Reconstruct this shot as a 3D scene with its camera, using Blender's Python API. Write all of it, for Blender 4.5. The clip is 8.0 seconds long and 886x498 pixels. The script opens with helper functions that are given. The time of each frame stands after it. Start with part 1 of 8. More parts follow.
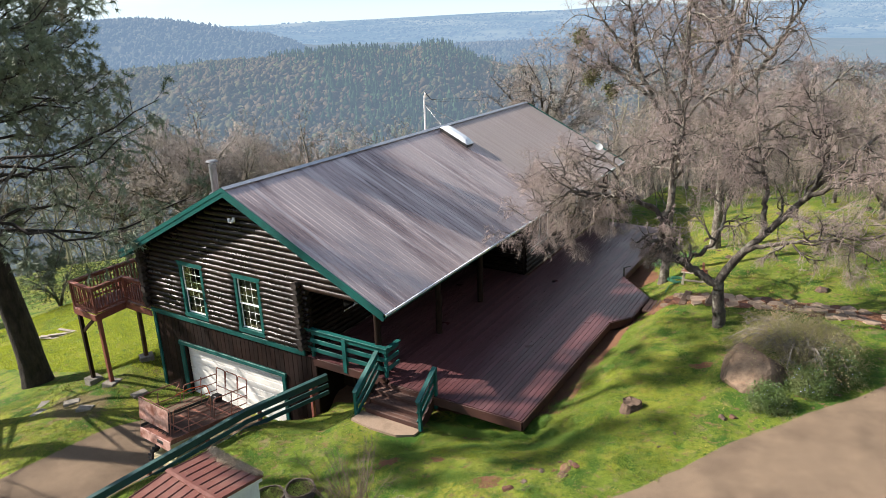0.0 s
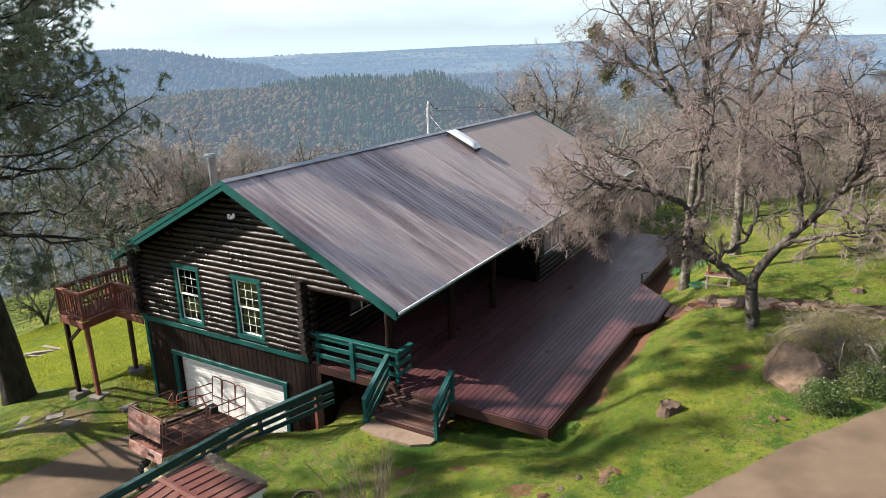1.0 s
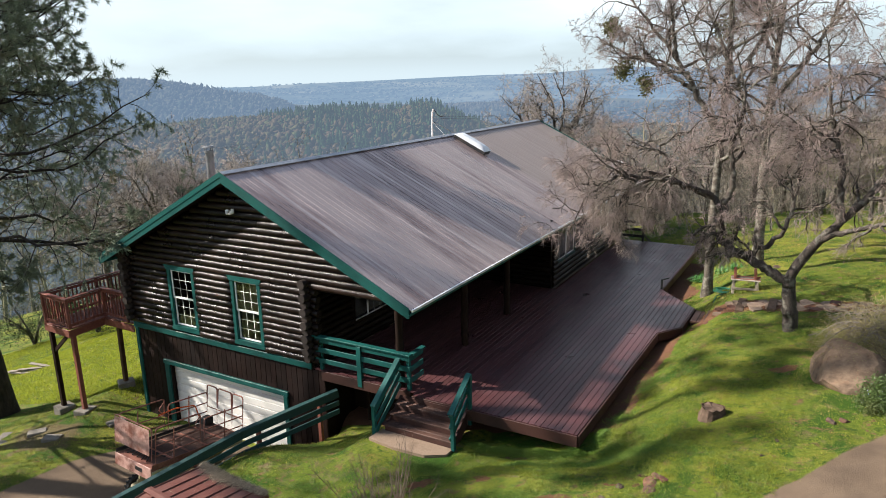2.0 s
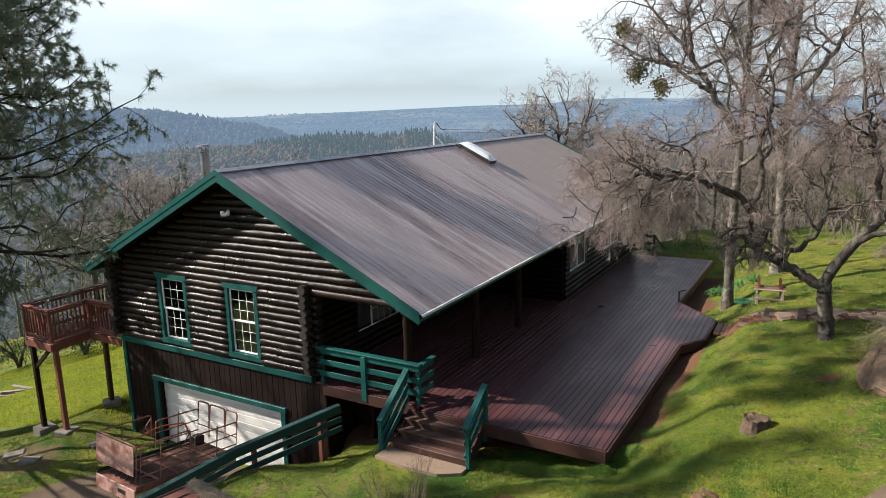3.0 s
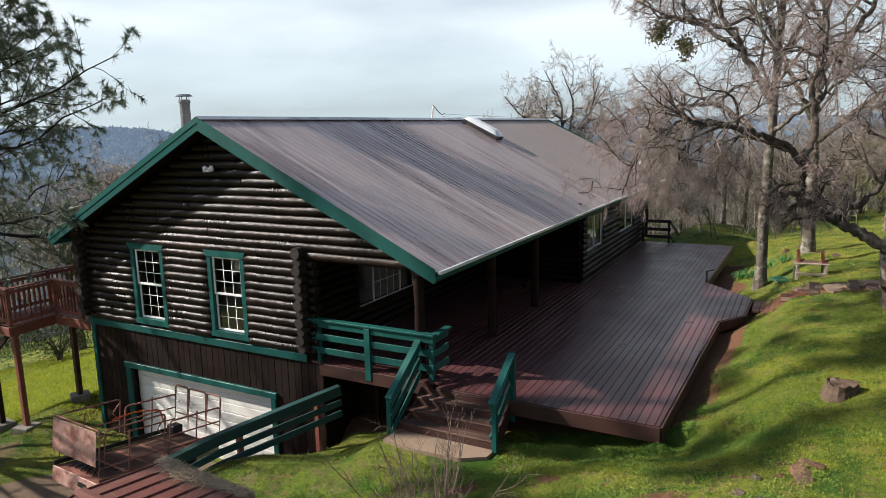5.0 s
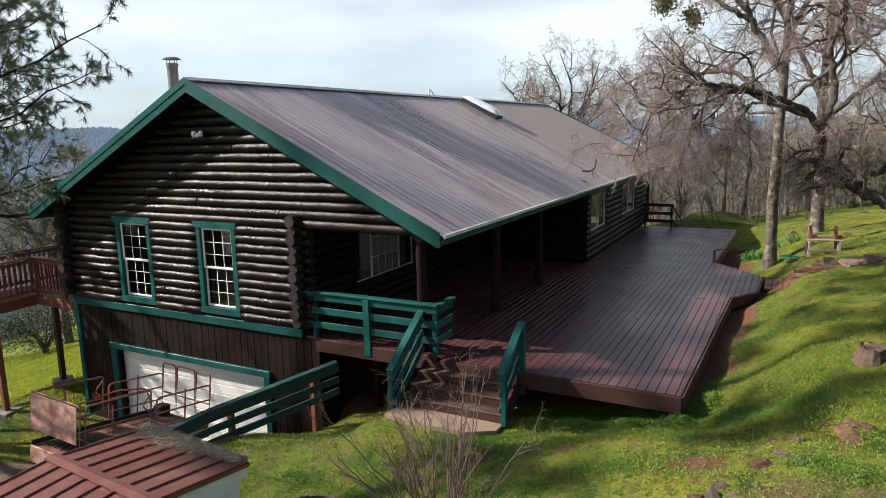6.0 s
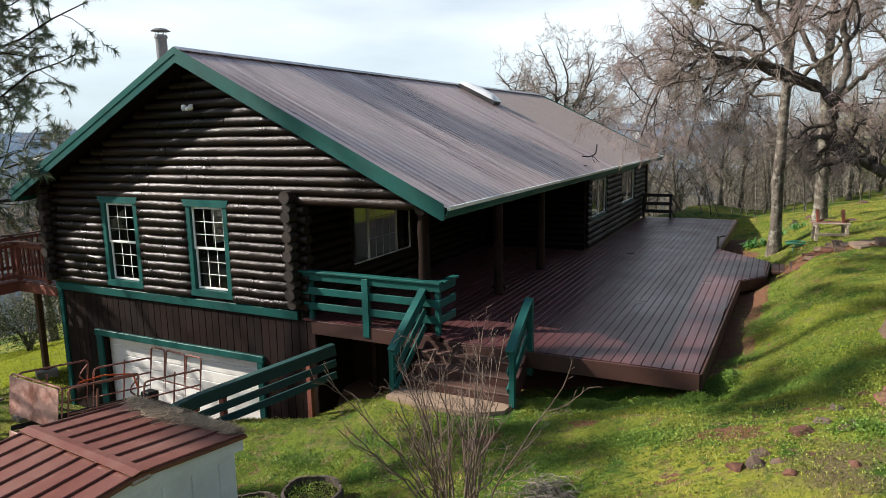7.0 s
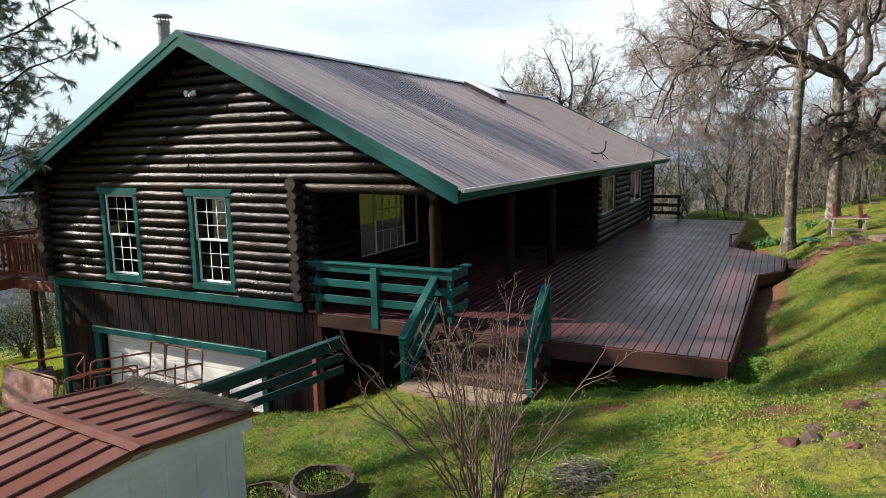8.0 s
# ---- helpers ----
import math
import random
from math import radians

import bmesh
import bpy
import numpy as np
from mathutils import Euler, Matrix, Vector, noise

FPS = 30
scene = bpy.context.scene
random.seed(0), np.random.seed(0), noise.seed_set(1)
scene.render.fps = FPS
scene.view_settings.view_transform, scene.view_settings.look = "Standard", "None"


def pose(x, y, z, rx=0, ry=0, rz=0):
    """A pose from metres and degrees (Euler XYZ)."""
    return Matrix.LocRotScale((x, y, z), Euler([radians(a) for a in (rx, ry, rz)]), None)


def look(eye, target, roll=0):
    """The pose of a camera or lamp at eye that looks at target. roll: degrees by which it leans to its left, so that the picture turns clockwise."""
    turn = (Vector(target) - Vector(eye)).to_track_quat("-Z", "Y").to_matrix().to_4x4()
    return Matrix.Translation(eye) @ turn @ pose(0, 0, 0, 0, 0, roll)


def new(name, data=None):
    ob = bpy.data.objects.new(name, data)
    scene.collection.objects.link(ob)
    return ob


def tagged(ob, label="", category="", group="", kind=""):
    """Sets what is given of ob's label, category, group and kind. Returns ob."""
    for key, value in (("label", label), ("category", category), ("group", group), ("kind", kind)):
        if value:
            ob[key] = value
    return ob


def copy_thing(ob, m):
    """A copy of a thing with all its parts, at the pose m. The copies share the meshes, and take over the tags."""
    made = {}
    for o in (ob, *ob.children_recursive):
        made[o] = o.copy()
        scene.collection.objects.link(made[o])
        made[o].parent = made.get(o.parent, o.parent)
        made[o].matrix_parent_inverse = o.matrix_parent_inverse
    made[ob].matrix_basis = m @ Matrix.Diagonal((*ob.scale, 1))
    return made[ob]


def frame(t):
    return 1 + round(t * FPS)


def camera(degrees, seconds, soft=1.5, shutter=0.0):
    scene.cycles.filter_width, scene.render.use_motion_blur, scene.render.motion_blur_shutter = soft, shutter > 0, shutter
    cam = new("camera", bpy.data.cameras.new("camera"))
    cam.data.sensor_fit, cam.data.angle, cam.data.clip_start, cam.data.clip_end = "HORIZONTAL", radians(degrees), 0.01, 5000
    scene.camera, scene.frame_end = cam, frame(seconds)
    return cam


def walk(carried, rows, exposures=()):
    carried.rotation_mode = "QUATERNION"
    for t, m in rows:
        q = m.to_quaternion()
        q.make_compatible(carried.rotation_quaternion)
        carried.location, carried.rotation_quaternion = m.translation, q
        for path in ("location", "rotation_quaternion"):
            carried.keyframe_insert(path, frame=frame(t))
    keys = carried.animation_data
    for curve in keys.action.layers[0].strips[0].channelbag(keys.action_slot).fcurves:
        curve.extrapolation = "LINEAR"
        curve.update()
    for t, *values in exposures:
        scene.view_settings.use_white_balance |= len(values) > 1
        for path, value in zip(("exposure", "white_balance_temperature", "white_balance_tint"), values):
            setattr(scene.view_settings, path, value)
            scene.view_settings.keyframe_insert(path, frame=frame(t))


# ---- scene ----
cam = camera(66.6, 8.0, 0.55)
PATH = [
    (0, (13.606, -13.985, 9.948), (12.629, -12.366, 9.295), -1.5),
    (0.5, (13.052, -13.767, 9.303), (12.082, -12.129, 8.691), -1.4),
    (1, (12.529, -13.529, 8.658), (11.562, -11.873, 8.089), -1.3),
    (1.5, (12.058, -13.208, 8.038), (11.09, -11.54, 7.509), -1.3),
    (3, (10.727, -12.224, 6.608), (9.767, -10.517, 6.202), -1.2),
    (3.5, (10.363, -11.889, 6.156), (9.406, -10.172, 5.79), -1.2),
    (4, (9.99, -11.593, 5.684), (9.041, -9.867, 5.332), -1.2),
    (4.5, (9.638, -11.273, 5.307), (8.699, -9.543, 4.955), -1.2),
    (6, (8.829, -10.56, 4.134), (7.919, -8.814, 3.785), -1.2),
    (6.5, (8.614, -10.395, 3.828), (7.72, -8.64, 3.479), -1.1),
    (7, (8.396, -10.261, 3.551), (7.512, -8.499, 3.211), -1.1),
    (7.5, (8.191, -10.157, 3.21), (7.308, -8.388, 2.912), -1.1),
    (8, (8.015, -10.039, 3.025), (7.132, -8.269, 2.725), -1.1),
]
EXPOSURES = [(0.0, 1.20), (1.0, 1.07), (1.5, 0.99), (3.0, 0.74), (4.5, 0.62), (6.0, 0.69), (8.0, 0.80)]
walk(cam, [(t, look(eye, target, roll)) for t, eye, target, roll in PATH], EXPOSURES)

# ---- world and sun ----
SUN_AZ = Vector((0.92, 0.39))          # the way the shadows fall
SUN_EL = radians(34)
SUN_WAY = Vector((SUN_AZ.x * math.cos(SUN_EL), SUN_AZ.y * math.cos(SUN_EL), -math.sin(SUN_EL)))
world = bpy.data.worlds.new("sky")
scene.world = world
world.use_nodes = True
wt = world.node_tree
wt.nodes.clear()
w_out = wt.nodes.new("ShaderNodeOutputWorld")
w_bg = wt.nodes.new("ShaderNodeBackground")
w_sky = wt.nodes.new("ShaderNodeTexSky")
w_sky.sky_type = "NISHITA"
w_sky.sun_disc = False
w_sky.sun_elevation = SUN_EL
w_sky.sun_rotation = math.atan2(-SUN_AZ.x, -SUN_AZ.y) % (2 * math.pi)
w_sky.air_density, w_sky.dust_density, w_sky.ozone_density = 1.0, 2.0, 1.5
w_co = wt.nodes.new("ShaderNodeTexCoord")
w_sep = wt.nodes.new("ShaderNodeSeparateXYZ")
wt.links.new(w_co.outputs["Generated"], w_sep.inputs["Vector"])


def w_math(how, a, b):
    n = wt.nodes.new("ShaderNodeMath")
    n.operation = how
    for sock, val in zip(n.inputs, (a, b)):
        if isinstance(val, (int, float)):
            sock.default_value = val
        else:
            wt.links.new(val, sock)
    return n.outputs[0]


w_com = wt.nodes.new("ShaderNodeCombineXYZ")
wt.links.new(w_sep.outputs["X"], w_com.inputs["X"])
wt.links.new(w_sep.outputs["Y"], w_com.inputs["Y"])
wt.links.new(w_math("MAXIMUM", w_sep.outputs["Z"], 0.02), w_com.inputs["Z"])
wt.links.new(w_com.outputs["Vector"], w_sky.inputs["Vector"])
w_map = wt.nodes.new("ShaderNodeMapping")
w_map.inputs["Scale"].default_value = (1.0, 1.0, 4.2)
w_noise = wt.nodes.new("ShaderNodeTexNoise")
w_noise.inputs["Scale"].default_value = 1.9
w_noise.inputs["Detail"].default_value = 7
w_noise.inputs["Roughness"].default_value = 0.5
wt.links.new(w_co.outputs["Generated"], w_map.inputs["Vector"])
wt.links.new(w_map.outputs["Vector"], w_noise.inputs["Vector"])
w_ramp = wt.nodes.new("ShaderNodeValToRGB")
w_ramp.color_ramp.elements[0].position = 0.36
w_ramp.color_ramp.elements[0].color = (0.50, 0.50, 0.50, 1)
w_ramp.color_ramp.elements[1].position = 0.66
wt.links.new(w_noise.outputs["Fac"], w_ramp.inputs["Fac"])
w_thin = wt.nodes.new("ShaderNodeMapRange")           # cloud and haze lie low and thin out overhead
w_thin.interpolation_type = "SMOOTHSTEP"
w_thin.inputs["From Min"].default_value, w_thin.inputs["From Max"].default_value = 0.18, 0.75
w_thin.inputs["To Min"].default_value, w_thin.inputs["To Max"].default_value = 1.0, 0.05
wt.links.new(w_sep.outputs["Z"], w_thin.inputs["Value"])
w_low = wt.nodes.new("ShaderNodeMapRange")            # the haze band over the horizon
w_low.interpolation_type = "SMOOTHSTEP"
w_low.inputs["From Min"].default_value, w_low.inputs["From Max"].default_value = 0.0, 0.10
w_low.inputs["To Min"].default_value, w_low.inputs["To Max"].default_value = 0.75, 0.0
wt.links.new(w_sep.outputs["Z"], w_low.inputs["Value"])
w_fac = w_math("MULTIPLY", w_math("MAXIMUM", w_ramp.outputs["Color"], w_low.outputs["Result"]), w_thin.outputs["Result"])
w_blue = wt.nodes.new("ShaderNodeMixRGB")
w_blue.blend_type = "MULTIPLY"
w_blue.inputs["Fac"].default_value = 1.0
w_blue.inputs["Color2"].default_value = (0.060, 0.067, 0.076, 1)
wt.links.new(w_sky.outputs["Color"], w_blue.inputs["Color1"])
w_mix = wt.nodes.new("ShaderNodeMixRGB")
w_rise = wt.nodes.new("ShaderNodeMapRange")           # grey-blue haze below, whiter thin cloud above
w_rise.interpolation_type = "SMOOTHSTEP"
w_rise.inputs["From Min"].default_value, w_rise.inputs["From Max"].default_value = 0.0, 0.20
wt.links.new(w_sep.outputs["Z"], w_rise.inputs["Value"])
w_veil = wt.nodes.new("ShaderNodeMixRGB")
w_veil.inputs["Color1"].default_value = (0.49, 0.59, 0.65, 1)
w_veil.inputs["Color2"].default_value = (0.64, 0.70, 0.74, 1)
wt.links.new(w_rise.outputs["Result"], w_veil.inputs["Fac"])
wt.links.new(w_veil.outputs["Color"], w_mix.inputs["Color2"])
wt.links.new(w_fac, w_mix.inputs["Fac"])
wt.links.new(w_blue.outputs["Color"], w_mix.inputs["Color1"])
wt.links.new(w_mix.outputs["Color"], w_bg.inputs["Color"])
wt.links.new(w_bg.outputs["Background"], w_out.inputs["Surface"])
w_bg.inputs["Strength"].default_value = 1.0

sun_data = bpy.data.lights.new("sun", "SUN")
sun_data.energy = 5.0
sun_data.angle = radians(0.6)
sun_data.color = (1.0, 0.918, 0.835)
sun = new("sun", sun_data)
sun.matrix_world = look((0, 0, 60), Vector((0, 0, 60)) + SUN_WAY)

# ---- materials ----
def nodes_of(name):
    m = bpy.data.materials.new(name)
    m.use_nodes = True
    t = m.node_tree
    return m, t, t.nodes["Principled BSDF"]


def noise_node(t, vec, scale, detail=4, rough=0.55):
    n = t.nodes.new("ShaderNodeTexNoise")
    n.inputs["Scale"].default_value = scale
    n.inputs["Detail"].default_value = detail
    n.inputs["Roughness"].default_value = rough
    t.links.new(vec, n.inputs["Vector"])
    return n.outputs["Fac"]


def ramp_node(t, fac, lo, hi, c0=(0, 0, 0), c1=(1, 1, 1)):
    r = t.nodes.new("ShaderNodeValToRGB")
    e = r.color_ramp.elements
    e[0].position, e[1].position = lo, hi
    e[0].color, e[1].color = (*c0, 1), (*c1, 1)
    t.links.new(fac, r.inputs["Fac"])
    return r.outputs["Color"]


def mix_node(t, fac, a, b, how="MIX"):
    m = t.nodes.new("ShaderNodeMixRGB")
    m.blend_type = how
    for sock, val in ((m.inputs["Fac"], fac), (m.inputs["Color1"], a), (m.inputs["Color2"], b)):
        if isinstance(val, bpy.types.NodeSocket):
            t.links.new(val, sock)
        elif isinstance(val, (int, float)):
            sock.default_value = val
        else:
            sock.default_value = (*val, 1)
    return m.outputs["Color"]


def place_coords(t, stretch=(1, 1, 1)):
    g = t.nodes.new("ShaderNodeNewGeometry")
    m = t.nodes.new("ShaderNodeMapping")
    m.inputs["Scale"].default_value = stretch
    t.links.new(g.outputs["Position"], m.inputs["Vector"])
    return m.outputs["Vector"]


def bump_node(t, height, bsdf, strength, distance):
    b = t.nodes.new("ShaderNodeBump")
    b.inputs["Strength"].default_value = strength
    b.inputs["Distance"].default_value = distance
    t.links.new(height, b.inputs["Height"])
    t.links.new(b.outputs["Normal"], bsdf.inputs["Normal"])


def surface(name, c0, c1, stain, grain=40, blot=1.5, stretch=(1, 1, 1), rough=0.7, rough_var=0.12, metal=0.0,
            bump=0.3, depth=0.004, vary=0.15, stain_at=(0.5, 0.75), island=False, spec=0.4):
    """Fine grain between two colours, large stains over it, a little difference from piece to piece."""
    m, t, bsdf = nodes_of(name)
    vec = place_coords(t, stretch)
    fine = noise_node(t, vec, grain, 5, 0.65)
    big = noise_node(t, place_coords(t), blot, 4, 0.6)
    col = mix_node(t, ramp_node(t, fine, 0.3, 0.7), c0, c1)
    col = mix_node(t, ramp_node(t, big, *stain_at), col, stain)
    if vary:
        if island:
            rnd = t.nodes.new("ShaderNodeNewGeometry").outputs["Random Per Island"]
        else:
            rnd = t.nodes.new("ShaderNodeObjectInfo").outputs["Random"]
        col = mix_node(t, 1.0, col, ramp_node(t, rnd, 0, 1, (1 - vary,) * 3, (1 + vary,) * 3), "MULTIPLY")
    t.links.new(col, bsdf.inputs["Base Color"])
    rr = ramp_node(t, big, 0.3, 0.7, (rough - rough_var,) * 3, (min(1, rough + rough_var),) * 3)
    t.links.new(rr, bsdf.inputs["Roughness"])
    bsdf.inputs["Metallic"].default_value = metal
    bsdf.inputs["Specular IOR Level"].default_value = spec
    if bump:
        bump_node(t, fine, bsdf, bump, depth)
    return m


M_LOG = surface("log_stain", (0.003, 0.002, 0.0016), (0.016, 0.0085, 0.006), (0.024, 0.013, 0.009), 16, 1.1, (1, 1, 5), 0.31, 0.08, bump=0.8, depth=0.010, vary=0.5, spec=0.26)
M_LOG_Y = surface("log_stain_side", (0.004, 0.0026, 0.002), (0.014, 0.008, 0.006), (0.022, 0.014, 0.011), 16, 1.1, (6, 1, 6), 0.50, 0.10, bump=0.5, depth=0.006, vary=0.3, spec=0.12)
M_LOGEND = surface("log_end", (0.014, 0.0095, 0.0075), (0.040, 0.028, 0.022), (0.014, 0.009, 0.007), 22, 5, rough=0.8, bump=0.6, vary=0.25)
M_SIDING = surface("plank_siding", (0.008, 0.0036, 0.0026), (0.018, 0.0076, 0.0052), (0.008, 0.0044, 0.0036), 12, 0.8, (7, 7, 1), 0.65, bump=0.4, vary=0.3, spec=0.2)
M_GREEN = surface("green_paint", (0.008, 0.078, 0.068), (0.014, 0.102, 0.089), (0.006, 0.054, 0.050), 30, 1.2, rough=0.5, bump=0.15, depth=0.002, vary=0.12, spec=0.25)
M_GREEN_OLD = surface("green_paint_weathered", (0.008, 0.036, 0.036), (0.014, 0.052, 0.050), (0.050, 0.050, 0.045), 25, 1.6, rough=0.6, bump=0.3, vary=0.2, stain_at=(0.58, 0.8))
M_DECK = surface("deck_stain", (0.060, 0.024, 0.025), (0.096, 0.040, 0.041), (0.118, 0.060, 0.062), 14, 0.9, (9, 1, 9), 0.36, 0.10, bump=0.35, vary=0.28, stain_at=(0.48, 0.8), spec=0.27)
M_DECK_EDGE = surface("deck_fascia_stain", (0.044, 0.017, 0.013), (0.070, 0.029, 0.021), (0.034, 0.016, 0.012), 16, 1.0, (1, 1, 8), 0.6, bump=0.3, vary=0.1)
M_STEP = surface("step_wood", (0.064, 0.031, 0.022), (0.120, 0.062, 0.044), (0.046, 0.024, 0.018), 14, 1.4, (1, 8, 8), 0.65, bump=0.4, vary=0.15)
M_REDWOOD = surface("balcony_stain", (0.15, 0.046, 0.033), (0.23, 0.078, 0.054), (0.090, 0.036, 0.030), 16, 1.5, rough=0.6, bump=0.3, vary=0.2)
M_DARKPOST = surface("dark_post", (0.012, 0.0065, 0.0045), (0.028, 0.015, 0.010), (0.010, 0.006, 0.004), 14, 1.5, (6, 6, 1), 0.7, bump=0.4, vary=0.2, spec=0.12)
M_CONC = surface("concrete", (0.15, 0.135, 0.11), (0.24, 0.215, 0.18), (0.11, 0.095, 0.07), 30, 2.0, rough=0.9, bump=0.4, vary=0.15)
M_PAD = surface("concrete_pad", (0.19, 0.135, 0.092), (0.27, 0.195, 0.138), (0.14, 0.095, 0.062), 30, 1.6, rough=0.9, bump=0.4)
M_DOOR = surface("garage_paint", (0.78, 0.765, 0.71), (0.84, 0.825, 0.77), (0.72, 0.69, 0.61), 20, 0.9, rough=0.5, bump=0.1, vary=0.03, stain_at=(0.55, 0.9))
M_WHITE = surface("white_vinyl", (0.74, 0.74, 0.72), (0.80, 0.80, 0.78), (0.68, 0.68, 0.65), 40, 2, rough=0.4, bump=0.05, vary=0.02)
M_RIDGE = surface("ridge_metal", (0.34, 0.355, 0.385), (0.44, 0.46, 0.49), (0.27, 0.285, 0.31), 14, 3, rough=0.4, metal=0.35, bump=0.05, vary=0.05)
M_GALV = surface("galvanised", (0.15, 0.153, 0.156), (0.23, 0.234, 0.238), (0.10, 0.103, 0.106), 14, 3, (1, 1, 0.3), 0.42, 0.08, metal=0.45, bump=0.05, vary=0.05)
M_GUTTER = surface("gutter_metal", (0.66, 0.68, 0.70), (0.76, 0.78, 0.80), (0.54, 0.56, 0.59), 20, 2, rough=0.40, metal=0.35, bump=0.05, vary=0.05)
M_RUST = surface("rust_red_paint", (0.25, 0.095, 0.064), (0.35, 0.155, 0.112), (0.17, 0.060, 0.036), 18, 3.0, rough=0.6, bump=0.2, vary=0.15)
M_RUST_PLATE = surface("faded_red_plate", (0.38, 0.21, 0.17), (0.50, 0.31, 0.26), (0.20, 0.075, 0.048), 14, 3.2, rough=0.6, bump=0.15, vary=0.1, stain_at=(0.47, 0.66))
M_CREAM = surface("faded_cream_paint", (0.46, 0.40, 0.22), (0.56, 0.50, 0.32), (0.30, 0.20, 0.11), 16, 3, rough=0.6, bump=0.15, vary=0.1)
M_SHEDROOF = surface("shed_roof_paint", (0.125, 0.041, 0.028), (0.165, 0.059, 0.041), (0.20, 0.098, 0.072), 12, 1.1, rough=0.42, bump=0.1, vary=0.08, spec=0.6)
M_SHEDWALL = surface("shed_wall_paint", (0.60, 0.66, 0.70), (0.68, 0.73, 0.76), (0.50, 0.54, 0.56), 16, 1.3, rough=0.5, bump=0.08, vary=0.04)
M_STRAW = surface("dry_straw", (0.24, 0.185, 0.12), (0.42, 0.34, 0.24), (0.15, 0.11, 0.07), 30, 8, rough=0.9, bump=0, vary=0.35, island=True)
M_RUBBER = surface("black_rubber", (0.018, 0.018, 0.018), (0.035, 0.034, 0.033), (0.06, 0.055, 0.05), 20, 3, rough=0.85, bump=0.2)
M_BLACK = surface("black_metal", (0.012, 0.012, 0.013), (0.025, 0.025, 0.026), (0.05, 0.04, 0.035), 20, 3, rough=0.5, bump=0.05)
M_ORANGE = surface("orange_strap", (0.62, 0.10, 0.02), (0.72, 0.15, 0.03), (0.45, 0.08, 0.03), 20, 4, rough=0.6, bump=0.05)
M_BARK = surface("oak_bark", (0.030, 0.024, 0.018), (0.150, 0.126, 0.100), (0.25, 0.238, 0.195), 9, 6.0, (1, 1, 0.35), 0.95, bump=1.0, depth=0.04, vary=0.12, stain_at=(0.48, 0.64))
M_BARK_DARK = surface("old_oak_bark", (0.020, 0.016, 0.013), (0.105, 0.085, 0.068), (0.19, 0.18, 0.145), 8, 5.0, (1, 1, 0.4), 0.95, bump=1.0, depth=0.04, vary=0.12, stain_at=(0.52, 0.68))
M_TWIG = surface("oak_twigs", (0.205, 0.157, 0.140), (0.355, 0.278, 0.250), (0.30, 0.262, 0.195), 4, 0.5, rough=0.9, bump=0, vary=0.3, island=True)
M_TWIG_GREY = surface("lichen_twigs", (0.250, 0.207, 0.178), (0.395, 0.335, 0.290), (0.33, 0.305, 0.220), 4, 0.5, rough=0.9, bump=0, vary=0.25, island=True)
M_PINEBARK = surface("pine_bark", (0.006, 0.005, 0.004), (0.046, 0.034, 0.026), (0.014, 0.011, 0.009), 7, 1.8, (1, 1, 0.30), 0.95, bump=1.0, depth=0.09)
M_NEEDLE = surface("pine_needles", (0.11, 0.145, 0.088), (0.19, 0.23, 0.14), (0.21, 0.17, 0.10), 3, 0.45, rough=0.55, bump=0, vary=0.35, island=True, stain_at=(0.56, 0.72))
M_ROCK = surface("field_stone", (0.048, 0.034, 0.026), (0.11, 0.076, 0.056), (0.17, 0.080, 0.048), 9, 2.0, rough=0.95, bump=0.8, depth=0.02, vary=0.25)
M_REDROCK = surface("red_stone", (0.085, 0.037, 0.024), (0.145, 0.064, 0.041), (0.12, 0.065, 0.045), 9, 2.0, rough=0.95, bump=0.7, depth=0.02, vary=0.25)
M_BOULDER = surface("boulder_stone", (0.085, 0.056, 0.036), (0.23, 0.160, 0.105), (0.27, 0.155, 0.090), 5, 1.6, rough=0.95, bump=1.0, depth=0.06)
M_PAVER = surface("path_stone", (0.19, 0.135, 0.095), (0.29, 0.21, 0.15), (0.15, 0.095, 0.06), 12, 2.0, rough=0.9, bump=0.5, vary=0.25)
M_CUTWOOD = surface("cut_wood", (0.085, 0.058, 0.042), (0.16, 0.112, 0.08), (0.06, 0.042, 0.03), 14, 4, rough=0.95, bump=0.5, spec=0.1)
M_BARREL = surface("barrel_stave", (0.055, 0.042, 0.034), (0.12, 0.094, 0.078), (0.04, 0.032, 0.026), 14, 3, (7, 7, 1), 0.85, bump=0.5, vary=0.3)
M_GREYWOOD = surface("weathered_wood", (0.27, 0.23, 0.18), (0.42, 0.36, 0.29), (0.20, 0.16, 0.12), 16, 3, rough=0.85, bump=0.4, vary=0.2)
M_REDSEAT = surface("red_bench_paint", (0.24, 0.075, 0.045), (0.34, 0.12, 0.08), (0.22, 0.11, 0.075), 16, 3, rough=0.6, bump=0.2)
M_HOSE = surface("garden_hose", (0.015, 0.12, 0.06), (0.03, 0.17, 0.085), (0.02, 0.14, 0.08), 20, 3, rough=0.4, bump=0)
M_WEED = surface("weed_leaves", (0.066, 0.145, 0.014), (0.135, 0.225, 0.024), (0.14, 0.21, 0.03), 5, 1.0, rough=0.6, bump=0, vary=0.4, island=True)
M_CLOVER = surface("clover_leaves", (0.068, 0.128, 0.014), (0.185, 0.252, 0.026), (0.25, 0.255, 0.038), 7, 1.0, rough=0.6, bump=0, vary=0.35, island=True)
M_GRASS = surface("grass_blades", (0.062, 0.100, 0.010), (0.350, 0.350, 0.036), (0.350, 0.240, 0.078), 6.0, 1.7, rough=0.6, bump=0, vary=0.55, island=True, stain_at=(0.52, 0.62))


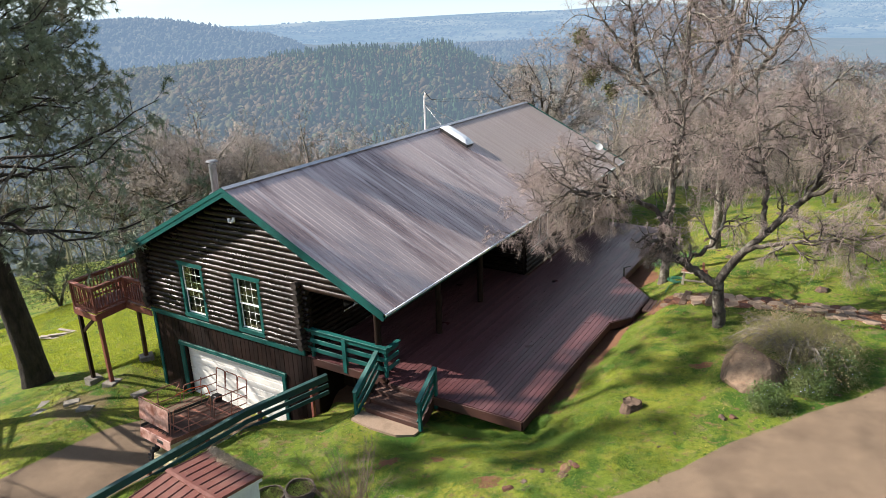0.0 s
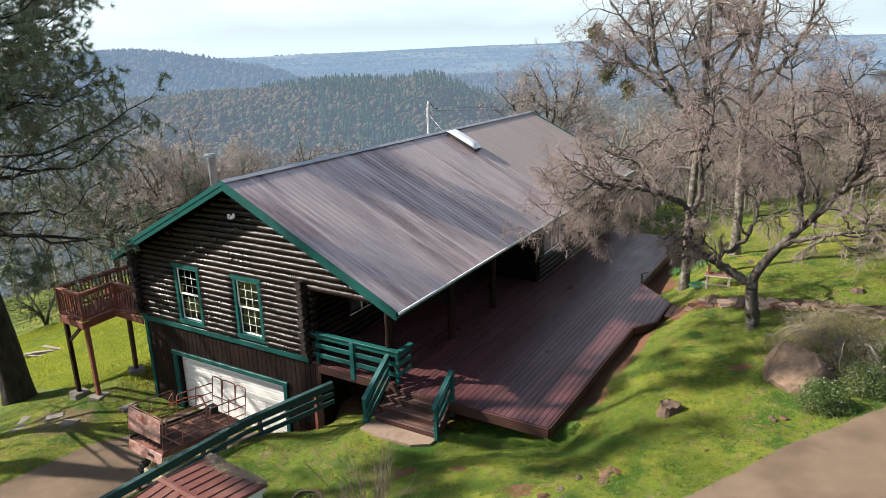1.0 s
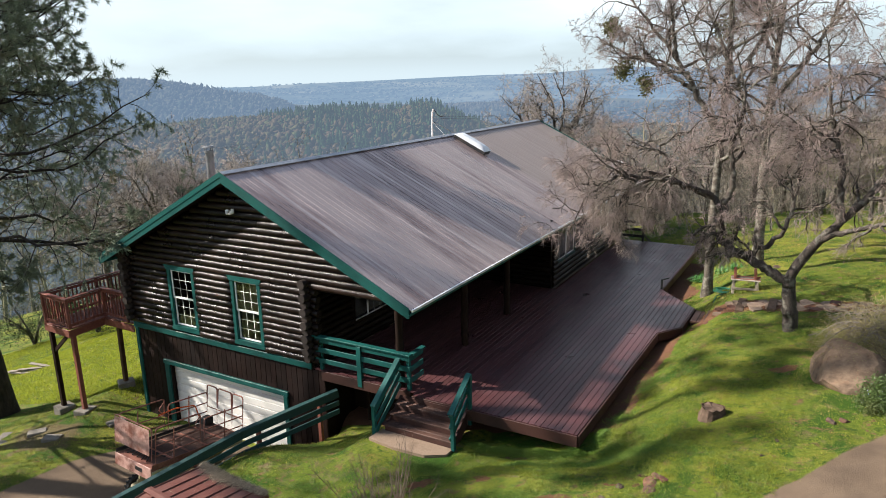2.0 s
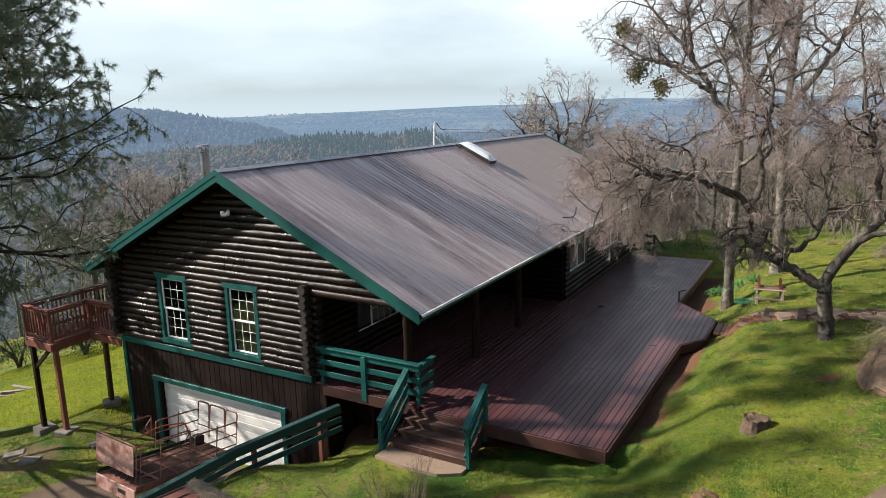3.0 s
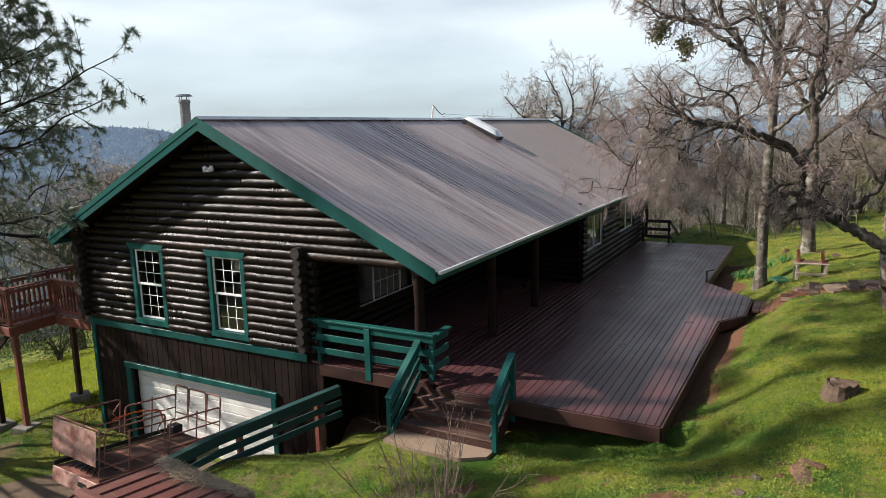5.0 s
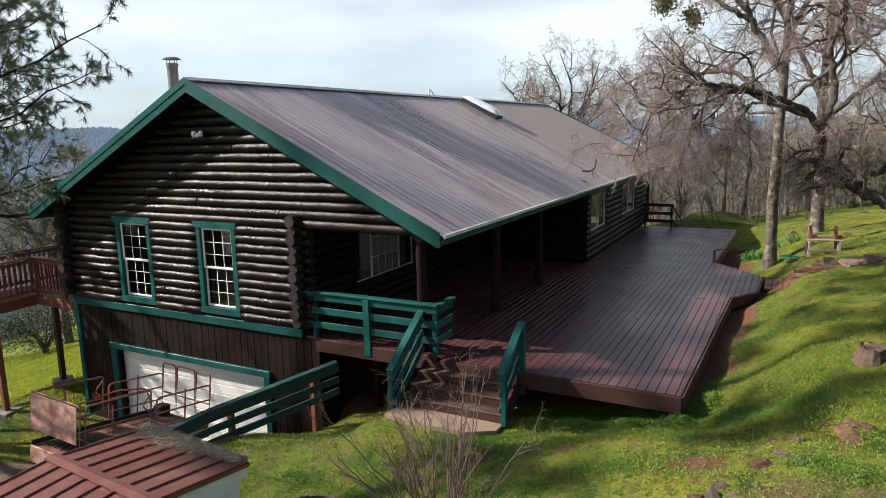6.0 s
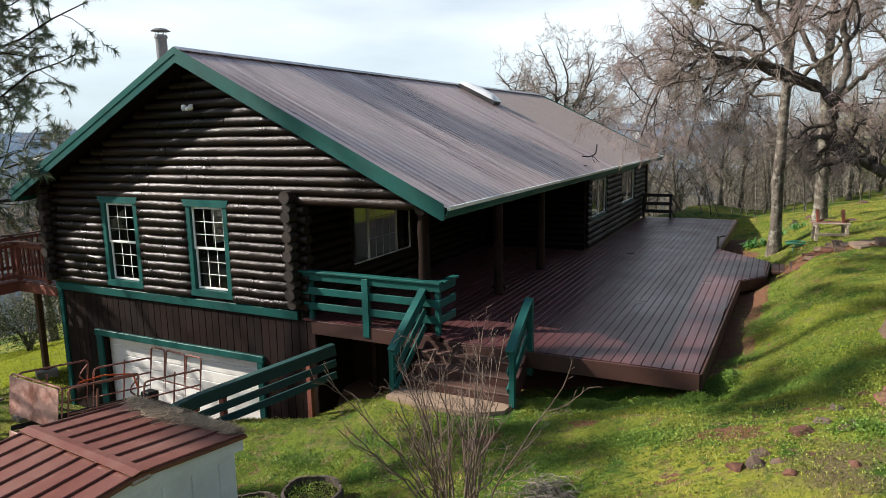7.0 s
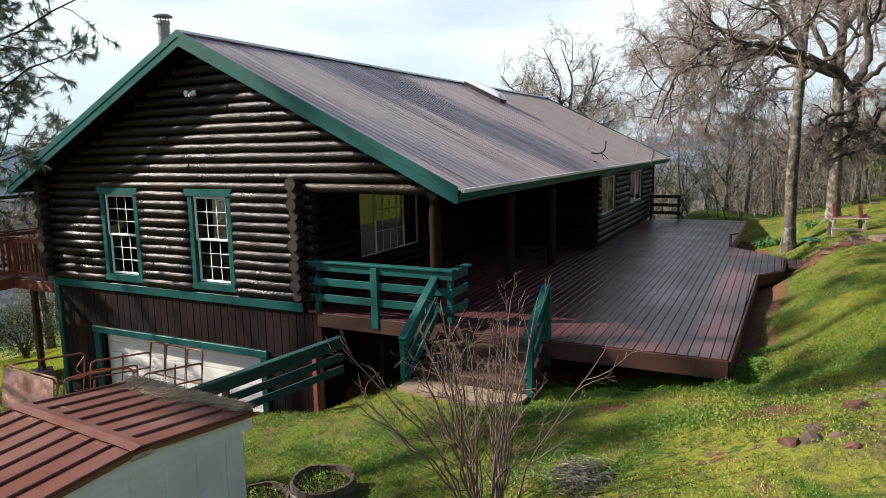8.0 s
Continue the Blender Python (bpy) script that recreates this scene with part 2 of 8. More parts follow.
def translucent(m, share, tint):
    """Lets part of the light through, as thin leaves do."""
    t = m.node_tree
    out = [n for n in t.nodes if n.type == "OUTPUT_MATERIAL"][0]
    bsdf = [n for n in t.nodes if n.type == "BSDF_PRINCIPLED"][0]
    thin = t.nodes.new("ShaderNodeBsdfTranslucent")
    thin.inputs["Color"].default_value = (*tint, 1)
    mix = t.nodes.new("ShaderNodeMixShader")
    mix.inputs[0].default_value = share
    t.links.new(bsdf.outputs[0], mix.inputs[1])
    t.links.new(thin.outputs[0], mix.inputs[2])
    t.links.new(mix.outputs[0], out.inputs["Surface"])
    return m


M_GRASS_LUSH = translucent(surface("lush_grass_blades", (0.15, 0.205, 0.016), (0.31, 0.345, 0.033), (0.33, 0.285, 0.050), 5.0, 1.2, rough=0.6, bump=0, vary=0.3, island=True, stain_at=(0.55, 0.75)), 0.40, (0.40, 0.45, 0.045))
M_LEAF = translucent(surface("shrub_leaves", (0.050, 0.090, 0.026), (0.110, 0.165, 0.046), (0.16, 0.17, 0.065), 6, 1.2, rough=0.5, bump=0, vary=0.4, island=True), 0.25, (0.16, 0.22, 0.05))
M_LEAF_Y = surface("spring_leaves", (0.16, 0.19, 0.045), (0.25, 0.27, 0.07), (0.19, 0.17, 0.07), 4, 0.6, rough=0.6, bump=0, vary=0.3, island=True)
M_LEAF_O = surface("evergreen_oak_leaves", (0.040, 0.058, 0.026), (0.075, 0.095, 0.042), (0.13, 0.105, 0.06), 3, 0.3, rough=0.8, bump=0, vary=0.4, island=True, spec=0.12)
M_LEAF_DRY = translucent(surface("dry_shrub_leaves", (0.17, 0.165, 0.075), (0.32, 0.285, 0.145), (0.38, 0.285, 0.17), 6, 1.8, rough=0.8, bump=0, vary=0.45, island=True, stain_at=(0.47, 0.62), spec=0.1), 0.3, (0.36, 0.32, 0.14))
M_STRAP = surface("strap_leaves", (0.05, 0.16, 0.03), (0.09, 0.23, 0.05), (0.14, 0.22, 0.06), 6, 1.5, rough=0.4, bump=0, vary=0.3, island=True)
M_MISTLE = surface("mistletoe_leaves", (0.10, 0.105, 0.035), (0.16, 0.155, 0.055), (0.13, 0.11, 0.05), 6, 1.5, rough=0.7, bump=0, vary=0.3, island=True)
M_FLOWER = surface("pale_blue_flowers", (0.34, 0.40, 0.66), (0.46, 0.52, 0.74), (0.62, 0.64, 0.72), 8, 3, rough=0.7, bump=0, vary=0.2, island=True)
M_ROOM = surface("interior_paint", (0.22, 0.19, 0.15), (0.27, 0.23, 0.18), (0.20, 0.17, 0.13), 10, 1.0, rough=0.9, bump=0, vary=0)


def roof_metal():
    """Brown ribbed sheet: sun and pine shade painted as streaks along the fall, a flat sunlit tan on the end under the
    oaks.
    """
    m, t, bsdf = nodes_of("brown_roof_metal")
    light_streak = noise_node(t, place_coords(t, (0.34, 2.3, 0.34)), 1.0, 5, 0.62)
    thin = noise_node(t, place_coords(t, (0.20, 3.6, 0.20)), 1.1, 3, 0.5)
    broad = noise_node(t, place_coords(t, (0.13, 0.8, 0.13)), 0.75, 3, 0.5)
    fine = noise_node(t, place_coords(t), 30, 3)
    # pale and dark streaks painted in for sun gaps and pine shade
    col = mix_node(t, ramp_node(t, light_streak, 0.40, 0.62), (0.275, 0.200, 0.187), (0.53, 0.42, 0.39))
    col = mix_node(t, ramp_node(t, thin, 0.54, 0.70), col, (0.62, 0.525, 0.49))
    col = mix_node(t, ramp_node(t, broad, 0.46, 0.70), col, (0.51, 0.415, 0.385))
    # flat tan painted on past y 13 for the end in full sun
    sep = t.nodes.new("ShaderNodeSeparateXYZ")
    t.links.new(t.nodes.new("ShaderNodeNewGeometry").outputs["Position"], sep.inputs["Vector"])
    edge = t.nodes.new("ShaderNodeMath")
    edge.operation = "MULTIPLY_ADD"
    t.links.new(broad, edge.inputs[0])
    edge.inputs[1].default_value = 2.6
    t.links.new(sep.outputs["Y"], edge.inputs[2])
    span = t.nodes.new("ShaderNodeMapRange")
    span.inputs["From Min"].default_value, span.inputs["From Max"].default_value = 12.9, 14.1
    t.links.new(edge.outputs[0], span.inputs["Value"])
    sunlit_tan = span.outputs["Result"]
    col = mix_node(t, sunlit_tan, col, mix_node(t, ramp_node(t, thin, 0.3, 0.7), (0.40, 0.325, 0.285), (0.47, 0.39, 0.345)))
    col = mix_node(t, 0.12, col, ramp_node(t, fine, 0.3, 0.7), "OVERLAY")
    t.links.new(col, bsdf.inputs["Base Color"])
    rough = ramp_node(t, light_streak, 0.36, 0.66, (0.27,) * 3, (0.46,) * 3)
    t.links.new(mix_node(t, sunlit_tan, rough, (0.52,) * 3), bsdf.inputs["Roughness"])
    bsdf.inputs["Metallic"].default_value = 0.5
    bsdf.inputs["Specular IOR Level"].default_value = 0.6
    bump_node(t, broad, bsdf, 0.15, 0.02)
    return m


def glass():
    m, t, bsdf = nodes_of("window_glass")
    bsdf.inputs["Base Color"].default_value = (0.9, 0.95, 0.93, 1)
    bsdf.inputs["Roughness"].default_value = 0.02
    bsdf.inputs["Transmission Weight"].default_value = 1.0
    bsdf.inputs["IOR"].default_value = 1.45
    return m


def skylight_plastic():
    m, t, bsdf = nodes_of("skylight_plastic")
    vec = place_coords(t)
    t.links.new(mix_node(t, ramp_node(t, noise_node(t, vec, 8), 0.3, 0.7), (0.70, 0.73, 0.75), (0.80, 0.82, 0.83)), bsdf.inputs["Base Color"])
    bsdf.inputs["Roughness"].default_value = 0.18
    return m


def ground_near():
    """Short spring grass with drier and bare patches; packed gravel and red earth where the sheet's own marks say so."""
    m, t, bsdf = nodes_of("lawn_and_gravel")
    vec = place_coords(t)
    n_fine, n_mid, n_big = noise_node(t, vec, 26, 6, 0.7), noise_node(t, vec, 2.3, 5, 0.65), noise_node(t, vec, 0.33, 4, 0.6)
    green = mix_node(t, ramp_node(t, n_fine, 0.3, 0.7), (0.050, 0.082, 0.010), (0.160, 0.205, 0.026))
    green = mix_node(t, ramp_node(t, n_big, 0.46, 0.60), green, mix_node(t, ramp_node(t, n_fine, 0.3, 0.7), (0.140, 0.160, 0.018), (0.280, 0.278, 0.044)))
    dry = mix_node(t, ramp_node(t, n_fine, 0.3, 0.7), (0.10, 0.085, 0.040), (0.21, 0.17, 0.085))
    green = mix_node(t, ramp_node(t, n_mid, 0.55, 0.68), green, dry)
    patch = noise_node(t, vec, 0.95, 5, 0.62)
    green = mix_node(t, ramp_node(t, patch, 0.50, 0.60), green, mix_node(t, ramp_node(t, n_fine, 0.3, 0.7), (0.020, 0.056, 0.008), (0.060, 0.125, 0.014)))
    speck = noise_node(t, vec, 4.2, 5, 0.7)
    green = mix_node(t, ramp_node(t, speck, 0.56, 0.64), green, mix_node(t, ramp_node(t, n_fine, 0.3, 0.7), (0.095, 0.058, 0.032), (0.225, 0.140, 0.075)))
    clump = noise_node(t, vec, 7.5, 4, 0.6)
    green = mix_node(t, ramp_node(t, clump, 0.52, 0.66), green, mix_node(t, ramp_node(t, n_fine, 0.3, 0.7), (0.026, 0.056, 0.009), (0.070, 0.120, 0.018)))
    red = mix_node(t, ramp_node(t, n_fine, 0.3, 0.7), (0.095, 0.046, 0.028), (0.20, 0.098, 0.056))
    n_grit = noise_node(t, vec, 90, 4, 0.7)
    grav = mix_node(t, ramp_node(t, n_grit, 0.25, 0.75), (0.130, 0.093, 0.063), (0.225, 0.166, 0.114))
    grav = mix_node(t, ramp_node(t, n_mid, 0.42, 0.72), grav, (0.205, 0.148, 0.100))
    grav = mix_node(t, ramp_node(t, n_big, 0.44, 0.58), grav, mix_node(t, ramp_node(t, n_grit, 0.3, 0.7), (0.092, 0.066, 0.046), (0.155, 0.113, 0.078)))
    grav = mix_node(t, ramp_node(t, n_grit, 0.70, 0.76), grav, (0.36, 0.30, 0.23))
    duff = mix_node(t, ramp_node(t, n_fine, 0.3, 0.7), (0.085, 0.066, 0.032), (0.18, 0.145, 0.070))

    def mark(name):
        a = t.nodes.new("ShaderNodeAttribute")
        a.attribute_name = name
        return a.outputs["Fac"]

    def broken(fac, spread):
        """A mark whose rim is frayed by the noise."""
        add = t.nodes.new("ShaderNodeMath")
        add.operation = "MULTIPLY_ADD"
        t.links.new(n_mid, add.inputs[0])
        add.inputs[1].default_value = spread
        t.links.new(fac, add.inputs[2])
        return ramp_node(t, add.outputs[0], 0.42 + spread * 0.5, 0.58 + spread * 0.5)
    col = mix_node(t, broken(mark("duff"), 0.8), green, duff)
    col = mix_node(t, broken(mark("earth"), 1.1), col, red)
    col = mix_node(t, broken(mark("gravel"), 0.30), col, grav)
    t.links.new(col, bsdf.inputs["Base Color"])
    bsdf.inputs["Roughness"].default_value = 0.95
    bsdf.inputs["Specular IOR Level"].default_value = 0.15
    relief = mix_node(t, broken(mark("gravel"), 0.30), mix_node(t, 0.5, n_fine, clump), mix_node(t, 0.22, (0.5,) * 3, n_grit))
    bump_node(t, relief, bsdf, 1.0, 0.07)
    return m


def distance_mat(name, c0, c1, c2, scale, haze_glow, island=False):
    """Far woods. Haze is painted on as a faint blue glow of the backdrop itself."""
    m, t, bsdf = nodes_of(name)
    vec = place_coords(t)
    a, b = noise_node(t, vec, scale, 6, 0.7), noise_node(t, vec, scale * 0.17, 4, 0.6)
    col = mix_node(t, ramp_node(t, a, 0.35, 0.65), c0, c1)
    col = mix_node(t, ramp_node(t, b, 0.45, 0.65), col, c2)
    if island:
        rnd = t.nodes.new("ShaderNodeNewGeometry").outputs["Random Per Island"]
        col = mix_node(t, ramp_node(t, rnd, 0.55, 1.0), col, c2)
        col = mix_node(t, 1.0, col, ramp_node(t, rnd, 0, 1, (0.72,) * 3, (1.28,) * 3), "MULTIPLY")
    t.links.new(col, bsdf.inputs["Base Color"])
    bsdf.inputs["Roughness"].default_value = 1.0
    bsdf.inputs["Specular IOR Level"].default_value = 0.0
    bsdf.inputs["Emission Color"].default_value = (*haze_glow, 1)
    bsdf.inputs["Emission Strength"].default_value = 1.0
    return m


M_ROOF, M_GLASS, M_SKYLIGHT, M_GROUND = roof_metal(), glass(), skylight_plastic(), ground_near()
# haze as a blue glow, growing with distance; base colours kept dark under it
HAZE0, HAZE1, HAZE2, HAZE3 = (0.008, 0.010, 0.014), (0.060, 0.080, 0.107), (0.090, 0.130, 0.190), (0.128, 0.186, 0.268)
M_VALLEY = distance_mat("valley_floor", (0.036, 0.034, 0.022), (0.062, 0.054, 0.036), (0.04, 0.048, 0.024), 0.08, HAZE1)
M_HILL = distance_mat("hill_ground", (0.040, 0.041, 0.027), (0.060, 0.058, 0.040), (0.044, 0.048, 0.03), 0.03, HAZE2)
M_FAR = distance_mat("far_ridge_ground", (0.006, 0.014, 0.010), (0.030, 0.036, 0.027), (0.085, 0.082, 0.055), 0.013, HAZE3)
M_FOREST = distance_mat("far_conifers", (0.014, 0.030, 0.015), (0.030, 0.052, 0.024), (0.026, 0.042, 0.02), 0.02, HAZE1, True)
M_FOREST_B = distance_mat("far_bare_oaks", (0.042, 0.031, 0.019), (0.082, 0.060, 0.038), (0.036, 0.042, 0.018), 0.02, HAZE1, True)
M_NEARWOOD = distance_mat("valley_bare_oaks", (0.175, 0.143, 0.116), (0.285, 0.238, 0.195), (0.175, 0.165, 0.090), 0.05, HAZE0, True)
M_FOREST_3 = distance_mat("ridge_woods", (0.006, 0.014, 0.010), (0.018, 0.024, 0.018), (0.050, 0.048, 0.034), 0.008, HAZE3, True)
M_FOREST_2 = distance_mat("farther_woods", (0.016, 0.024, 0.017), (0.032, 0.036, 0.026), (0.04, 0.037, 0.029), 0.01, HAZE2, True)

# ---- building helpers ----
def part(name, bm, material, parent=None, label=""):
    """Links a bmesh as one mesh object under a thing or a part."""
    me = bpy.data.meshes.new(name)
    bm.to_mesh(me)
    bm.free()
    me.materials.append(material)
    ob = new(name, me)
    ob.parent = parent
    if label:
        ob["label"] = label
    return ob


def raw(name, verts, faces, material, parent=None, label="", smooth=False):
    """One mesh object from arrays; all faces have the same number of corners."""
    verts, faces = np.asarray(verts, np.float32), np.asarray(faces, np.int32)
    me = bpy.data.meshes.new(name)
    k = faces.shape[1]
    me.vertices.add(len(verts))
    me.vertices.foreach_set("co", verts.ravel())
    me.loops.add(faces.size)
    me.loops.foreach_set("vertex_index", faces.ravel())
    me.polygons.add(len(faces))
    me.polygons.foreach_set("loop_start", np.arange(0, faces.size, k, dtype=np.int32))
    me.polygons.foreach_set("loop_total", np.full(len(faces), k, np.int32))
    me.polygons.foreach_set("use_smooth", np.full(len(faces), smooth))
    me.update(calc_edges=True)
    me.materials.append(material)
    ob = new(name, me)
    ob.parent = parent
    if label:
        ob["label"] = label
    return ob


def thing(name, label, category, place=(0, 0, 0), group="", kind="", turn=0.0):
    ob = new(name)
    ob.matrix_basis = pose(*place, 0, 0, turn)
    ob.empty_display_size = 0.2
    return tagged(ob, label, category, group, kind)


def box(bm, lo, hi, bevel=0.0, m=None):
    """An axis-aligned block, its edges broken by bevel."""
    lo, hi = Vector(lo), Vector(hi)
    made = bmesh.ops.create_cube(bm, size=1.0, matrix=Matrix.Translation((lo + hi) / 2) @ Matrix.Diagonal((*(hi - lo), 1)))
    if bevel:
        edges = list({e for v in made["verts"] for e in v.link_edges})
        got = bmesh.ops.bevel(bm, geom=edges, offset=bevel, segments=1, affect="EDGES")
        vs = list({v for f in got["faces"] for v in f.verts} | {v for v in made["verts"] if v.is_valid})
    else:
        vs = made["verts"]
    if m is not None:
        bmesh.ops.transform(bm, matrix=m, verts=vs)
    return vs


def block(name, lo, hi, material, parent, bevel=0.008, label=""):
    bm = bmesh.new()
    box(bm, lo, hi, bevel)
    return part(name, bm, material, parent, label)


def beam(bm, a, b, w, h, bevel=0.006, up=(0, 0, 1)):
    """A squared timber from a to b, w across and h deep."""
    a, b = Vector(a), Vector(b)
    d = (b - a).normalized()
    side = d.cross(Vector(up))
    side = side.normalized() if side.length > 1e-4 else Vector((1, 0, 0))
    top = side.cross(d)
    m = Matrix((side, d, top)).transposed().to_4x4()
    m.translation = (a + b) / 2
    L = (b - a).length
    box(bm, (-w / 2, -L / 2, -h / 2), (w / 2, L / 2, h / 2), bevel, m)


def timber(name, a, b, w, h, material, parent, bevel=0.006, up=(0, 0, 1), label=""):
    bm = bmesh.new()
    beam(bm, a, b, w, h, bevel, up)
    return part(name, bm, material, parent, label)


def tubes(P, R, sides):
    """Tapered tubes along polylines P [M, N, 3] with radii R [M, N]: vertices and quads."""
    P, R = np.asarray(P, float), np.asarray(R, float)
    M, N, _ = P.shape
    T = np.empty_like(P)
    T[:, 1:-1] = P[:, 2:] - P[:, :-2]
    T[:, 0], T[:, -1] = P[:, 1] - P[:, 0], P[:, -1] - P[:, -2]
    T /= np.linalg.norm(T, axis=-1, keepdims=True) + 1e-9
    mean = T.mean(1)
    ref = np.where(np.abs(mean[:, 2:3]) > 0.8, [[1.0, 0, 0]], [[0, 0, 1.0]])[:, None, :]
    U = np.cross(T, ref)
    U /= np.linalg.norm(U, axis=-1, keepdims=True) + 1e-9
    V = np.cross(T, U)
    a = np.arange(sides) * 2 * np.pi / sides
    ring = U[:, :, None] * np.cos(a)[:, None] + V[:, :, None] * np.sin(a)[:, None]
    verts = (P[:, :, None] + ring * R[:, :, None, None]).reshape(-1, 3)
    i = np.arange(M)[:, None, None] * N * sides + np.arange(N - 1)[None, :, None] * sides
    s, s2 = np.arange(sides), (np.arange(sides) + 1) % sides
    faces = np.stack([i + s, i + s2, i + sides + s2, i + sides + s], -1).reshape(-1, 4)
    return verts, faces


def resample(points, n):
    """A smooth curve through a few points, as n points."""
    p = np.asarray(points, float)
    d = np.r_[0, np.cumsum(np.linalg.norm(np.diff(p, axis=0), axis=1))]
    u = np.linspace(0, d[-1], n)
    q = np.stack([np.interp(u, d, p[:, k]) for k in range(3)], -1)
    for _ in range(2):
        q[1:-1] = (q[:-2] + 2 * q[1:-1] + q[2:]) / 4
    return q


def pipe(name, points, r, material, parent, n=None, sides=8, label=""):
    q = resample(points, n or 3 * len(points))
    v, f = tubes(q[None], np.full((1, len(q)), r), sides)
    return raw(name, v, f, material, parent, label, True)


def slab(name, axis, at, thick, u, v, holes, material, parent, label=""):
    """An upright wall in the plane axis = at .. at + thick, over u (the other level axis) and v (height), with square holes through it."""
    us = sorted({u[0], u[1], *[h[0] for h in holes], *[h[1] for h in holes]})
    vs = sorted({v[0], v[1], *[h[2] for h in holes], *[h[3] for h in holes]})
    bm = bmesh.new()

    def P(a, b, c):
        return bm.verts.new((c, a, b) if axis == "x" else (a, c, b))

    def full(i, j):
        if not (0 <= i < len(us) - 1 and 0 <= j < len(vs) - 1):
            return False
        a, b = (us[i] + us[i + 1]) / 2, (vs[j] + vs[j + 1]) / 2
        return not any(h[0] < a < h[1] and h[2] < b < h[3] for h in holes)
    for i in range(len(us) - 1):
        for j in range(len(vs) - 1):
            if not full(i, j):
                continue
            a0, a1, b0, b1 = us[i], us[i + 1], vs[j], vs[j + 1]
            for c in (at, at + thick):
                bm.faces.new([P(a0, b0, c), P(a1, b0, c), P(a1, b1, c), P(a0, b1, c)])
            for di, dj, p, q in ((-1, 0, (a0, b0), (a0, b1)), (1, 0, (a1, b0), (a1, b1)), (0, -1, (a0, b0), (a1, b0)), (0, 1, (a0, b1), (a1, b1))):
                if not full(i + di, j + dj):
                    bm.faces.new([P(*p, at), P(*q, at), P(*q, at + thick), P(*p, at + thick)])
    bmesh.ops.remove_doubles(bm, verts=bm.verts, dist=1e-5)
    bmesh.ops.recalc_face_normals(bm, faces=bm.faces)
    return part(name, bm, material, parent, label)


def prism(name, outline, axis, at, thick, material, parent, label=""):
    """A flat polygon (pairs) pushed out along an axis."""
    bm = bmesh.new()
    put = {"x": lambda a, b, c: (c, a, b), "y": lambda a, b, c: (a, c, b), "z": lambda a, b, c: (a, b, c)}[axis]
    one = [bm.verts.new(put(a, b, at)) for a, b in outline]
    two = [bm.verts.new(put(a, b, at + thick)) for a, b in outline]
    bm.faces.new(one), bm.faces.new(two[::-1])
    for i in range(len(one)):
        k = (i + 1) % len(one)
        bm.faces.new([one[i], one[k], two[k], two[i]])
    bmesh.ops.recalc_face_normals(bm, faces=bm.faces)
    return part(name, bm, material, parent, label)


def smoothstep(a, b, x):
    s = np.clip((np.asarray(x, float) - a) / (b - a), 0, 1)
    return s * s * (3 - 2 * s)


def bell(x, y, cx, cy, sx, sy):
    return np.exp(-((x - cx) / sx) ** 2 - ((y - cy) / sy) ** 2)


def rough_field(x, y, size, seed):
    """Cheap smooth noise in the plane, about -1 .. 1."""
    r = np.random.RandomState(seed)
    out = 0 * x
    for _ in range(7):
        a, k, p = r.uniform(0, 2 * math.pi), r.uniform(0.6, 1.7) / size, r.uniform(0, 2 * math.pi)
        out = out + np.sin((x * math.cos(a) + y * math.sin(a)) * k * 2 * math.pi + p)
    return out / 4


def stone(name, place, size, material, seed, parent=None, detail=2):
    """A broken field stone, sunk a little in the ground."""
    r = np.random.RandomState(seed)
    bm = bmesh.new()
    bmesh.ops.create_icosphere(bm, subdivisions=detail, radius=1.0)
    cuts = [(Vector(r.normal(size=3)).normalized(), r.uniform(0.42 if detail < 3 else 0.50, 0.85)) for _ in range(11 if detail < 3 else 13)]
    waves = [(Vector(r.normal(size=3)) * 2.6, r.uniform(0, 6.28)) for _ in range(9)]
    for v in bm.verts:
        for n, d in cuts:
            over = v.co.dot(n) - d
            if over > 0:
                v.co -= n * over
        v.co += Vector(r.normal(size=3)) * (0.025 if detail < 3 else 0.006)
        if detail > 2:
            v.co *= 1 + 0.010 * sum(math.sin(v.co.dot(w) + p) for w, p in waves)
    bmesh.ops.transform(bm, matrix=Matrix.Diagonal((*size, 1)) , verts=bm.verts)
    ob = part(name, bm, material, parent)
    ob.matrix_basis = pose(*place, 0, 0, r.uniform(0, 360))
    return ob

# ---- ground: one sheet to the horizon ----
FENCE = [(0.92, -0.12), (-0.30, -2.40), (-1.00, -4.70), (-1.70, -7.00), (-2.40, -9.3)]


def fence_x(y):
    return np.interp(-np.asarray(y, float), [-p[1] for p in FENCE], [p[0] for p in FENCE])


def azimuth(x, y):
    """Degrees to the left of +y, and the distance, from where the view opens."""
    dx, dy = x - 10.0, y + 11.0
    return np.degrees(np.arctan2(-dx, dy)), np.hypot(dx, dy)


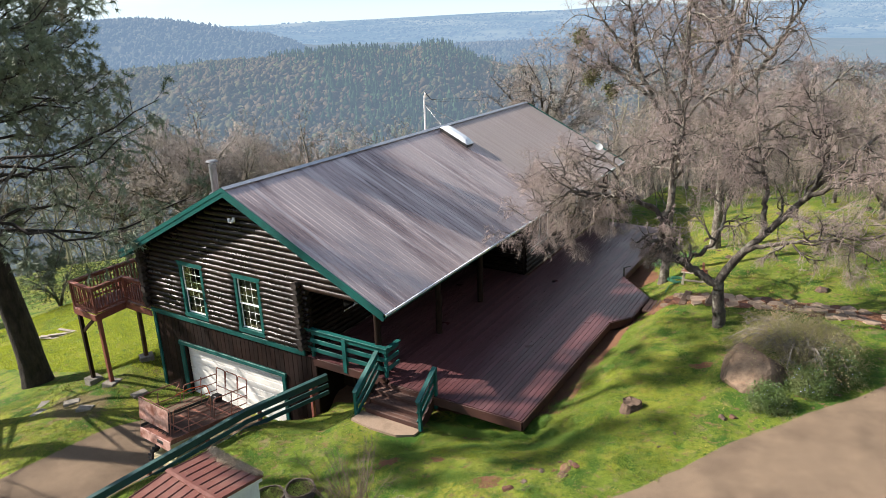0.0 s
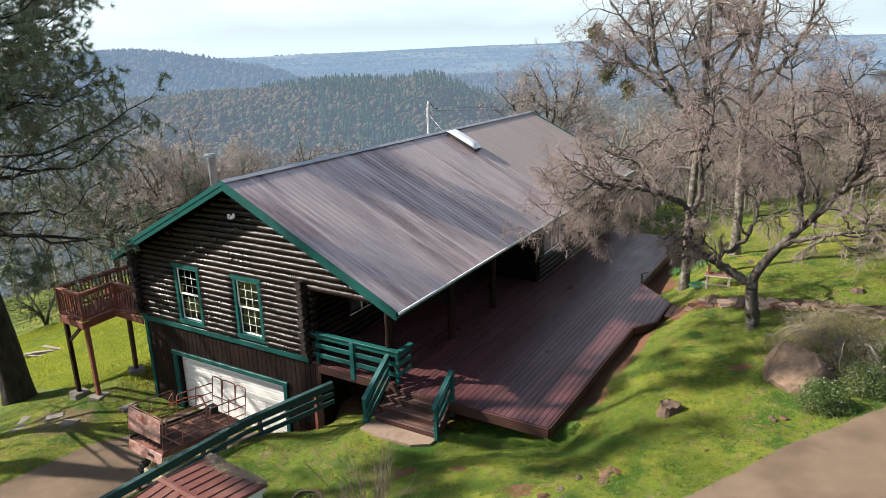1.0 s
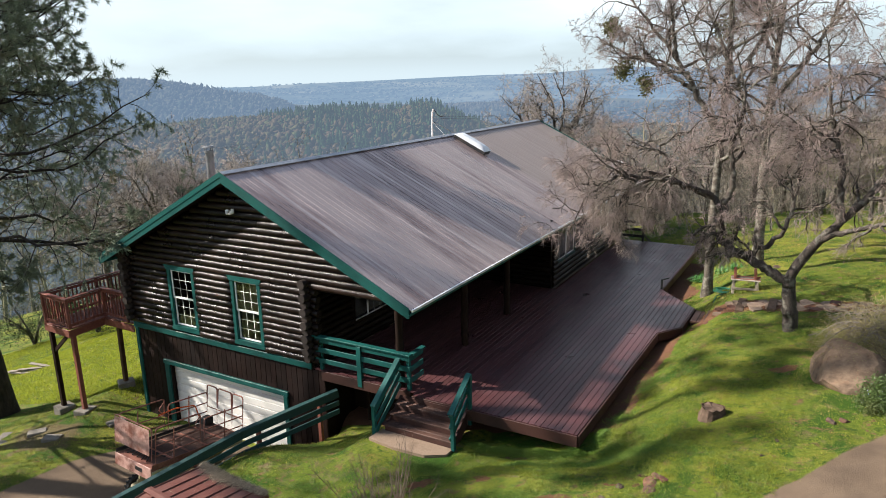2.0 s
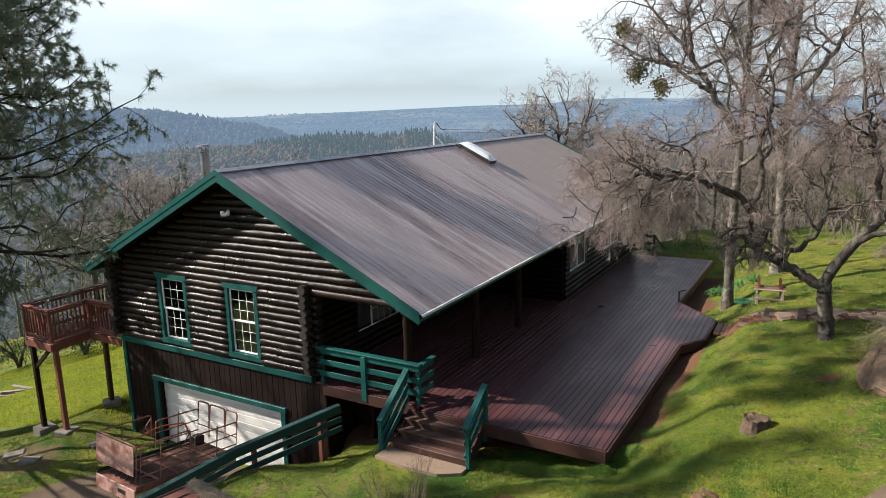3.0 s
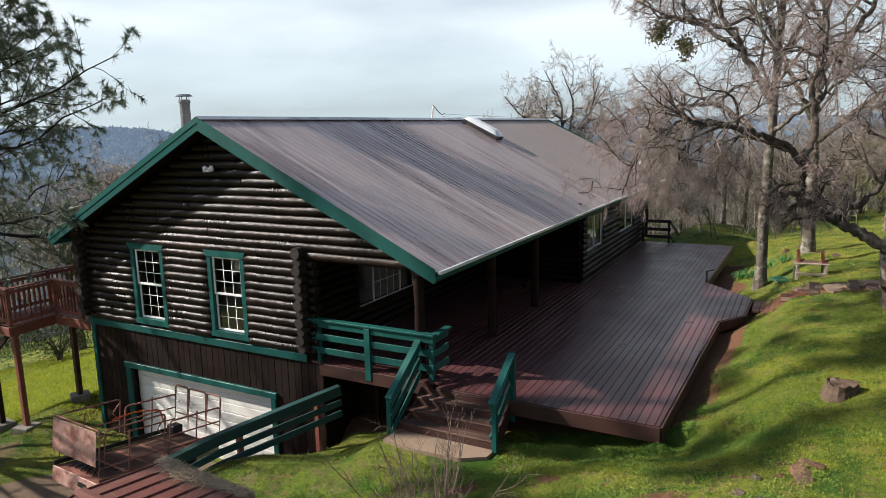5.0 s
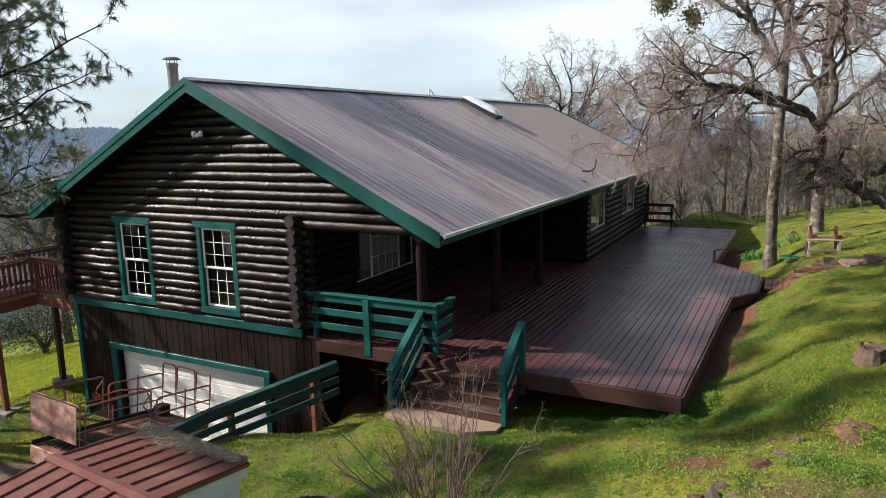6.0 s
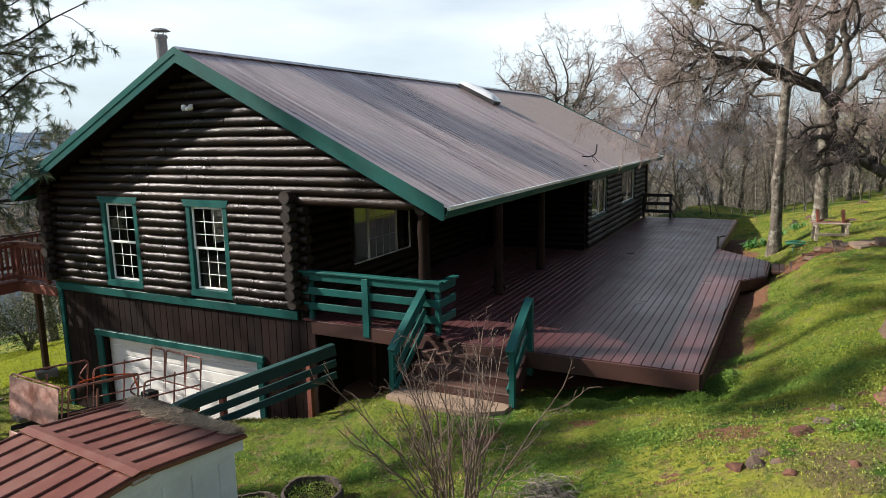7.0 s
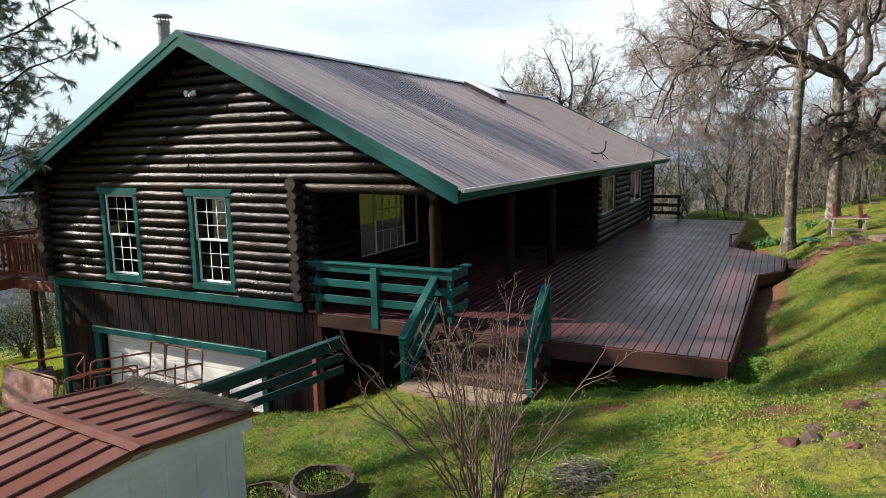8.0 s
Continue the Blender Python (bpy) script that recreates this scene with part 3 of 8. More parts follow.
def height(x, y):
    x, y = np.asarray(x, float), np.asarray(y, float)
    # the slope that the house stands on
    z = np.where(x < 12, 0.2 * x - 1.3, 1.1 + 0.1 * (1 - np.exp(-np.clip(x - 12, 0, 50))) + 0.09 * (x - 12))
    z = np.where(x < -9, -3.1 + 0.25 * (x + 9), z)
    z = np.maximum(z, -7.6 + 0.12 * (x + 27))
    z = np.minimum(z, 2.4 + 0.01 * x)
    z = z - 0.62 * smoothstep(9.7, 7.6, x) * smoothstep(-2.6, -0.4, y) * smoothstep(21, 18.5, y) * smoothstep(-1.5, 1.5, x)
    z = z - 0.30 * bell(x, y, 3.6, -4.6, 2.2, 2.2) + 0.33 * bell(x, y, 9.2, -4.2, 2.4, 2.2) - 0.12 * bell(x, y, 8.6, 8.6, 1.0, 1.6)
    foot = smoothstep(1.9, 1.0, np.hypot((x - 4.0) / 1.15, (y + 1.3) / 0.8)) * smoothstep(0.1, -0.3, y)
    z = z + foot * (-0.675 - z)
    z = z - 0.075 * np.clip(y - 13.5, 0, 14) * smoothstep(4, 8, x)
    # the drive cut into it before the garage
    cut = smoothstep(0.15, -1.35, x - fence_x(y)) * smoothstep(1.0, 0.2, y)
    cut = np.maximum(cut, smoothstep(0.4, -0.6, x) * smoothstep(0.0, 0.4, y) * smoothstep(19, 17, y))
    drive = -3.12 - 0.10 * np.clip(y, -9, 0) + 0.03 * np.clip(-y - 9, 0, 40)
    z = z + cut * smoothstep(-13, -8.3, x) * (np.minimum(drive, z) - z)
    # behind the house and down to the valley
    edge = np.where(x > 4, 25 + 0.6 * np.clip(x - 4, 0, 12), 22.0)
    z = z - 0.22 * np.clip(y - edge, 0, 200) * smoothstep(0, 12, y - edge) - 0.10 * np.clip(-x - 26, 0, 150)
    z = z + 0.36 * bell(x, y, -9.4, 0.4, 1.7, 2.2)
    z = z + 0.028 * rough_field(x, y, 0.75, 21) * smoothstep(30, 20, np.hypot(x - 2, y - 5)) * (1 - np.clip(foot + cut, 0, 1))
    z = z + 0.05 * rough_field(x, y, 3.0, 5) + 0.16 * rough_field(x, y, 11.0, 6) * smoothstep(18, 30, np.hypot(x - 2, y - 5))
    # far hills
    az, r = azimuth(x, y)
    floor = -62 - 6 * rough_field(x, y, 420, 8)

    def ridge(r0, w0, w1, angles, dips, rise):
        crest = 10.0 - r0 * np.tan(np.radians(np.interp(az, angles, dips))) + rise
        return (crest - floor) * np.exp(-((r - r0) / np.where(r < r0, w0, w1)) ** 2)
    far = floor + ridge(680, 230, 260, [-180, 5, 20, 25.3, 26.8, 28.6, 30.7, 32, 34.2, 36.9, 39.7, 41.8, 44.8, 48.9, 52, 60, 180], [5, 5, 7.0, 4.7, 3.5, 2.6, 1.9, 2.0, 2.4, 2.1, 1.9, 2.1, 2.5, 2.7, 2.9, 3.6, 5], 4 * rough_field(x, y, 130, 9) - 11)
    far = np.maximum(far, floor + ridge(1500, 380, 420, [-180, 20, 37, 41, 42.6, 44.6, 46.4, 48.6, 50.7, 52.8, 62, 180], [4, 4.5, 4.2, 2.6, 1.5, 0.84, 0.67, 0.19, -0.27, -0.48, -0.4, 0.6], 5 * rough_field(x, y, 260, 10) - 12))
    far = np.maximum(far, floor + ridge(2500, 420, 500, [-180, 180], [0.95, 0.95], 16 * rough_field(x, y, 620, 11)))
    far = np.maximum(far, floor + ridge(3900, 700, 900, [-180, 14, 21, 26, 31, 39, 48, 180], [-0.3, -0.45, -0.16, -0.2, -0.02, 0.24, 0.22, 0.2], 14 * rough_field(x, y, 1300, 12)))
    return z + smoothstep(60, 330, r) * (far - z)


def axis_steps(lo, hi, fine, reach):
    inner = np.arange(lo, hi + fine / 2, fine)
    out, step = [], fine
    at = 0.0
    while at < reach:
        step *= 1.075
        at += step
        out.append(at)
    out = np.array(out)
    return np.r_[(lo - out)[::-1], inner, hi + out]


def make_ground():
    xs, ys = axis_steps(-13, 18, 0.22, 4400), axis_steps(-12, 22, 0.22, 4400)
    X, Y = np.meshgrid(xs, ys)
    Z = height(X, Y)
    verts = np.stack([X, Y, Z], -1).reshape(-1, 3)
    nx, ny = len(xs), len(ys)
    i = (np.arange(ny - 1)[:, None] * nx + np.arange(nx - 1)[None, :]).ravel()
    faces = np.stack([i, i + 1, i + nx + 1, i + nx], -1)
    ob = raw("ground", verts, faces, M_GROUND, smooth=True)
    me = ob.data
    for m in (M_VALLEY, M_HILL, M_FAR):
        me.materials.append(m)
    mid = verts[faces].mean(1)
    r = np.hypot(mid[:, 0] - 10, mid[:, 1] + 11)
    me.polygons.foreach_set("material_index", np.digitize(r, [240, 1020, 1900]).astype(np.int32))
    x, y = verts[:, 0], verts[:, 1]
    me.attributes.new("gravel", "FLOAT", "POINT").data.foreach_set("value", gravel_mark(x, y).astype(np.float32))
    me.attributes.new("earth", "FLOAT", "POINT").data.foreach_set("value", earth_mark(x, y).astype(np.float32))
    me.attributes.new("duff", "FLOAT", "POINT").data.foreach_set("value", duff_mark(x, y).astype(np.float32))
    return tagged(ob, "sloping green lawn with bare patches, dirt drive and far hills", "ground", kind="structure")


def road_line(x):
    """The near rim of the dirt road."""
    return -3.6 + 1.45 * (x - 10.3) - 0.045 * np.clip(x - 12, 0, 9) ** 2 + 0.12 * np.sin(x * 2.1)


def gravel_mark(x, y):
    road = smoothstep(0.35, -0.35, y - road_line(x)) * smoothstep(6.2, 7.4, x + 0.5 * np.sin(0.7 * y) + 0.04 * y)
    d = x - fence_x(y)
    rim = np.interp(-y, [0, 2.15, 3.5, 6.6, 10, 14], [-5.7, -5.75, -6.15, -6.2, -9.5, -17])
    drive = smoothstep(-0.9, -1.4, d) * smoothstep(0.1, -0.15, y) * smoothstep(-0.3, 0.3, x - rim) * (y > -30)
    return np.clip(road + drive, 0, 1)


def earth_mark(x, y):
    strip = 0.78 * smoothstep(8.45, 7.95, x - 0.02 * y) * smoothstep(7.2, 7.5, x) * smoothstep(0.2, 1.2, y) * smoothstep(8.4, 7.4, y)
    steps = bell(x, y, 8.9, 8.4, 0.5, 0.9) + 0.8 * bell(x, y, 7.6, 12.2, 0.5, 0.9)
    spots = 0.55 * bell(x, y, 11.15, 3.25, 0.55, 0.35) + 0.40 * bell(x, y, 9.1, -2.7, 1.0, 0.8) + 0.40 * bell(x, y, 8.3, -3.55, 0.55, 0.35) + 0.40 * bell(x, y, 8.3, -4.35, 0.5, 0.3) + 0.5 * bell(x, y, 6.65, -0.36, 0.4, 0.12) + 0.5 * bell(x, y, 7.4, -0.45, 0.35, 0.12) + 0.5 * bell(x, y, 7.25, -2.73, 0.22, 0.13) + 0.68 * bell(x, y, 5.15, -2.8, 0.36, 0.22) + 0.15 * bell(x, y, 7.9, -3.7, 0.9, 0.6) + 0.5 * bell(x, y, 8.2, -1.3, 0.5, 0.3) + 0.6 * bell(x, y, 6.4, -2.6, 0.5, 0.3) + 0.35 * bell(x, y, 4.5, -3.2, 0.7, 0.4) + 0.55 * bell(x, y, 8.0, -3.2, 0.35, 0.2) + 0.5 * bell(x, y, 7.4, -4.3, 0.4, 0.25) + 0.5 * bell(x, y, 6.4, -0.6, 0.35, 0.18) + 0.5 * bell(x, y, 9.2, 0.9, 0.35, 0.2)
    path_ = 0.75 * smoothstep(0.75, 0.35, np.abs(y - (8.5 - 0.207 * (x - 9.15)))) * smoothstep(8.7, 9.2, x) * smoothstep(16.8, 16.0, x)
    bank = 0.55 * smoothstep(-0.2, -0.5, x - fence_x(y)) * smoothstep(-1.4, -1.0, x - fence_x(y)) * (y < 0.2)
    under = smoothstep(0.0, 0.5, x) * smoothstep(7.6, 7.3, x) * smoothstep(0.4, 0.7, y) * (y < 18)
    return np.clip(strip + steps + spots + path_ + bank + under, 0, 1) * 0.9


def duff_mark(x, y):
    under = bell(x, y, -8.8, -2.7, 2.2, 1.2) * 0.8 + 0.50 * bell(x, y, 8.7, -4.4, 1.3, 0.9) + 0.30 * bell(x, y, 9.9, -3.6, 1.1, 0.9) + 0.45 * bell(x, y, 2.6, -2.6, 1.6, 0.8)
    woods = smoothstep(24, 36, np.hypot(x - 2, y - 5)) * 0.35
    return np.clip(under + woods, 0, 1)


ground = make_ground()

# ---- the house ----
RX, RZ, PITCH = -2.17, 5.24, 0.50            # ridge line and fall of the roof
EAVE_R, EAVE_L = 3.52, -7.86
Y0, Y1 = -0.52, 21.6                          # front and far rake
LX0, LX1 = -7.35, 0.0                         # the log front
LOG = 0.19                                    # log course

house = thing("house", "dark-stained log house with brown metal roof and green trim", "house", (0, 0, -0.05))


def roof_z(x):
    return RZ - PITCH * abs(x - RX)


def log_mesh(length, r, seed, taper=(False, False)):
    """A peeled log along x from 0 to length, slightly crooked, its ends axed round where they are free."""
    q = np.random.RandomState(seed)
    n = max(4, min(14, int(length / 0.5) + 3))
    xs = np.linspace(0, length, n)
    xs = np.r_[0, min(0.05, length / 4), xs[1:-1], length - min(0.05, length / 4), length]
    n = len(xs)
    rad = r * (1 + q.normal(0, 0.025, n))
    if taper[0]:
        rad[0] *= 0.55
    if taper[1]:
        rad[-1] *= 0.55
    a = np.arange(10) * 2 * np.pi / 10
    oy, oz = q.normal(0, 0.004, n), q.normal(0, 0.004, n)
    v = np.stack([np.repeat(xs, 10).reshape(n, 10), oy[:, None] + rad[:, None] * np.cos(a), oz[:, None] + rad[:, None] * np.sin(a)], -1).reshape(-1, 3)
    faces = [(i * 10 + s, i * 10 + (s + 1) % 10, i * 10 + 10 + (s + 1) % 10, i * 10 + 10 + s) for i in range(n - 1) for s in range(10)]
    me = bpy.data.meshes.new("log")
    me.from_pydata(v.tolist(), [], faces + [tuple(range(9, -1, -1)), tuple(range((n - 1) * 10, n * 10))])
    for p in me.polygons:
        p.use_smooth = len(p.vertices) == 4
    return me


log_seed = 0


def lay_log(parent, a, b, axis, at, z, material, taper=(False, False), r=None):
    """One log of a wall: from a to b along the axis, its heart at the other axis' place and height z."""
    global log_seed
    log_seed += 1
    me = log_mesh(b - a, r or LOG * 0.545, log_seed, taper)
    me.materials.append(material)
    ob = new("log", me)
    ob.parent = parent
    ob.matrix_basis = pose(a, at, z) if axis == "x" else pose(at, a, z, 0, 0, 90)
    return ob


# front: slab behind the logs, with the two window openings
WIN = [(-5.31, -4.39, 0.36, 2.13), (-2.65, -1.75, 0.36, 2.13)]
HZ = house.location.z


def up(z):
    return z - HZ


front = slab("front_wall", "y", 0.04, 0.14, (LX0, LX1 + 0.1), (up(-0.04), up(2.32)), [(a, b, up(c), up(d)) for a, b, c, d in WIN], M_LOG, house, "dark-stained log wall")
gable = prism("gable_wall", [(LX0, up(2.32)), (3.05, up(2.32)), (3.05, up(roof_z(3.05) - 0.22)), (RX, up(RZ - 0.22)), (LX0, up(roof_z(LX0) - 0.22))], "y", 0.04, 0.14, M_LOG, house)
row = 0
z = 0.14 + LOG / 2
while z < RZ - 0.35:
    lo, hi = LX0 + 0.02, LX1 - 0.10
    if z > 2.30:
        lo, hi = max(LX0, RX - (RZ - 0.20 - z) / PITCH + 0.12), min(3.02, RX + (RZ - 0.20 - z) / PITCH - 0.12)
    spans = [(lo, hi)]
    if 0.22 < z < 2.28:
        spans = [(lo, WIN[0][0] - 0.10), (WIN[0][1] + 0.10, WIN[1][0] - 0.10), (WIN[1][1] + 0.10, hi)]
    elif row % 3 == 1 and hi - lo > 4:
        cut = lo + (hi - lo) * (0.35 + 0.1 * (row % 4))
        spans = [(lo, cut - 0.004), (cut + 0.004, hi)]
    for k, (a, b) in enumerate(spans):
        free = len(spans) == 3
        lay_log(front if z < 2.3 else gable, a, b, "x", 0.02, up(z), M_LOG, (free and k > 0, free and k < 2))
    # logs of the side walls crossing at the corners show their round ends
    if z < 2.36:
        for cx in (LX0 - 0.02, LX1 + 0.03):
            lay_log(front, -0.20 - 0.05 * (row % 2), 0.04, "y", cx, up(z + LOG * 0.5 - 0.02), M_LOGEND, r=LOG * (0.56 + 0.06 * (row % 2)))
        lay_log(front, LX0 - 0.34 - 0.06 * (row % 2), LX0 + 0.02, "x", 0.03, up(z), M_LOGEND, r=LOG * 0.55)
        lay_log(front, LX1 - 0.1, LX1 + 0.30 + 0.05 * (row % 2), "x", 0.05, up(z), M_LOG, r=LOG * 0.53)
    z += LOG
    row += 1

# porch wall, back wall of the porch, the wing's wall, and the closed sides
PW = (1.93, 4.52, 0.70, 2.14)
FW = [(9.95, 11.75, 0.92, 2.02), (14.2, 16.4, 0.92, 2.02)]
porch_wall = slab("porch_wall", "x", -0.14, 0.14, (0.18, 9.4), (up(-0.04), up(3.9)), [(PW[0], PW[1], up(PW[2]), up(PW[3]))], M_LOG_Y, house)
porch_end = slab("porch_end_wall", "y", 9.42, 0.14, (-0.14, 3.26), (up(-0.04), up(2.34)), [], M_LOG_Y, house)
wing_wall = slab("wing_wall", "x", 3.12, 0.14, (9.56, 18.7), (up(-0.04), up(2.30)), [(a, b, up(c), up(d)) for a, b, c, d in FW], M_LOG_Y, house)
for k in range(13):
    z = 0.06 + LOG * (k + 0.5)
    if z < 2.45:
        spans = [(0.3, 9.4)] if not PW[2] - 0.12 < z < PW[3] + 0.12 else [(0.3, PW[0] - 0.1), (PW[1] + 0.1, 9.4)]
        for a, b in spans:
            lay_log(porch_wall, a, b, "y", 0.02, up(z), M_LOG_Y)
        lay_log(porch_end, 0.1, 3.28, "x", 9.41, up(z), M_LOG_Y)
    if z < 2.25:
        spans = [(9.46, 18.68)]
        if FW[0][2] - 0.1 < z < FW[0][3] + 0.1:
            spans = [(9.46, FW[0][0] - 0.1), (FW[0][1] + 0.1, FW[1][0] - 0.1), (FW[1][1] + 0.1, 18.68)]
        for a, b in spans:
            lay_log(wing_wall, a, b, "y", 3.27, up(z), M_LOG_Y)
slab("wing_end_wall", "y", 18.7, 0.14, (2.0, 3.26), (up(-0.04), up(2.30)), [], M_SIDING, house)
slab("inner_end_wall", "x", 1.95, 0.14, (18.84, 20.5), (up(-0.04), up(2.9)), [], M_SIDING, house)
slab("left_wall", "x", LX0, 0.14, (0.18, 20.5), (up(-0.04), up(2.42)), [(5.0, 6.8, up(0.3), up(2.0)), (10, 11.8, up(0.3), up(2.0))], M_SIDING, house)
prism("far_gable_wall", [(LX0, up(-0.04)), (1.95, up(-0.04)), (1.95, up(roof_z(1.95) - 0.22)), (RX, up(RZ - 0.22)), (LX0, up(roof_z(LX0) - 0.22))], "y", 20.5, 0.14, M_SIDING, house)
block("main_floor", (LX0, 0.05, up(-0.20)), (0.0, 20.5, up(-0.06)), M_ROOM, house, 0)
block("wing_floor", (0.0, 9.5, up(-0.20)), (3.2, 18.7, up(-0.06)), M_ROOM, house, 0)
slab("inner_partition", "y", 6.2, 0.1, (LX0 + 0.14, -0.14), (up(-0.04), up(2.4)), [(-6.6, -4.0, up(0), up(2.2))], M_ROOM, house)

# garage level: upright planks round the door
GX0, GX1, GZ1 = -5.92, -1.12, -1.08
GB = -3.25
lower = slab("garage_wall", "y", 0.05, 0.13, (LX0 + 0.05, 0.42), (up(GB - 0.3), up(-0.04)), [(GX0, GX1, up(GB - 0.3), up(GZ1))], M_SIDING, house, "upright dark brown plank wall")
x = LX0 + 0.14
k = 0
while x < 0.40:
    w = min(0.195, 0.42 - x)
    bot = GZ1 if GX0 - 0.02 < x + w / 2 < GX1 + 0.02 else GB - 0.2
    block("plank", (x + 0.005, 0.022 - 0.004 * (k % 2), up(bot)), (x + w - 0.005, 0.048, up(-0.06)), M_SIDING, lower, 0.004)
    x += w
    k += 1
slab("garage_side_wall", "x", LX0 + 0.05, 0.13, (0.18, 20.5), (up(-4.6), up(-0.04)), [], M_SIDING, house)
slab("under_wall", "x", 0.30, 0.12, (0.18, 20.5), (up(-3.4), up(-0.22)), [], M_SIDING, house)
slab("garage_far_wall", "y", 20.5, 0.14, (LX0 + 0.05, 0.42), (up(-6), up(-0.22)), [], M_SIDING, house)
door = block("garage_door", (GX0, 0.20, up(GB)), (GX1, 0.23, up(GZ1)), M_DOOR, house, 0, "white sectional garage door")
rows_n = 9
for k in range(rows_n):
    a = GB + (GZ1 - GB) * k / rows_n
    b = GB + (GZ1 - GB) * (k + 1) / rows_n
    block("panel", (GX0 + 0.004, 0.172, up(a + 0.006)), (GX1 - 0.004, 0.198, up(b - 0.006)), M_DOOR, door, 0.008)
block("garage_floor", (LX0 + 0.2, 0.24, up(GB - 0.2)), (0.3, 20, up(GB - 0.02)), M_CONC, house, 0)
# green trim
block("band_trim", (LX0 - 0.05, -0.035, up(-0.05)), (0.02, 0.015, up(0.135)), M_GREEN, house, 0.01)
block("corner_trim", (LX0 - 0.02, -0.02, up(GB - 0.1)), (LX0 + 0.11, 0.045, up(-0.055)), M_GREEN, house, 0.01)
block("garage_jamb", (GX0 - 0.20, -0.03, up(GB)), (GX0 - 0.002, 0.17, up(GZ1)), M_GREEN, house, 0.01)
block("garage_jamb", (GX1 + 0.002, -0.03, up(GB)), (GX1 + 0.15, 0.17, up(GZ1)), M_GREEN, house, 0.01)
block("garage_header", (GX0 - 0.23, -0.045, up(GZ1 + 0.003)), (GX1 + 0.19, 0.045, up(GZ1 + 0.15)), M_GREEN, house, 0.01)


def sash_window(x0, x1, z0, z1, y, name="window"):
    """A white double-hung window, three by three panes a sash, in a green casing with a wider head."""
    w = block(name, (x0 - 0.13, y - 0.055, up(z0 - 0.14)), (x0 - 0.002, y + 0.03, up(z1)), M_GREEN, house, 0.008, "white double-hung window in green casing")
    block("casing", (x1 + 0.002, y - 0.055, up(z0 - 0.14)), (x1 + 0.13, y + 0.03, up(z1)), M_GREEN, w, 0.008)
    prism("head", [(x0 - 0.135, up(z1 + 0.002)), (x1 + 0.135, up(z1 + 0.002)), (x1 + 0.20, up(z1 + 0.15)), (x0 - 0.20, up(z1 + 0.15))], "y", y - 0.075, 0.105, M_GREEN, w)
    prism("sill", [(x0 - 0.17, up(z0 - 0.145)), (x1 + 0.17, up(z0 - 0.145)), (x1 + 0.11, up(z0 - 0.002)), (x0 - 0.11, up(z0 - 0.002))], "y", y - 0.068, 0.098, M_GREEN, w)
    bm = bmesh.new()
    zm = (z0 + z1) / 2
    for lo, hi, yy in ((zm - 0.02, z1 - 0.004, y - 0.005), (z0 + 0.004, zm + 0.025, y + 0.03)):
        for a, b, c, d in ((x0, x0 + 0.05, lo, hi), (x1 - 0.05, x1, lo, hi), (x0 + 0.05, x1 - 0.05, lo, lo + 0.045), (x0 + 0.05, x1 - 0.05, hi - 0.045, hi)):
            box(bm, (a + 0.001, yy, up(c)), (b - 0.001, yy + 0.034, up(d)), 0.004)
    part("frame", bm, M_WHITE, w, "white vinyl frame")
    for lo, hi, yy in ((zm + 0.025, z1 - 0.05, y + 0.012), (z0 + 0.05, zm - 0.02, y + 0.047)):
        bm = bmesh.new()
        for k in (1, 2):
            xx = x0 + 0.05 + (x1 - x0 - 0.1) * k / 3
            box(bm, (xx - 0.007, yy + 0.012, up(lo)), (xx + 0.007, yy + 0.017, up(hi)))
            zz = lo + (hi - lo) * k / 3
            box(bm, (x0 + 0.05, yy + 0.018, up(zz - 0.007)), (x1 - 0.05, yy + 0.023, up(zz + 0.007)))
        part("grille", bm, M_WHITE, w)
        p = block("pane", (x0 + 0.05, yy, up(lo)), (x1 - 0.05, yy + 0.005, up(hi)), M_GLASS, w, 0)
        p.visible_shadow = False
    return w


for a, b, c, d in WIN:
    sash_window(a, b, c, d, 0.0)


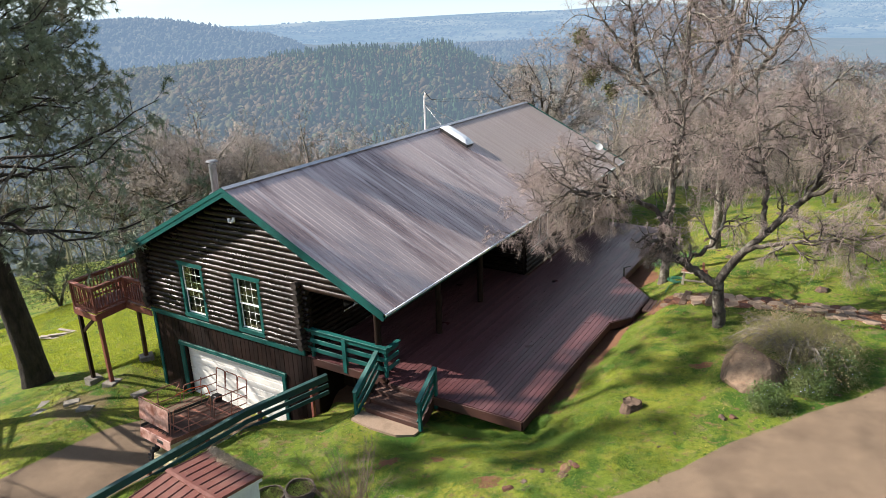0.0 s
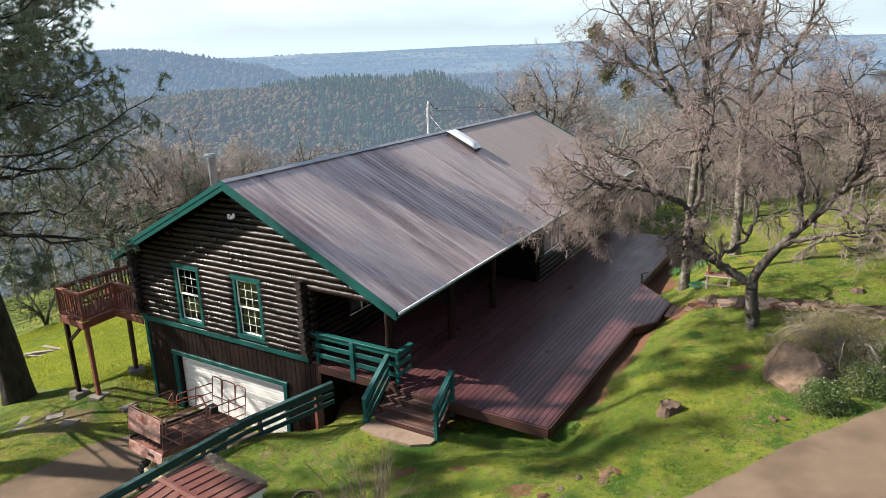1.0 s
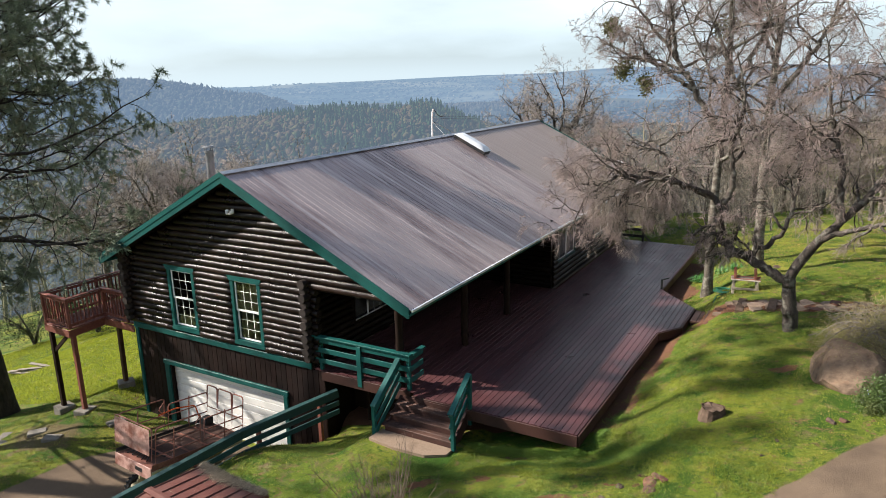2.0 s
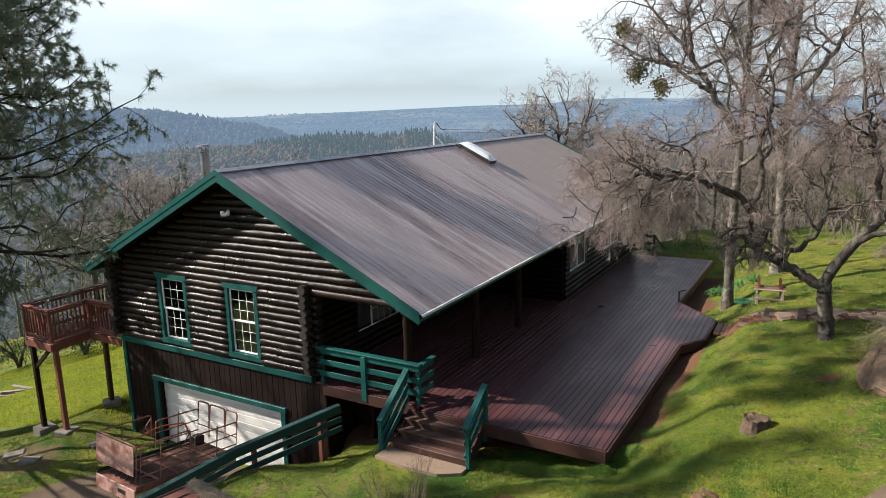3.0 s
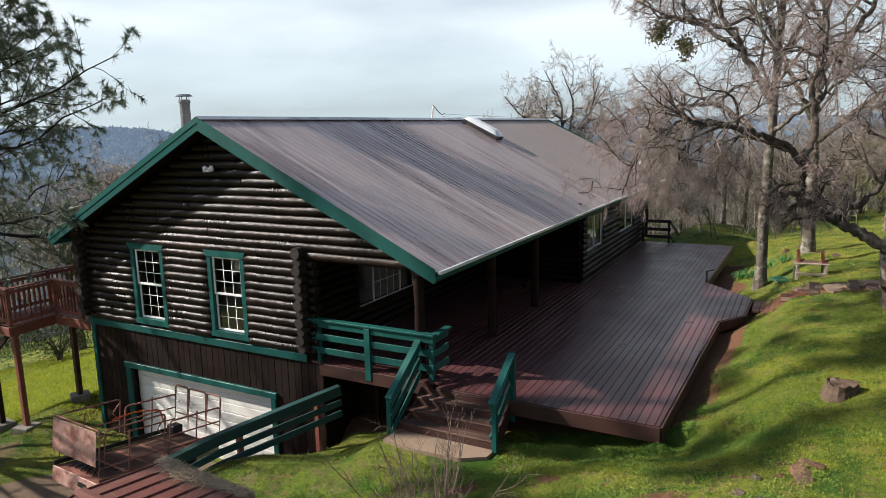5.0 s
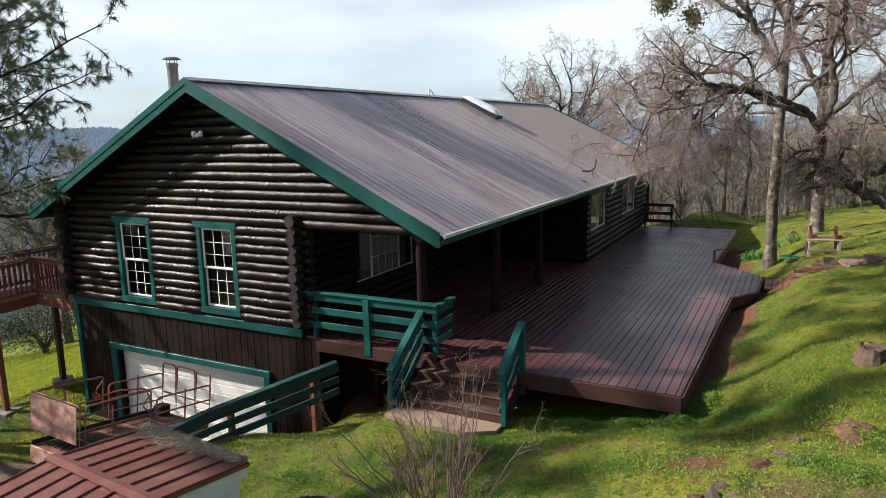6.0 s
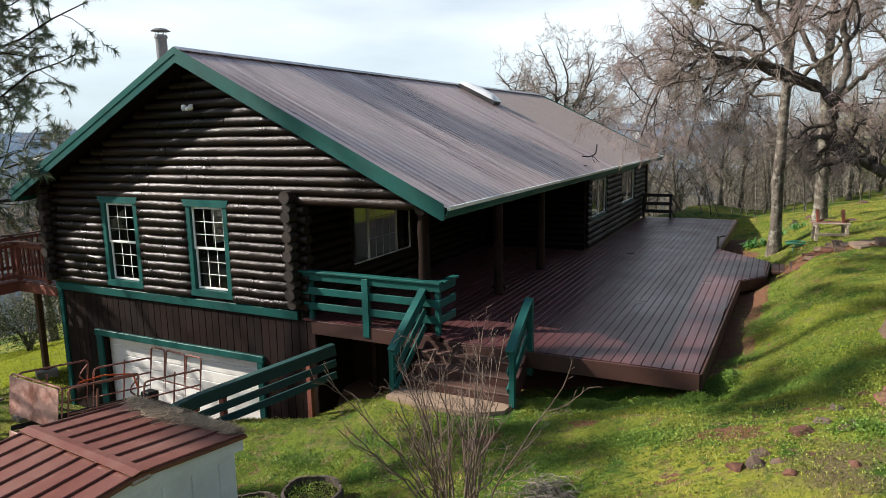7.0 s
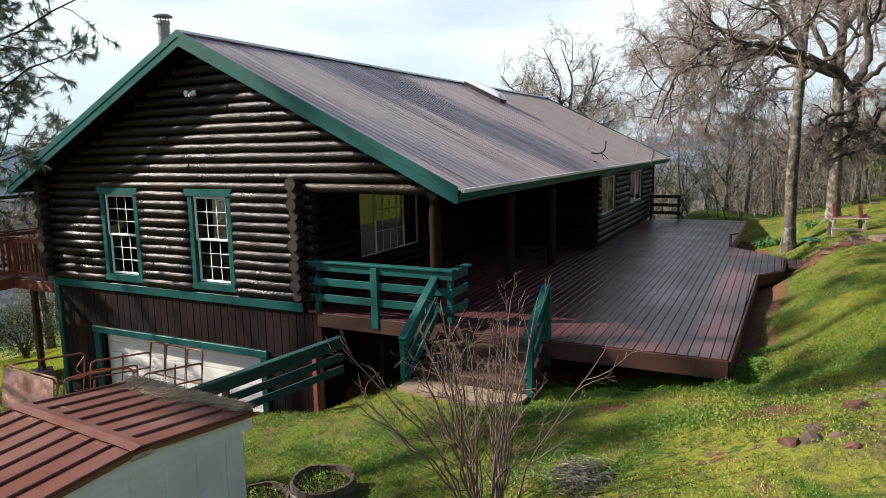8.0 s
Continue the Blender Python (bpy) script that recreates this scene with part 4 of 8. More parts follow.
def side_window(y0, y1, z0, z1, x, cells, casing):
    """A sliding window in a wall that faces +x; cells: (from, to, columns, rows) of each light, in parts of its width."""
    w = block("window", (x - 0.02, y0 - 0.10, up(z0 - 0.10)), (x + 0.045, y1 + 0.10, up(z0 - 0.002)), casing, house, 0.008, "white sliding window with dark casing")
    block("casing", (x - 0.02, y0 - 0.10, up(z0)), (x + 0.045, y0 - 0.002, up(z1)), casing, w, 0.008)
    block("casing", (x - 0.02, y1 + 0.002, up(z0)), (x + 0.045, y1 + 0.10, up(z1)), casing, w, 0.008)
    block("head", (x - 0.02, y0 - 0.12, up(z1 + 0.002)), (x + 0.05, y1 + 0.12, up(z1 + 0.12)), casing, w, 0.008)
    bm = bmesh.new()
    bars = bmesh.new()
    for f0, f1, cols, rows in cells:
        a, b = y0 + (y1 - y0) * f0, y0 + (y1 - y0) * f1
        for p, q, c, d in ((a, a + 0.024, z0, z1), (b - 0.024, b, z0, z1), (a + 0.025, b - 0.025, z0, z0 + 0.024), (a + 0.025, b - 0.025, z1 - 0.024, z1)):
            box(bm, (x - 0.03, p + 0.001, up(c)), (x + 0.012, q - 0.001, up(d)), 0.004)
        for k in range(1, cols):
            yy = a + (b - a) * k / cols
            box(bars, (x - 0.006, yy - 0.007, up(z0 + 0.035)), (x - 0.001, yy + 0.007, up(z1 - 0.035)))
        for k in range(1, rows):
            zz = z0 + (z1 - z0) * k / rows
            box(bars, (x + 0.0005, a + 0.035, up(zz - 0.007)), (x + 0.005, b - 0.035, up(zz + 0.007)))
        p = block("pane", (x - 0.02, a + 0.035, up(z0 + 0.035)), (x - 0.015, b - 0.035, up(z1 - 0.035)), M_GLASS, w, 0)
        p.visible_shadow = False
    part("frame", bm, M_WHITE, w, "white vinyl frame")
    part("grille", bars, M_WHITE, w)
    return w


side_window(*PW[:2], *PW[2:], 0.05, [(0, 0.26, 1, 1), (0.26, 0.74, 4, 3), (0.74, 1, 1, 1)], M_DARKPOST)
side_window(*FW[0][:2], *FW[0][2:], 3.30, [(0, 0.5, 1, 1), (0.5, 1, 1, 1)], M_GREEN_OLD)
side_window(*FW[1][:2], *FW[1][2:], 3.30, [(0, 0.5, 1, 1), (0.5, 1, 1, 1)], M_GREEN_OLD)

# roof: deck boards under ribbed sheets, one sheet an object
for k, (e, name) in enumerate(((EAVE_R, "roof"), (EAVE_L, "roof"))):
    s = 1 if e > RX else -1
    prism(name, [(RX, up(RZ - 0.16)), (e, up(roof_z(e) - 0.16)), (e, up(roof_z(e) - 0.03)), (RX, up(RZ - 0.03))], "y", Y0 + 0.05, Y1 - Y0 - 0.1, M_SIDING, house, "brown ribbed metal roof")
roofs = [o for o in house.children if o.name.startswith("roof")]


def sheet_mesh(run, drop):
    """A metal sheet 0.92 m wide along y with four ribs, falling along +x by drop over run."""
    prof = []
    for k in range(4):
        c = 0.115 + 0.23 * k
        prof += [(c - 0.040, 0.0), (c - 0.020, 0.014), (c + 0.020, 0.014), (c + 0.040, 0.0)]
        if k < 3:
            prof += [(c + 0.085, 0.0), (c + 0.10, 0.0015), (c + 0.13, 0.0015), (c + 0.145, 0.0)]
    prof = [(0.0, 0.0)] + prof + [(0.92, 0.0)]
    v = [(0, y, h) for y, h in prof] + [(run, y, h - drop) for y, h in prof]
    n = len(prof)
    me = bpy.data.meshes.new("roof_sheet")
    me.from_pydata(v, [], [(k, n + k, n + k + 1, k + 1) for k in range(n - 1)])
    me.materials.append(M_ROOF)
    return me


n_sheets = int((Y1 - Y0) / 0.92)
wide = (Y1 - Y0) / n_sheets / 0.92
for ob, e in zip(roofs, (EAVE_R, EAVE_L)):
    run = abs(e - RX) + 0.06
    me = sheet_mesh(run, run * PITCH)
    for k in range(n_sheets):
        o = new("roof_sheet", me)
        o.parent = ob
        y = Y0 + k * 0.92 * wide
        if e > RX:
            o.matrix_basis = pose(RX, y, up(RZ - 0.02)) @ Matrix.Diagonal((1, wide, 1, 1))
        else:
            o.matrix_basis = pose(RX, y + 0.92 * wide, up(RZ - 0.02), 0, 0, 180) @ Matrix.Diagonal((1, wide, 1, 1))
prism("ridge_cap", [(RX - 0.12, up(RZ - 0.020)), (RX, up(RZ + 0.045)), (RX + 0.12, up(RZ - 0.020)), (RX + 0.12, up(RZ - 0.032)), (RX, up(RZ + 0.03)), (RX - 0.12, up(RZ - 0.032))], "y", Y0 - 0.02, Y1 - Y0 + 0.04, M_RIDGE, house, "grey metal ridge cap")
for y, t in ((Y0 - 0.035, 0.03), (Y1 + 0.005, 0.03)):
    for e, s in ((EAVE_R + 0.04, 1), (EAVE_L - 0.04, -1)):
        ob = prism("rake_board", [(RX, up(RZ - 0.02)), (e, up(roof_z(e) - 0.02)), (e, up(roof_z(e) - 0.22)), (e - s * 0.05, up(roof_z(e) - 0.24)), (RX, up(RZ - 0.26))], "y", y, t, M_GREEN, house, "green rake board")
        prism("rake_flashing", [(RX, up(RZ + 0.035)), (e, up(roof_z(e) + 0.035)), (e, up(roof_z(e) - 0.10)), (RX, up(RZ - 0.10))], "y", y - 0.014 if y < 0 else y + t + 0.002, 0.012, M_GREEN, ob)
# eave boards, gutter, rafters
block("eave_board", (EAVE_R - 0.03, Y0, up(roof_z(EAVE_R) - 0.24)), (EAVE_R - 0.003, Y1, up(roof_z(EAVE_R) - 0.06)), M_GREEN, house, 0.004)
block("eave_board", (EAVE_L + 0.003, Y0, up(roof_z(EAVE_L) - 0.24)), (EAVE_L + 0.03, Y1, up(roof_z(EAVE_L) - 0.06)), M_GREEN, house, 0.004)
gz = roof_z(EAVE_R)
prism("gutter", [(EAVE_R, up(gz - 0.17)), (EAVE_R + 0.075, up(gz - 0.17)), (EAVE_R + 0.12, up(gz - 0.07)), (EAVE_R + 0.12, up(gz - 0.055)), (EAVE_R + 0.105, up(gz - 0.06)), (EAVE_R + 0.068, up(gz - 0.155)), (EAVE_R, up(gz - 0.155))], "y", Y0 - 0.03, Y1 - Y0 + 0.06, M_GREEN, house, "green gutter with bright rim")
block("gutter_rim", (EAVE_R + 0.090, Y0 - 0.03, up(gz - 0.085)), (EAVE_R + 0.145, Y1 + 0.03, up(gz - 0.026)), M_GUTTER, house, 0.003)
for y in np.arange(0.6, 20.4, 1.2):
    if y < 9.4:
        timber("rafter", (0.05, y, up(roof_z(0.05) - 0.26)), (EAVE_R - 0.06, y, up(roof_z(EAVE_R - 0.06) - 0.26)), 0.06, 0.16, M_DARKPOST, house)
# unseen dark board in the porch roof, added to keep the porch dim
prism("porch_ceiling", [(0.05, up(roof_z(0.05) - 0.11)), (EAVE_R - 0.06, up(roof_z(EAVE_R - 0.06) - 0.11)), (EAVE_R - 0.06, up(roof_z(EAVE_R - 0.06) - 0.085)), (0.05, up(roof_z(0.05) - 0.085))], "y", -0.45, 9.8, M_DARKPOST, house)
# porch: round log posts and the beam on them
POST_X = 2.95
for y in (0.16, 3.30, 6.22):
    q = log_mesh(2.18, 0.105, int(y * 10))
    q.materials.append(M_DARKPOST)
    o = new("porch_post", q)
    o.parent = house
    o.matrix_basis = pose(POST_X - (0.16 if y < 1 else 0.0), y, up(0.0), 0, -90, 0)
lay_log(house, -0.25, 9.4, "y", POST_X, up(2.27), M_LOG_Y, r=0.11).name = "porch_beam"
lay_log(house, 18.9, 20.8, "y", POST_X, up(2.1), M_LOG_Y, r=0.11).name = "porch_beam"
q = log_mesh(2.2, 0.12, 99)
q.materials.append(M_DARKPOST)
o = new("porch_post", q)
o.parent = house
o.matrix_basis = pose(3.05, 20.3, up(-0.1), 0, -90, 0)

# chimney, skylight, lamps, aerials on the house
CH = (-3.53, 0.38)
bm = bmesh.new()
bmesh.ops.create_cone(bm, cap_ends=True, segments=24, radius1=0.115, radius2=0.115, depth=1.5, matrix=pose(*CH, up(4.95)))
chim = part("chimney", bm, M_GALV, house, "round galvanised stove chimney")
for zz, rr, hh in ((5.35, 0.122, 0.03), (5.66, 0.135, 0.05), (4.72, 0.22, 0.05)):
    bm = bmesh.new()
    bmesh.ops.create_cone(bm, cap_ends=True, segments=24, radius1=rr, radius2=rr * 0.96, depth=hh, matrix=pose(*CH, up(zz)))
    part("collar", bm, M_GALV, chim)
bm = bmesh.new()
bmesh.ops.create_cone(bm, cap_ends=True, segments=24, radius1=0.20, radius2=0.13, depth=0.045, matrix=pose(*CH, up(5.80)))
part("cap", bm, M_GALV, chim)
for k in range(4):
    a = k * math.pi / 2 + 0.4
    timber("cap_leg", (CH[0] + 0.11 * math.cos(a), CH[1] + 0.11 * math.sin(a), up(5.66)), (CH[0] + 0.12 * math.cos(a), CH[1] + 0.12 * math.sin(a), up(5.79)), 0.018, 0.006, M_GALV, chim, 0)


def on_roof(x, y, lift=0.0):
    return (x, y, up(roof_z(x) + lift))


SK = (-1.98, -0.62, 11.80, 12.36)
tilt = Matrix.Translation((SK[0], 0, up(roof_z(SK[0])))) @ Matrix.Rotation(math.atan(PITCH), 4, "Y")
run = (SK[1] - SK[0]) / math.cos(math.atan(PITCH))
bm = bmesh.new()
box(bm, (0, SK[2], -0.02), (run, SK[3], 0.13), 0.01, tilt)
sky = part("skylight", bm, M_BLACK, house, "raised skylight with white domed cover")
bm = bmesh.new()
vs = bmesh.ops.create_grid(bm, x_segments=12, y_segments=8, size=0.5)["verts"]
for v in vs:
    u, w = v.co.x * 2, v.co.y * 2
    v.co.z = 0.135 + 0.15 * (max(0, 1 - u ** 4) * max(0, 1 - w ** 4)) ** 0.5
    v.co.x, v.co.y = run / 2 + u * (run / 2 + 0.015), (SK[2] + SK[3]) / 2 + w * ((SK[3] - SK[2]) / 2 + 0.015)
for f in bm.faces:
    f.smooth = True
bmesh.ops.transform(bm, matrix=tilt, verts=bm.verts)
part("dome", bm, M_SKYLIGHT, sky, "milky white plastic dome")

# twin flood lamp under the gable
lamp = block("flood_lamp", (-2.37, -0.12, up(4.10)), (-2.27, -0.08, up(4.21)), M_WHITE, house, 0.01, "white twin flood lamp")
for dx, turn in ((-0.10, 35), (0.07, -20)):
    bm = bmesh.new()
    bmesh.ops.create_cone(bm, cap_ends=True, segments=16, radius1=0.085, radius2=0.035, depth=0.17)
    o = part("lamp_head", bm, M_WHITE, lamp)
    o.matrix_basis = pose(-2.32 + dx * 0.8, -0.22, up(4.12), 115, 0, turn) @ Matrix.Scale(0.75, 4)

# aerial bracket and dish near the eave
bracket = pipe("aerial_mast", [on_roof(2.85, 10.55, 0.02), (3.05, 10.7, up(2.72)), (3.2, 10.85, up(2.80)), (3.22, 10.87, up(3.10))], 0.022, M_BLACK, house, 12, label="bent black dish mast")
pipe("strut", [on_roof(3.25, 10.5, 0.02), (3.10, 10.75, up(2.76))], 0.012, M_BLACK, bracket, 4)
pipe("strut", [on_roof(3.25, 11.1, 0.02), (3.10, 10.75, up(2.76))], 0.012, M_BLACK, bracket, 4)
dish_m = pipe("dish_mast", [on_roof(2.45, 20.6, 0.0), (2.5, 20.6, up(3.0)), (2.56, 20.5, up(3.22))], 0.02, M_GALV, house, 6, label="pale satellite dish on a mast")
bm = bmesh.new()
bmesh.ops.create_uvsphere(bm, u_segments=20, v_segments=12, radius=0.75)
bmesh.ops.delete(bm, geom=[v for v in bm.verts if v.co.z > -0.655], context="VERTS")
bmesh.ops.solidify(bm, geom=bm.faces[:], thickness=0.012)
for v in bm.verts:
    v.co.z += 0.70
o = part("dish", bm, M_WHITE, dish_m)
o.matrix_basis = pose(2.60, 20.4, up(3.27), 62, 0, 30) @ Matrix.Scale(0.95, 4)
pipe("feed_arm", [(2.62, 20.35, up(3.09)), (2.54, 20.0, up(3.19)), (2.50, 19.92, up(3.27))], 0.014, M_GALV, dish_m, 6)
mast = pipe("service_mast", [(-6.75, 18.15, up(2.75)), (-6.75, 18.15, up(5.95)), (-6.70, 18.12, up(6.06)), (-6.62, 18.08, up(6.0))], 0.05, M_GUTTER, house, 12, label="galvanised electric service mast with weather head")
for b in ((-4.6, 17.0), (-4.4, 18.6)):
    pipe("brace", [(-6.75, 18.15, up(5.35)), (b[0], b[1], up(roof_z(b[0]) + 0.02))], 0.018, M_GALV, mast, 4)
pipe("drip_loop", [(-6.62, 18.08, up(6.0)), (-6.45, 18.15, up(5.75)), (-6.30, 18.25, up(5.55)), (-6.15, 18.35, up(5.62))], 0.02, M_BLACK, mast, 10, label="black cable loop")

# ---- the deck ----
DECK = [(0.10, -0.15), (7.50, -0.15), (7.66, 6.65), (8.20, 7.45), (8.26, 9.40), (6.86, 11.0), (6.97, 18.1), (0.10, 18.1)]
deck = thing("deck", "large dark red-brown wooden deck beside the log house", "deck", (4, 9, -0.05))
DZ = deck.location


def right_rim(y):
    ys = [p[1] for p in DECK[1:7]]
    return float(np.interp(y, ys, [p[0] for p in DECK[1:7]]))


def deck_board(x0, x1, y0, y1, parent):
    """One plank along y, cut to the deck's rim."""
    bm = bmesh.new()
    ys = {y0, y1}
    rim = DECK[1:7]
    if x1 > 6.8:
        for (xa, ya), (xb, yb) in zip(rim, rim[1:]):
            ys |= {ya, yb}
            for edge in (x0 + 0.025, x1 + 0.01):
                if min(xa, xb) < edge < max(xa, xb):
                    ys.add(ya + (yb - ya) * (edge - xa) / (xb - xa))
    ys = sorted(y for y in ys if y0 <= y <= y1)
    rows = []
    for y in ys:
        r = right_rim(y) - 0.01 if x1 > 6.8 else 99
        if r <= x0 + 0.01:
            if rows:
                break
            continue
        rows.append((x0, min(x1, r), y))
    if len(rows) < 2:
        bm.free()
        return
    rings = [[bm.verts.new((a - DZ.x, y - DZ.y, zz - DZ.z)) for a, zz in ((a, -0.04), (a, -0.004), (a + 0.005, 0), (b - 0.005, 0), (b, -0.004), (b, -0.04))] for a, b, y in rows]
    for p, q in zip(rings, rings[1:]):
        for k in range(6):
            bm.faces.new([p[k], p[(k + 1) % 6], q[(k + 1) % 6], q[k]])
    bm.faces.new(rings[0][::-1]), bm.faces.new(rings[-1])
    bmesh.ops.recalc_face_normals(bm, faces=bm.faces)
    part("deck_board", bm, M_DECK, parent)


rr = np.random.RandomState(4)
x = 0.12
PLANK = 0.152
while x < 8.2:
    lo, hi = -0.15, 18.08
    if x > 7.52:
        hi = 11.0
    if x < 3.3:
        lo = 0.0
    wing = 9.42 if x < 3.35 else hi
    hi = min(hi, wing)
    cuts = sorted({lo, hi} | {c for c in (lo + rr.uniform(2.6, 4.8), lo + rr.uniform(7, 9.6), lo + rr.uniform(11.8, 14.4)) if lo + 1 < c < hi - 1})
    for a, b in zip(cuts, cuts[1:]):
        deck_board(x, x + PLANK - 0.008, a + 0.003, b - 0.003, deck)
    x += PLANK


def rim_board(a, b, parent=deck, h=0.27, w=0.04, material=None):
    d = Vector((b[0] - a[0], b[1] - a[1], 0)).normalized()
    n = Vector((d.y, -d.x, 0)) * (w / 2 + 0.002)
    timber("rim_board", Vector((a[0], a[1], -0.012 - h / 2)) - DZ + n, Vector((b[0], b[1], -0.012 - h / 2)) - DZ + n, w, h, material or M_DECK_EDGE, parent)


for a, b in zip(DECK[1:6], DECK[2:7]):
    rim_board(a, b)
rim_board((0.36, 0), (3.16, 0))
rim_board((3.30, -0.15), (7.51, -0.15))
rim_board((6.97, 18.1), (3.4, 18.1))
for y in np.arange(0.9, 18, 1.9):
    for xx in (1.2, 3.9, 6.5):
        if y > 9.5 and xx < 3.4:
            continue
        g = float(height(xx, y))
        timber("pier", Vector((xx, y, g - 0.15)) - DZ, Vector((xx, y, -0.2)) - DZ, 0.09, 0.09, M_DARKPOST, deck)
for xx in (1.2, 3.9, 6.5):
    timber("joist", Vector((xx, 0.3 if xx < 3.4 else 0.1, -0.14)) - DZ, Vector((xx, 9.3 if xx < 3.4 else 17.9, -0.14)) - DZ, 0.08, 0.16, M_DARKPOST, deck)
# no boarding known here: a dark panel stands for the shade below
block("skirt_panel", Vector((0.10, 1.25, -1.6)) - DZ, Vector((3.3, 1.29, -0.22)) - DZ, M_DARKPOST, deck, 0.004, "dark panel added for the shade under the deck")
# small upstand at the inner corner, dark rail at the far end
up_post = thing("corner_rail", "short dark iron rail end on the deck corner", "rail", (6.84, 11.1, 0))
timber("post", (0, 0, 0), (0, 0, 0.36), 0.07, 0.07, M_BLACK, up_post)
timber("arm", (0.0, 0.02, 0.34), (0.16, 0.30, 0.34), 0.05, 0.04, M_BLACK, up_post)
far_rail = thing("far_railing", "dark wooden railing at the far end of the deck", "railing", (4.0, 18.0, 0))
for xx in (-0.55, 0.5):
    timber("post", (xx, 0, -0.02), (xx, 0, 0.92), 0.09, 0.09, M_BLACK, far_rail)
for zz in (0.25, 0.56, 0.90):
    timber("rail", (-0.62, -0.055, zz), (0.58, -0.055, zz), 0.035, 0.13, M_BLACK, far_rail)
for zz in (0.30, 0.86):
    timber("stair_rail", (0.52, 0.05, zz), (0.72, 1.2, zz - 0.7), 0.035, 0.10, M_BLACK, far_rail)

# front stairs with closed risers, pad, and the green rails
PADZ = -0.64
stairs = thing("front_stairs", "worn brown wooden stairs from lawn up to deck", "stairs", (4.05, 0, PADZ))
SX0, SX1 = 2.96, 4.84
RISE, RUN, SY = 0.16, 0.255, -0.15
for k in range(4):
    zt = -RISE * (k + 1)
    y0 = SY - RUN * (k + 1)
    if k < 3:
        for j in range(2):
            block("tread", (SX0 - 0.03 * k - 4.05, y0 - 0.03 + 0.152 * j, zt - PADZ - 0.04), (SX1 - 4.05, y0 + 0.118 + 0.142 * j, zt - PADZ), M_STEP, stairs, 0.012)
    yr = SY - RUN * k
    block("riser", (SX0 + 0.05 - 4.05, yr - 0.022 - (0.046 if k == 0 else 0), zt - PADZ + 0.002), (SX1 - 0.02 - 4.05, yr - 0.002 - (0.046 if k == 0 else 0), zt + RISE - 0.042 - PADZ), M_DECK_EDGE, stairs, 0.003, "closed brown riser")
for xx in (SX0 + 0.02, SX1 - 0.045):
    prism("stringer", [(SY - 0.05, -0.05 - PADZ), (SY - RUN, -RISE - 0.05 - PADZ), (SY - 2 * RUN, -2 * RISE - 0.05 - PADZ), (SY - 3 * RUN + 0.02, -3 * RISE - 0.05 - PADZ), (SY - 3 * RUN + 0.02, 0.0), (SY - 0.35, 0.0), (SY - 0.05, 0.22)], "x", xx - 4.05, 0.045, M_DECK_EDGE, stairs)
pad = prism("stair_pad", [(2.90, -0.90), (4.86, -0.88), (4.84, -1.20), (4.42, -1.46), (3.6, -1.50), (2.86, -1.40)], "z", PADZ - 0.25, 0.25, M_PAD, None)
tagged(pad, "worn concrete pad at the foot of the stairs", "pad", kind="structure")

rail = thing("porch_railing", "green-painted three-rail porch railing with stair rail", "railing", (3.0, 0.0, 0.0))


def rel(p, o=(3.0, 0, 0)):
    return Vector(p) - Vector(o)


for xx in (0.32, 1.62):
    timber("post", rel((xx, 0.06, -0.02)), rel((xx, 0.06, 0.93)), 0.09, 0.09, M_GREEN, rail, up=(0, 1, 0))
    timber("face_board", rel((xx + 0.02, -0.045, -0.20)), rel((xx + 0.02, -0.045, 0.92)), 0.14, 0.035, M_GREEN, rail, up=(0, 1, 0)) if xx > 1 else None
timber("post", rel((3.10, 0.06, -0.02)), rel((3.10, 0.06, 0.93)), 0.09, 0.09, M_GREEN, rail, up=(0, 1, 0))
for zz in (0.28, 0.58, 0.86):
    timber("rail", rel((0.18, -0.005, zz)), rel((3.16, -0.005, zz)), 0.035, 0.14, M_GREEN, rail)
    timber("return_rail", rel((3.165, -0.03, zz)), rel((3.165, 0.62, zz)), 0.035, 0.14, M_GREEN, rail)
timber("cap", rel((0.12, 0.02, 0.955)), rel((3.20, 0.02, 0.955)), 0.17, 0.04, M_GREEN, rail)
timber("cap", rel((3.17, 0.08, 0.957)), rel((3.17, 0.66, 0.957)), 0.15, 0.04, M_GREEN, rail)


def stair_rail(owner, x, o, flip, top, bot, foot):
    """Three sloping rails and a cap from the deck post to the newel at the bottom; top, bot: y and cap height, foot: the newel's base."""
    timber("newel", Vector((x, bot[0] + 0.05, foot)) - o, Vector((x, bot[0] + 0.05, bot[1] - 0.02)) - o, 0.09, 0.09, M_GREEN, owner, up=(0, 1, 0))
    if flip:
        timber("deck_post", Vector((x, top[0] - 0.02, -0.42)) - o, Vector((x, top[0] - 0.02, top[1] - 0.03)) - o, 0.09, 0.09, M_GREEN, owner, up=(0, 1, 0))
    dx = 0.065 if flip else -0.065
    for h in (-0.66, -0.38, -0.11):
        timber("sloping_rail", Vector((x - dx, top[0], top[1] + h)) - o, Vector((x - dx, bot[0] + 0.02, bot[1] + h)) - o, 0.035, 0.13, M_GREEN, owner)
    timber("sloping_cap", Vector((x - dx * 0.4, top[0] + 0.01, top[1])) - o, Vector((x - dx * 0.4, bot[0] - 0.03, bot[1])) - o, 0.14, 0.04, M_GREEN, owner)


stair_rail(rail, 2.82, Vector((3.0, 0, 0)), False, (-0.03, 0.83), (-1.15, 0.05), PADZ - 0.10)
right_rail = thing("stair_railing", "green-painted sloping stair railing", "railing", (4.90, -0.5, -0.3))
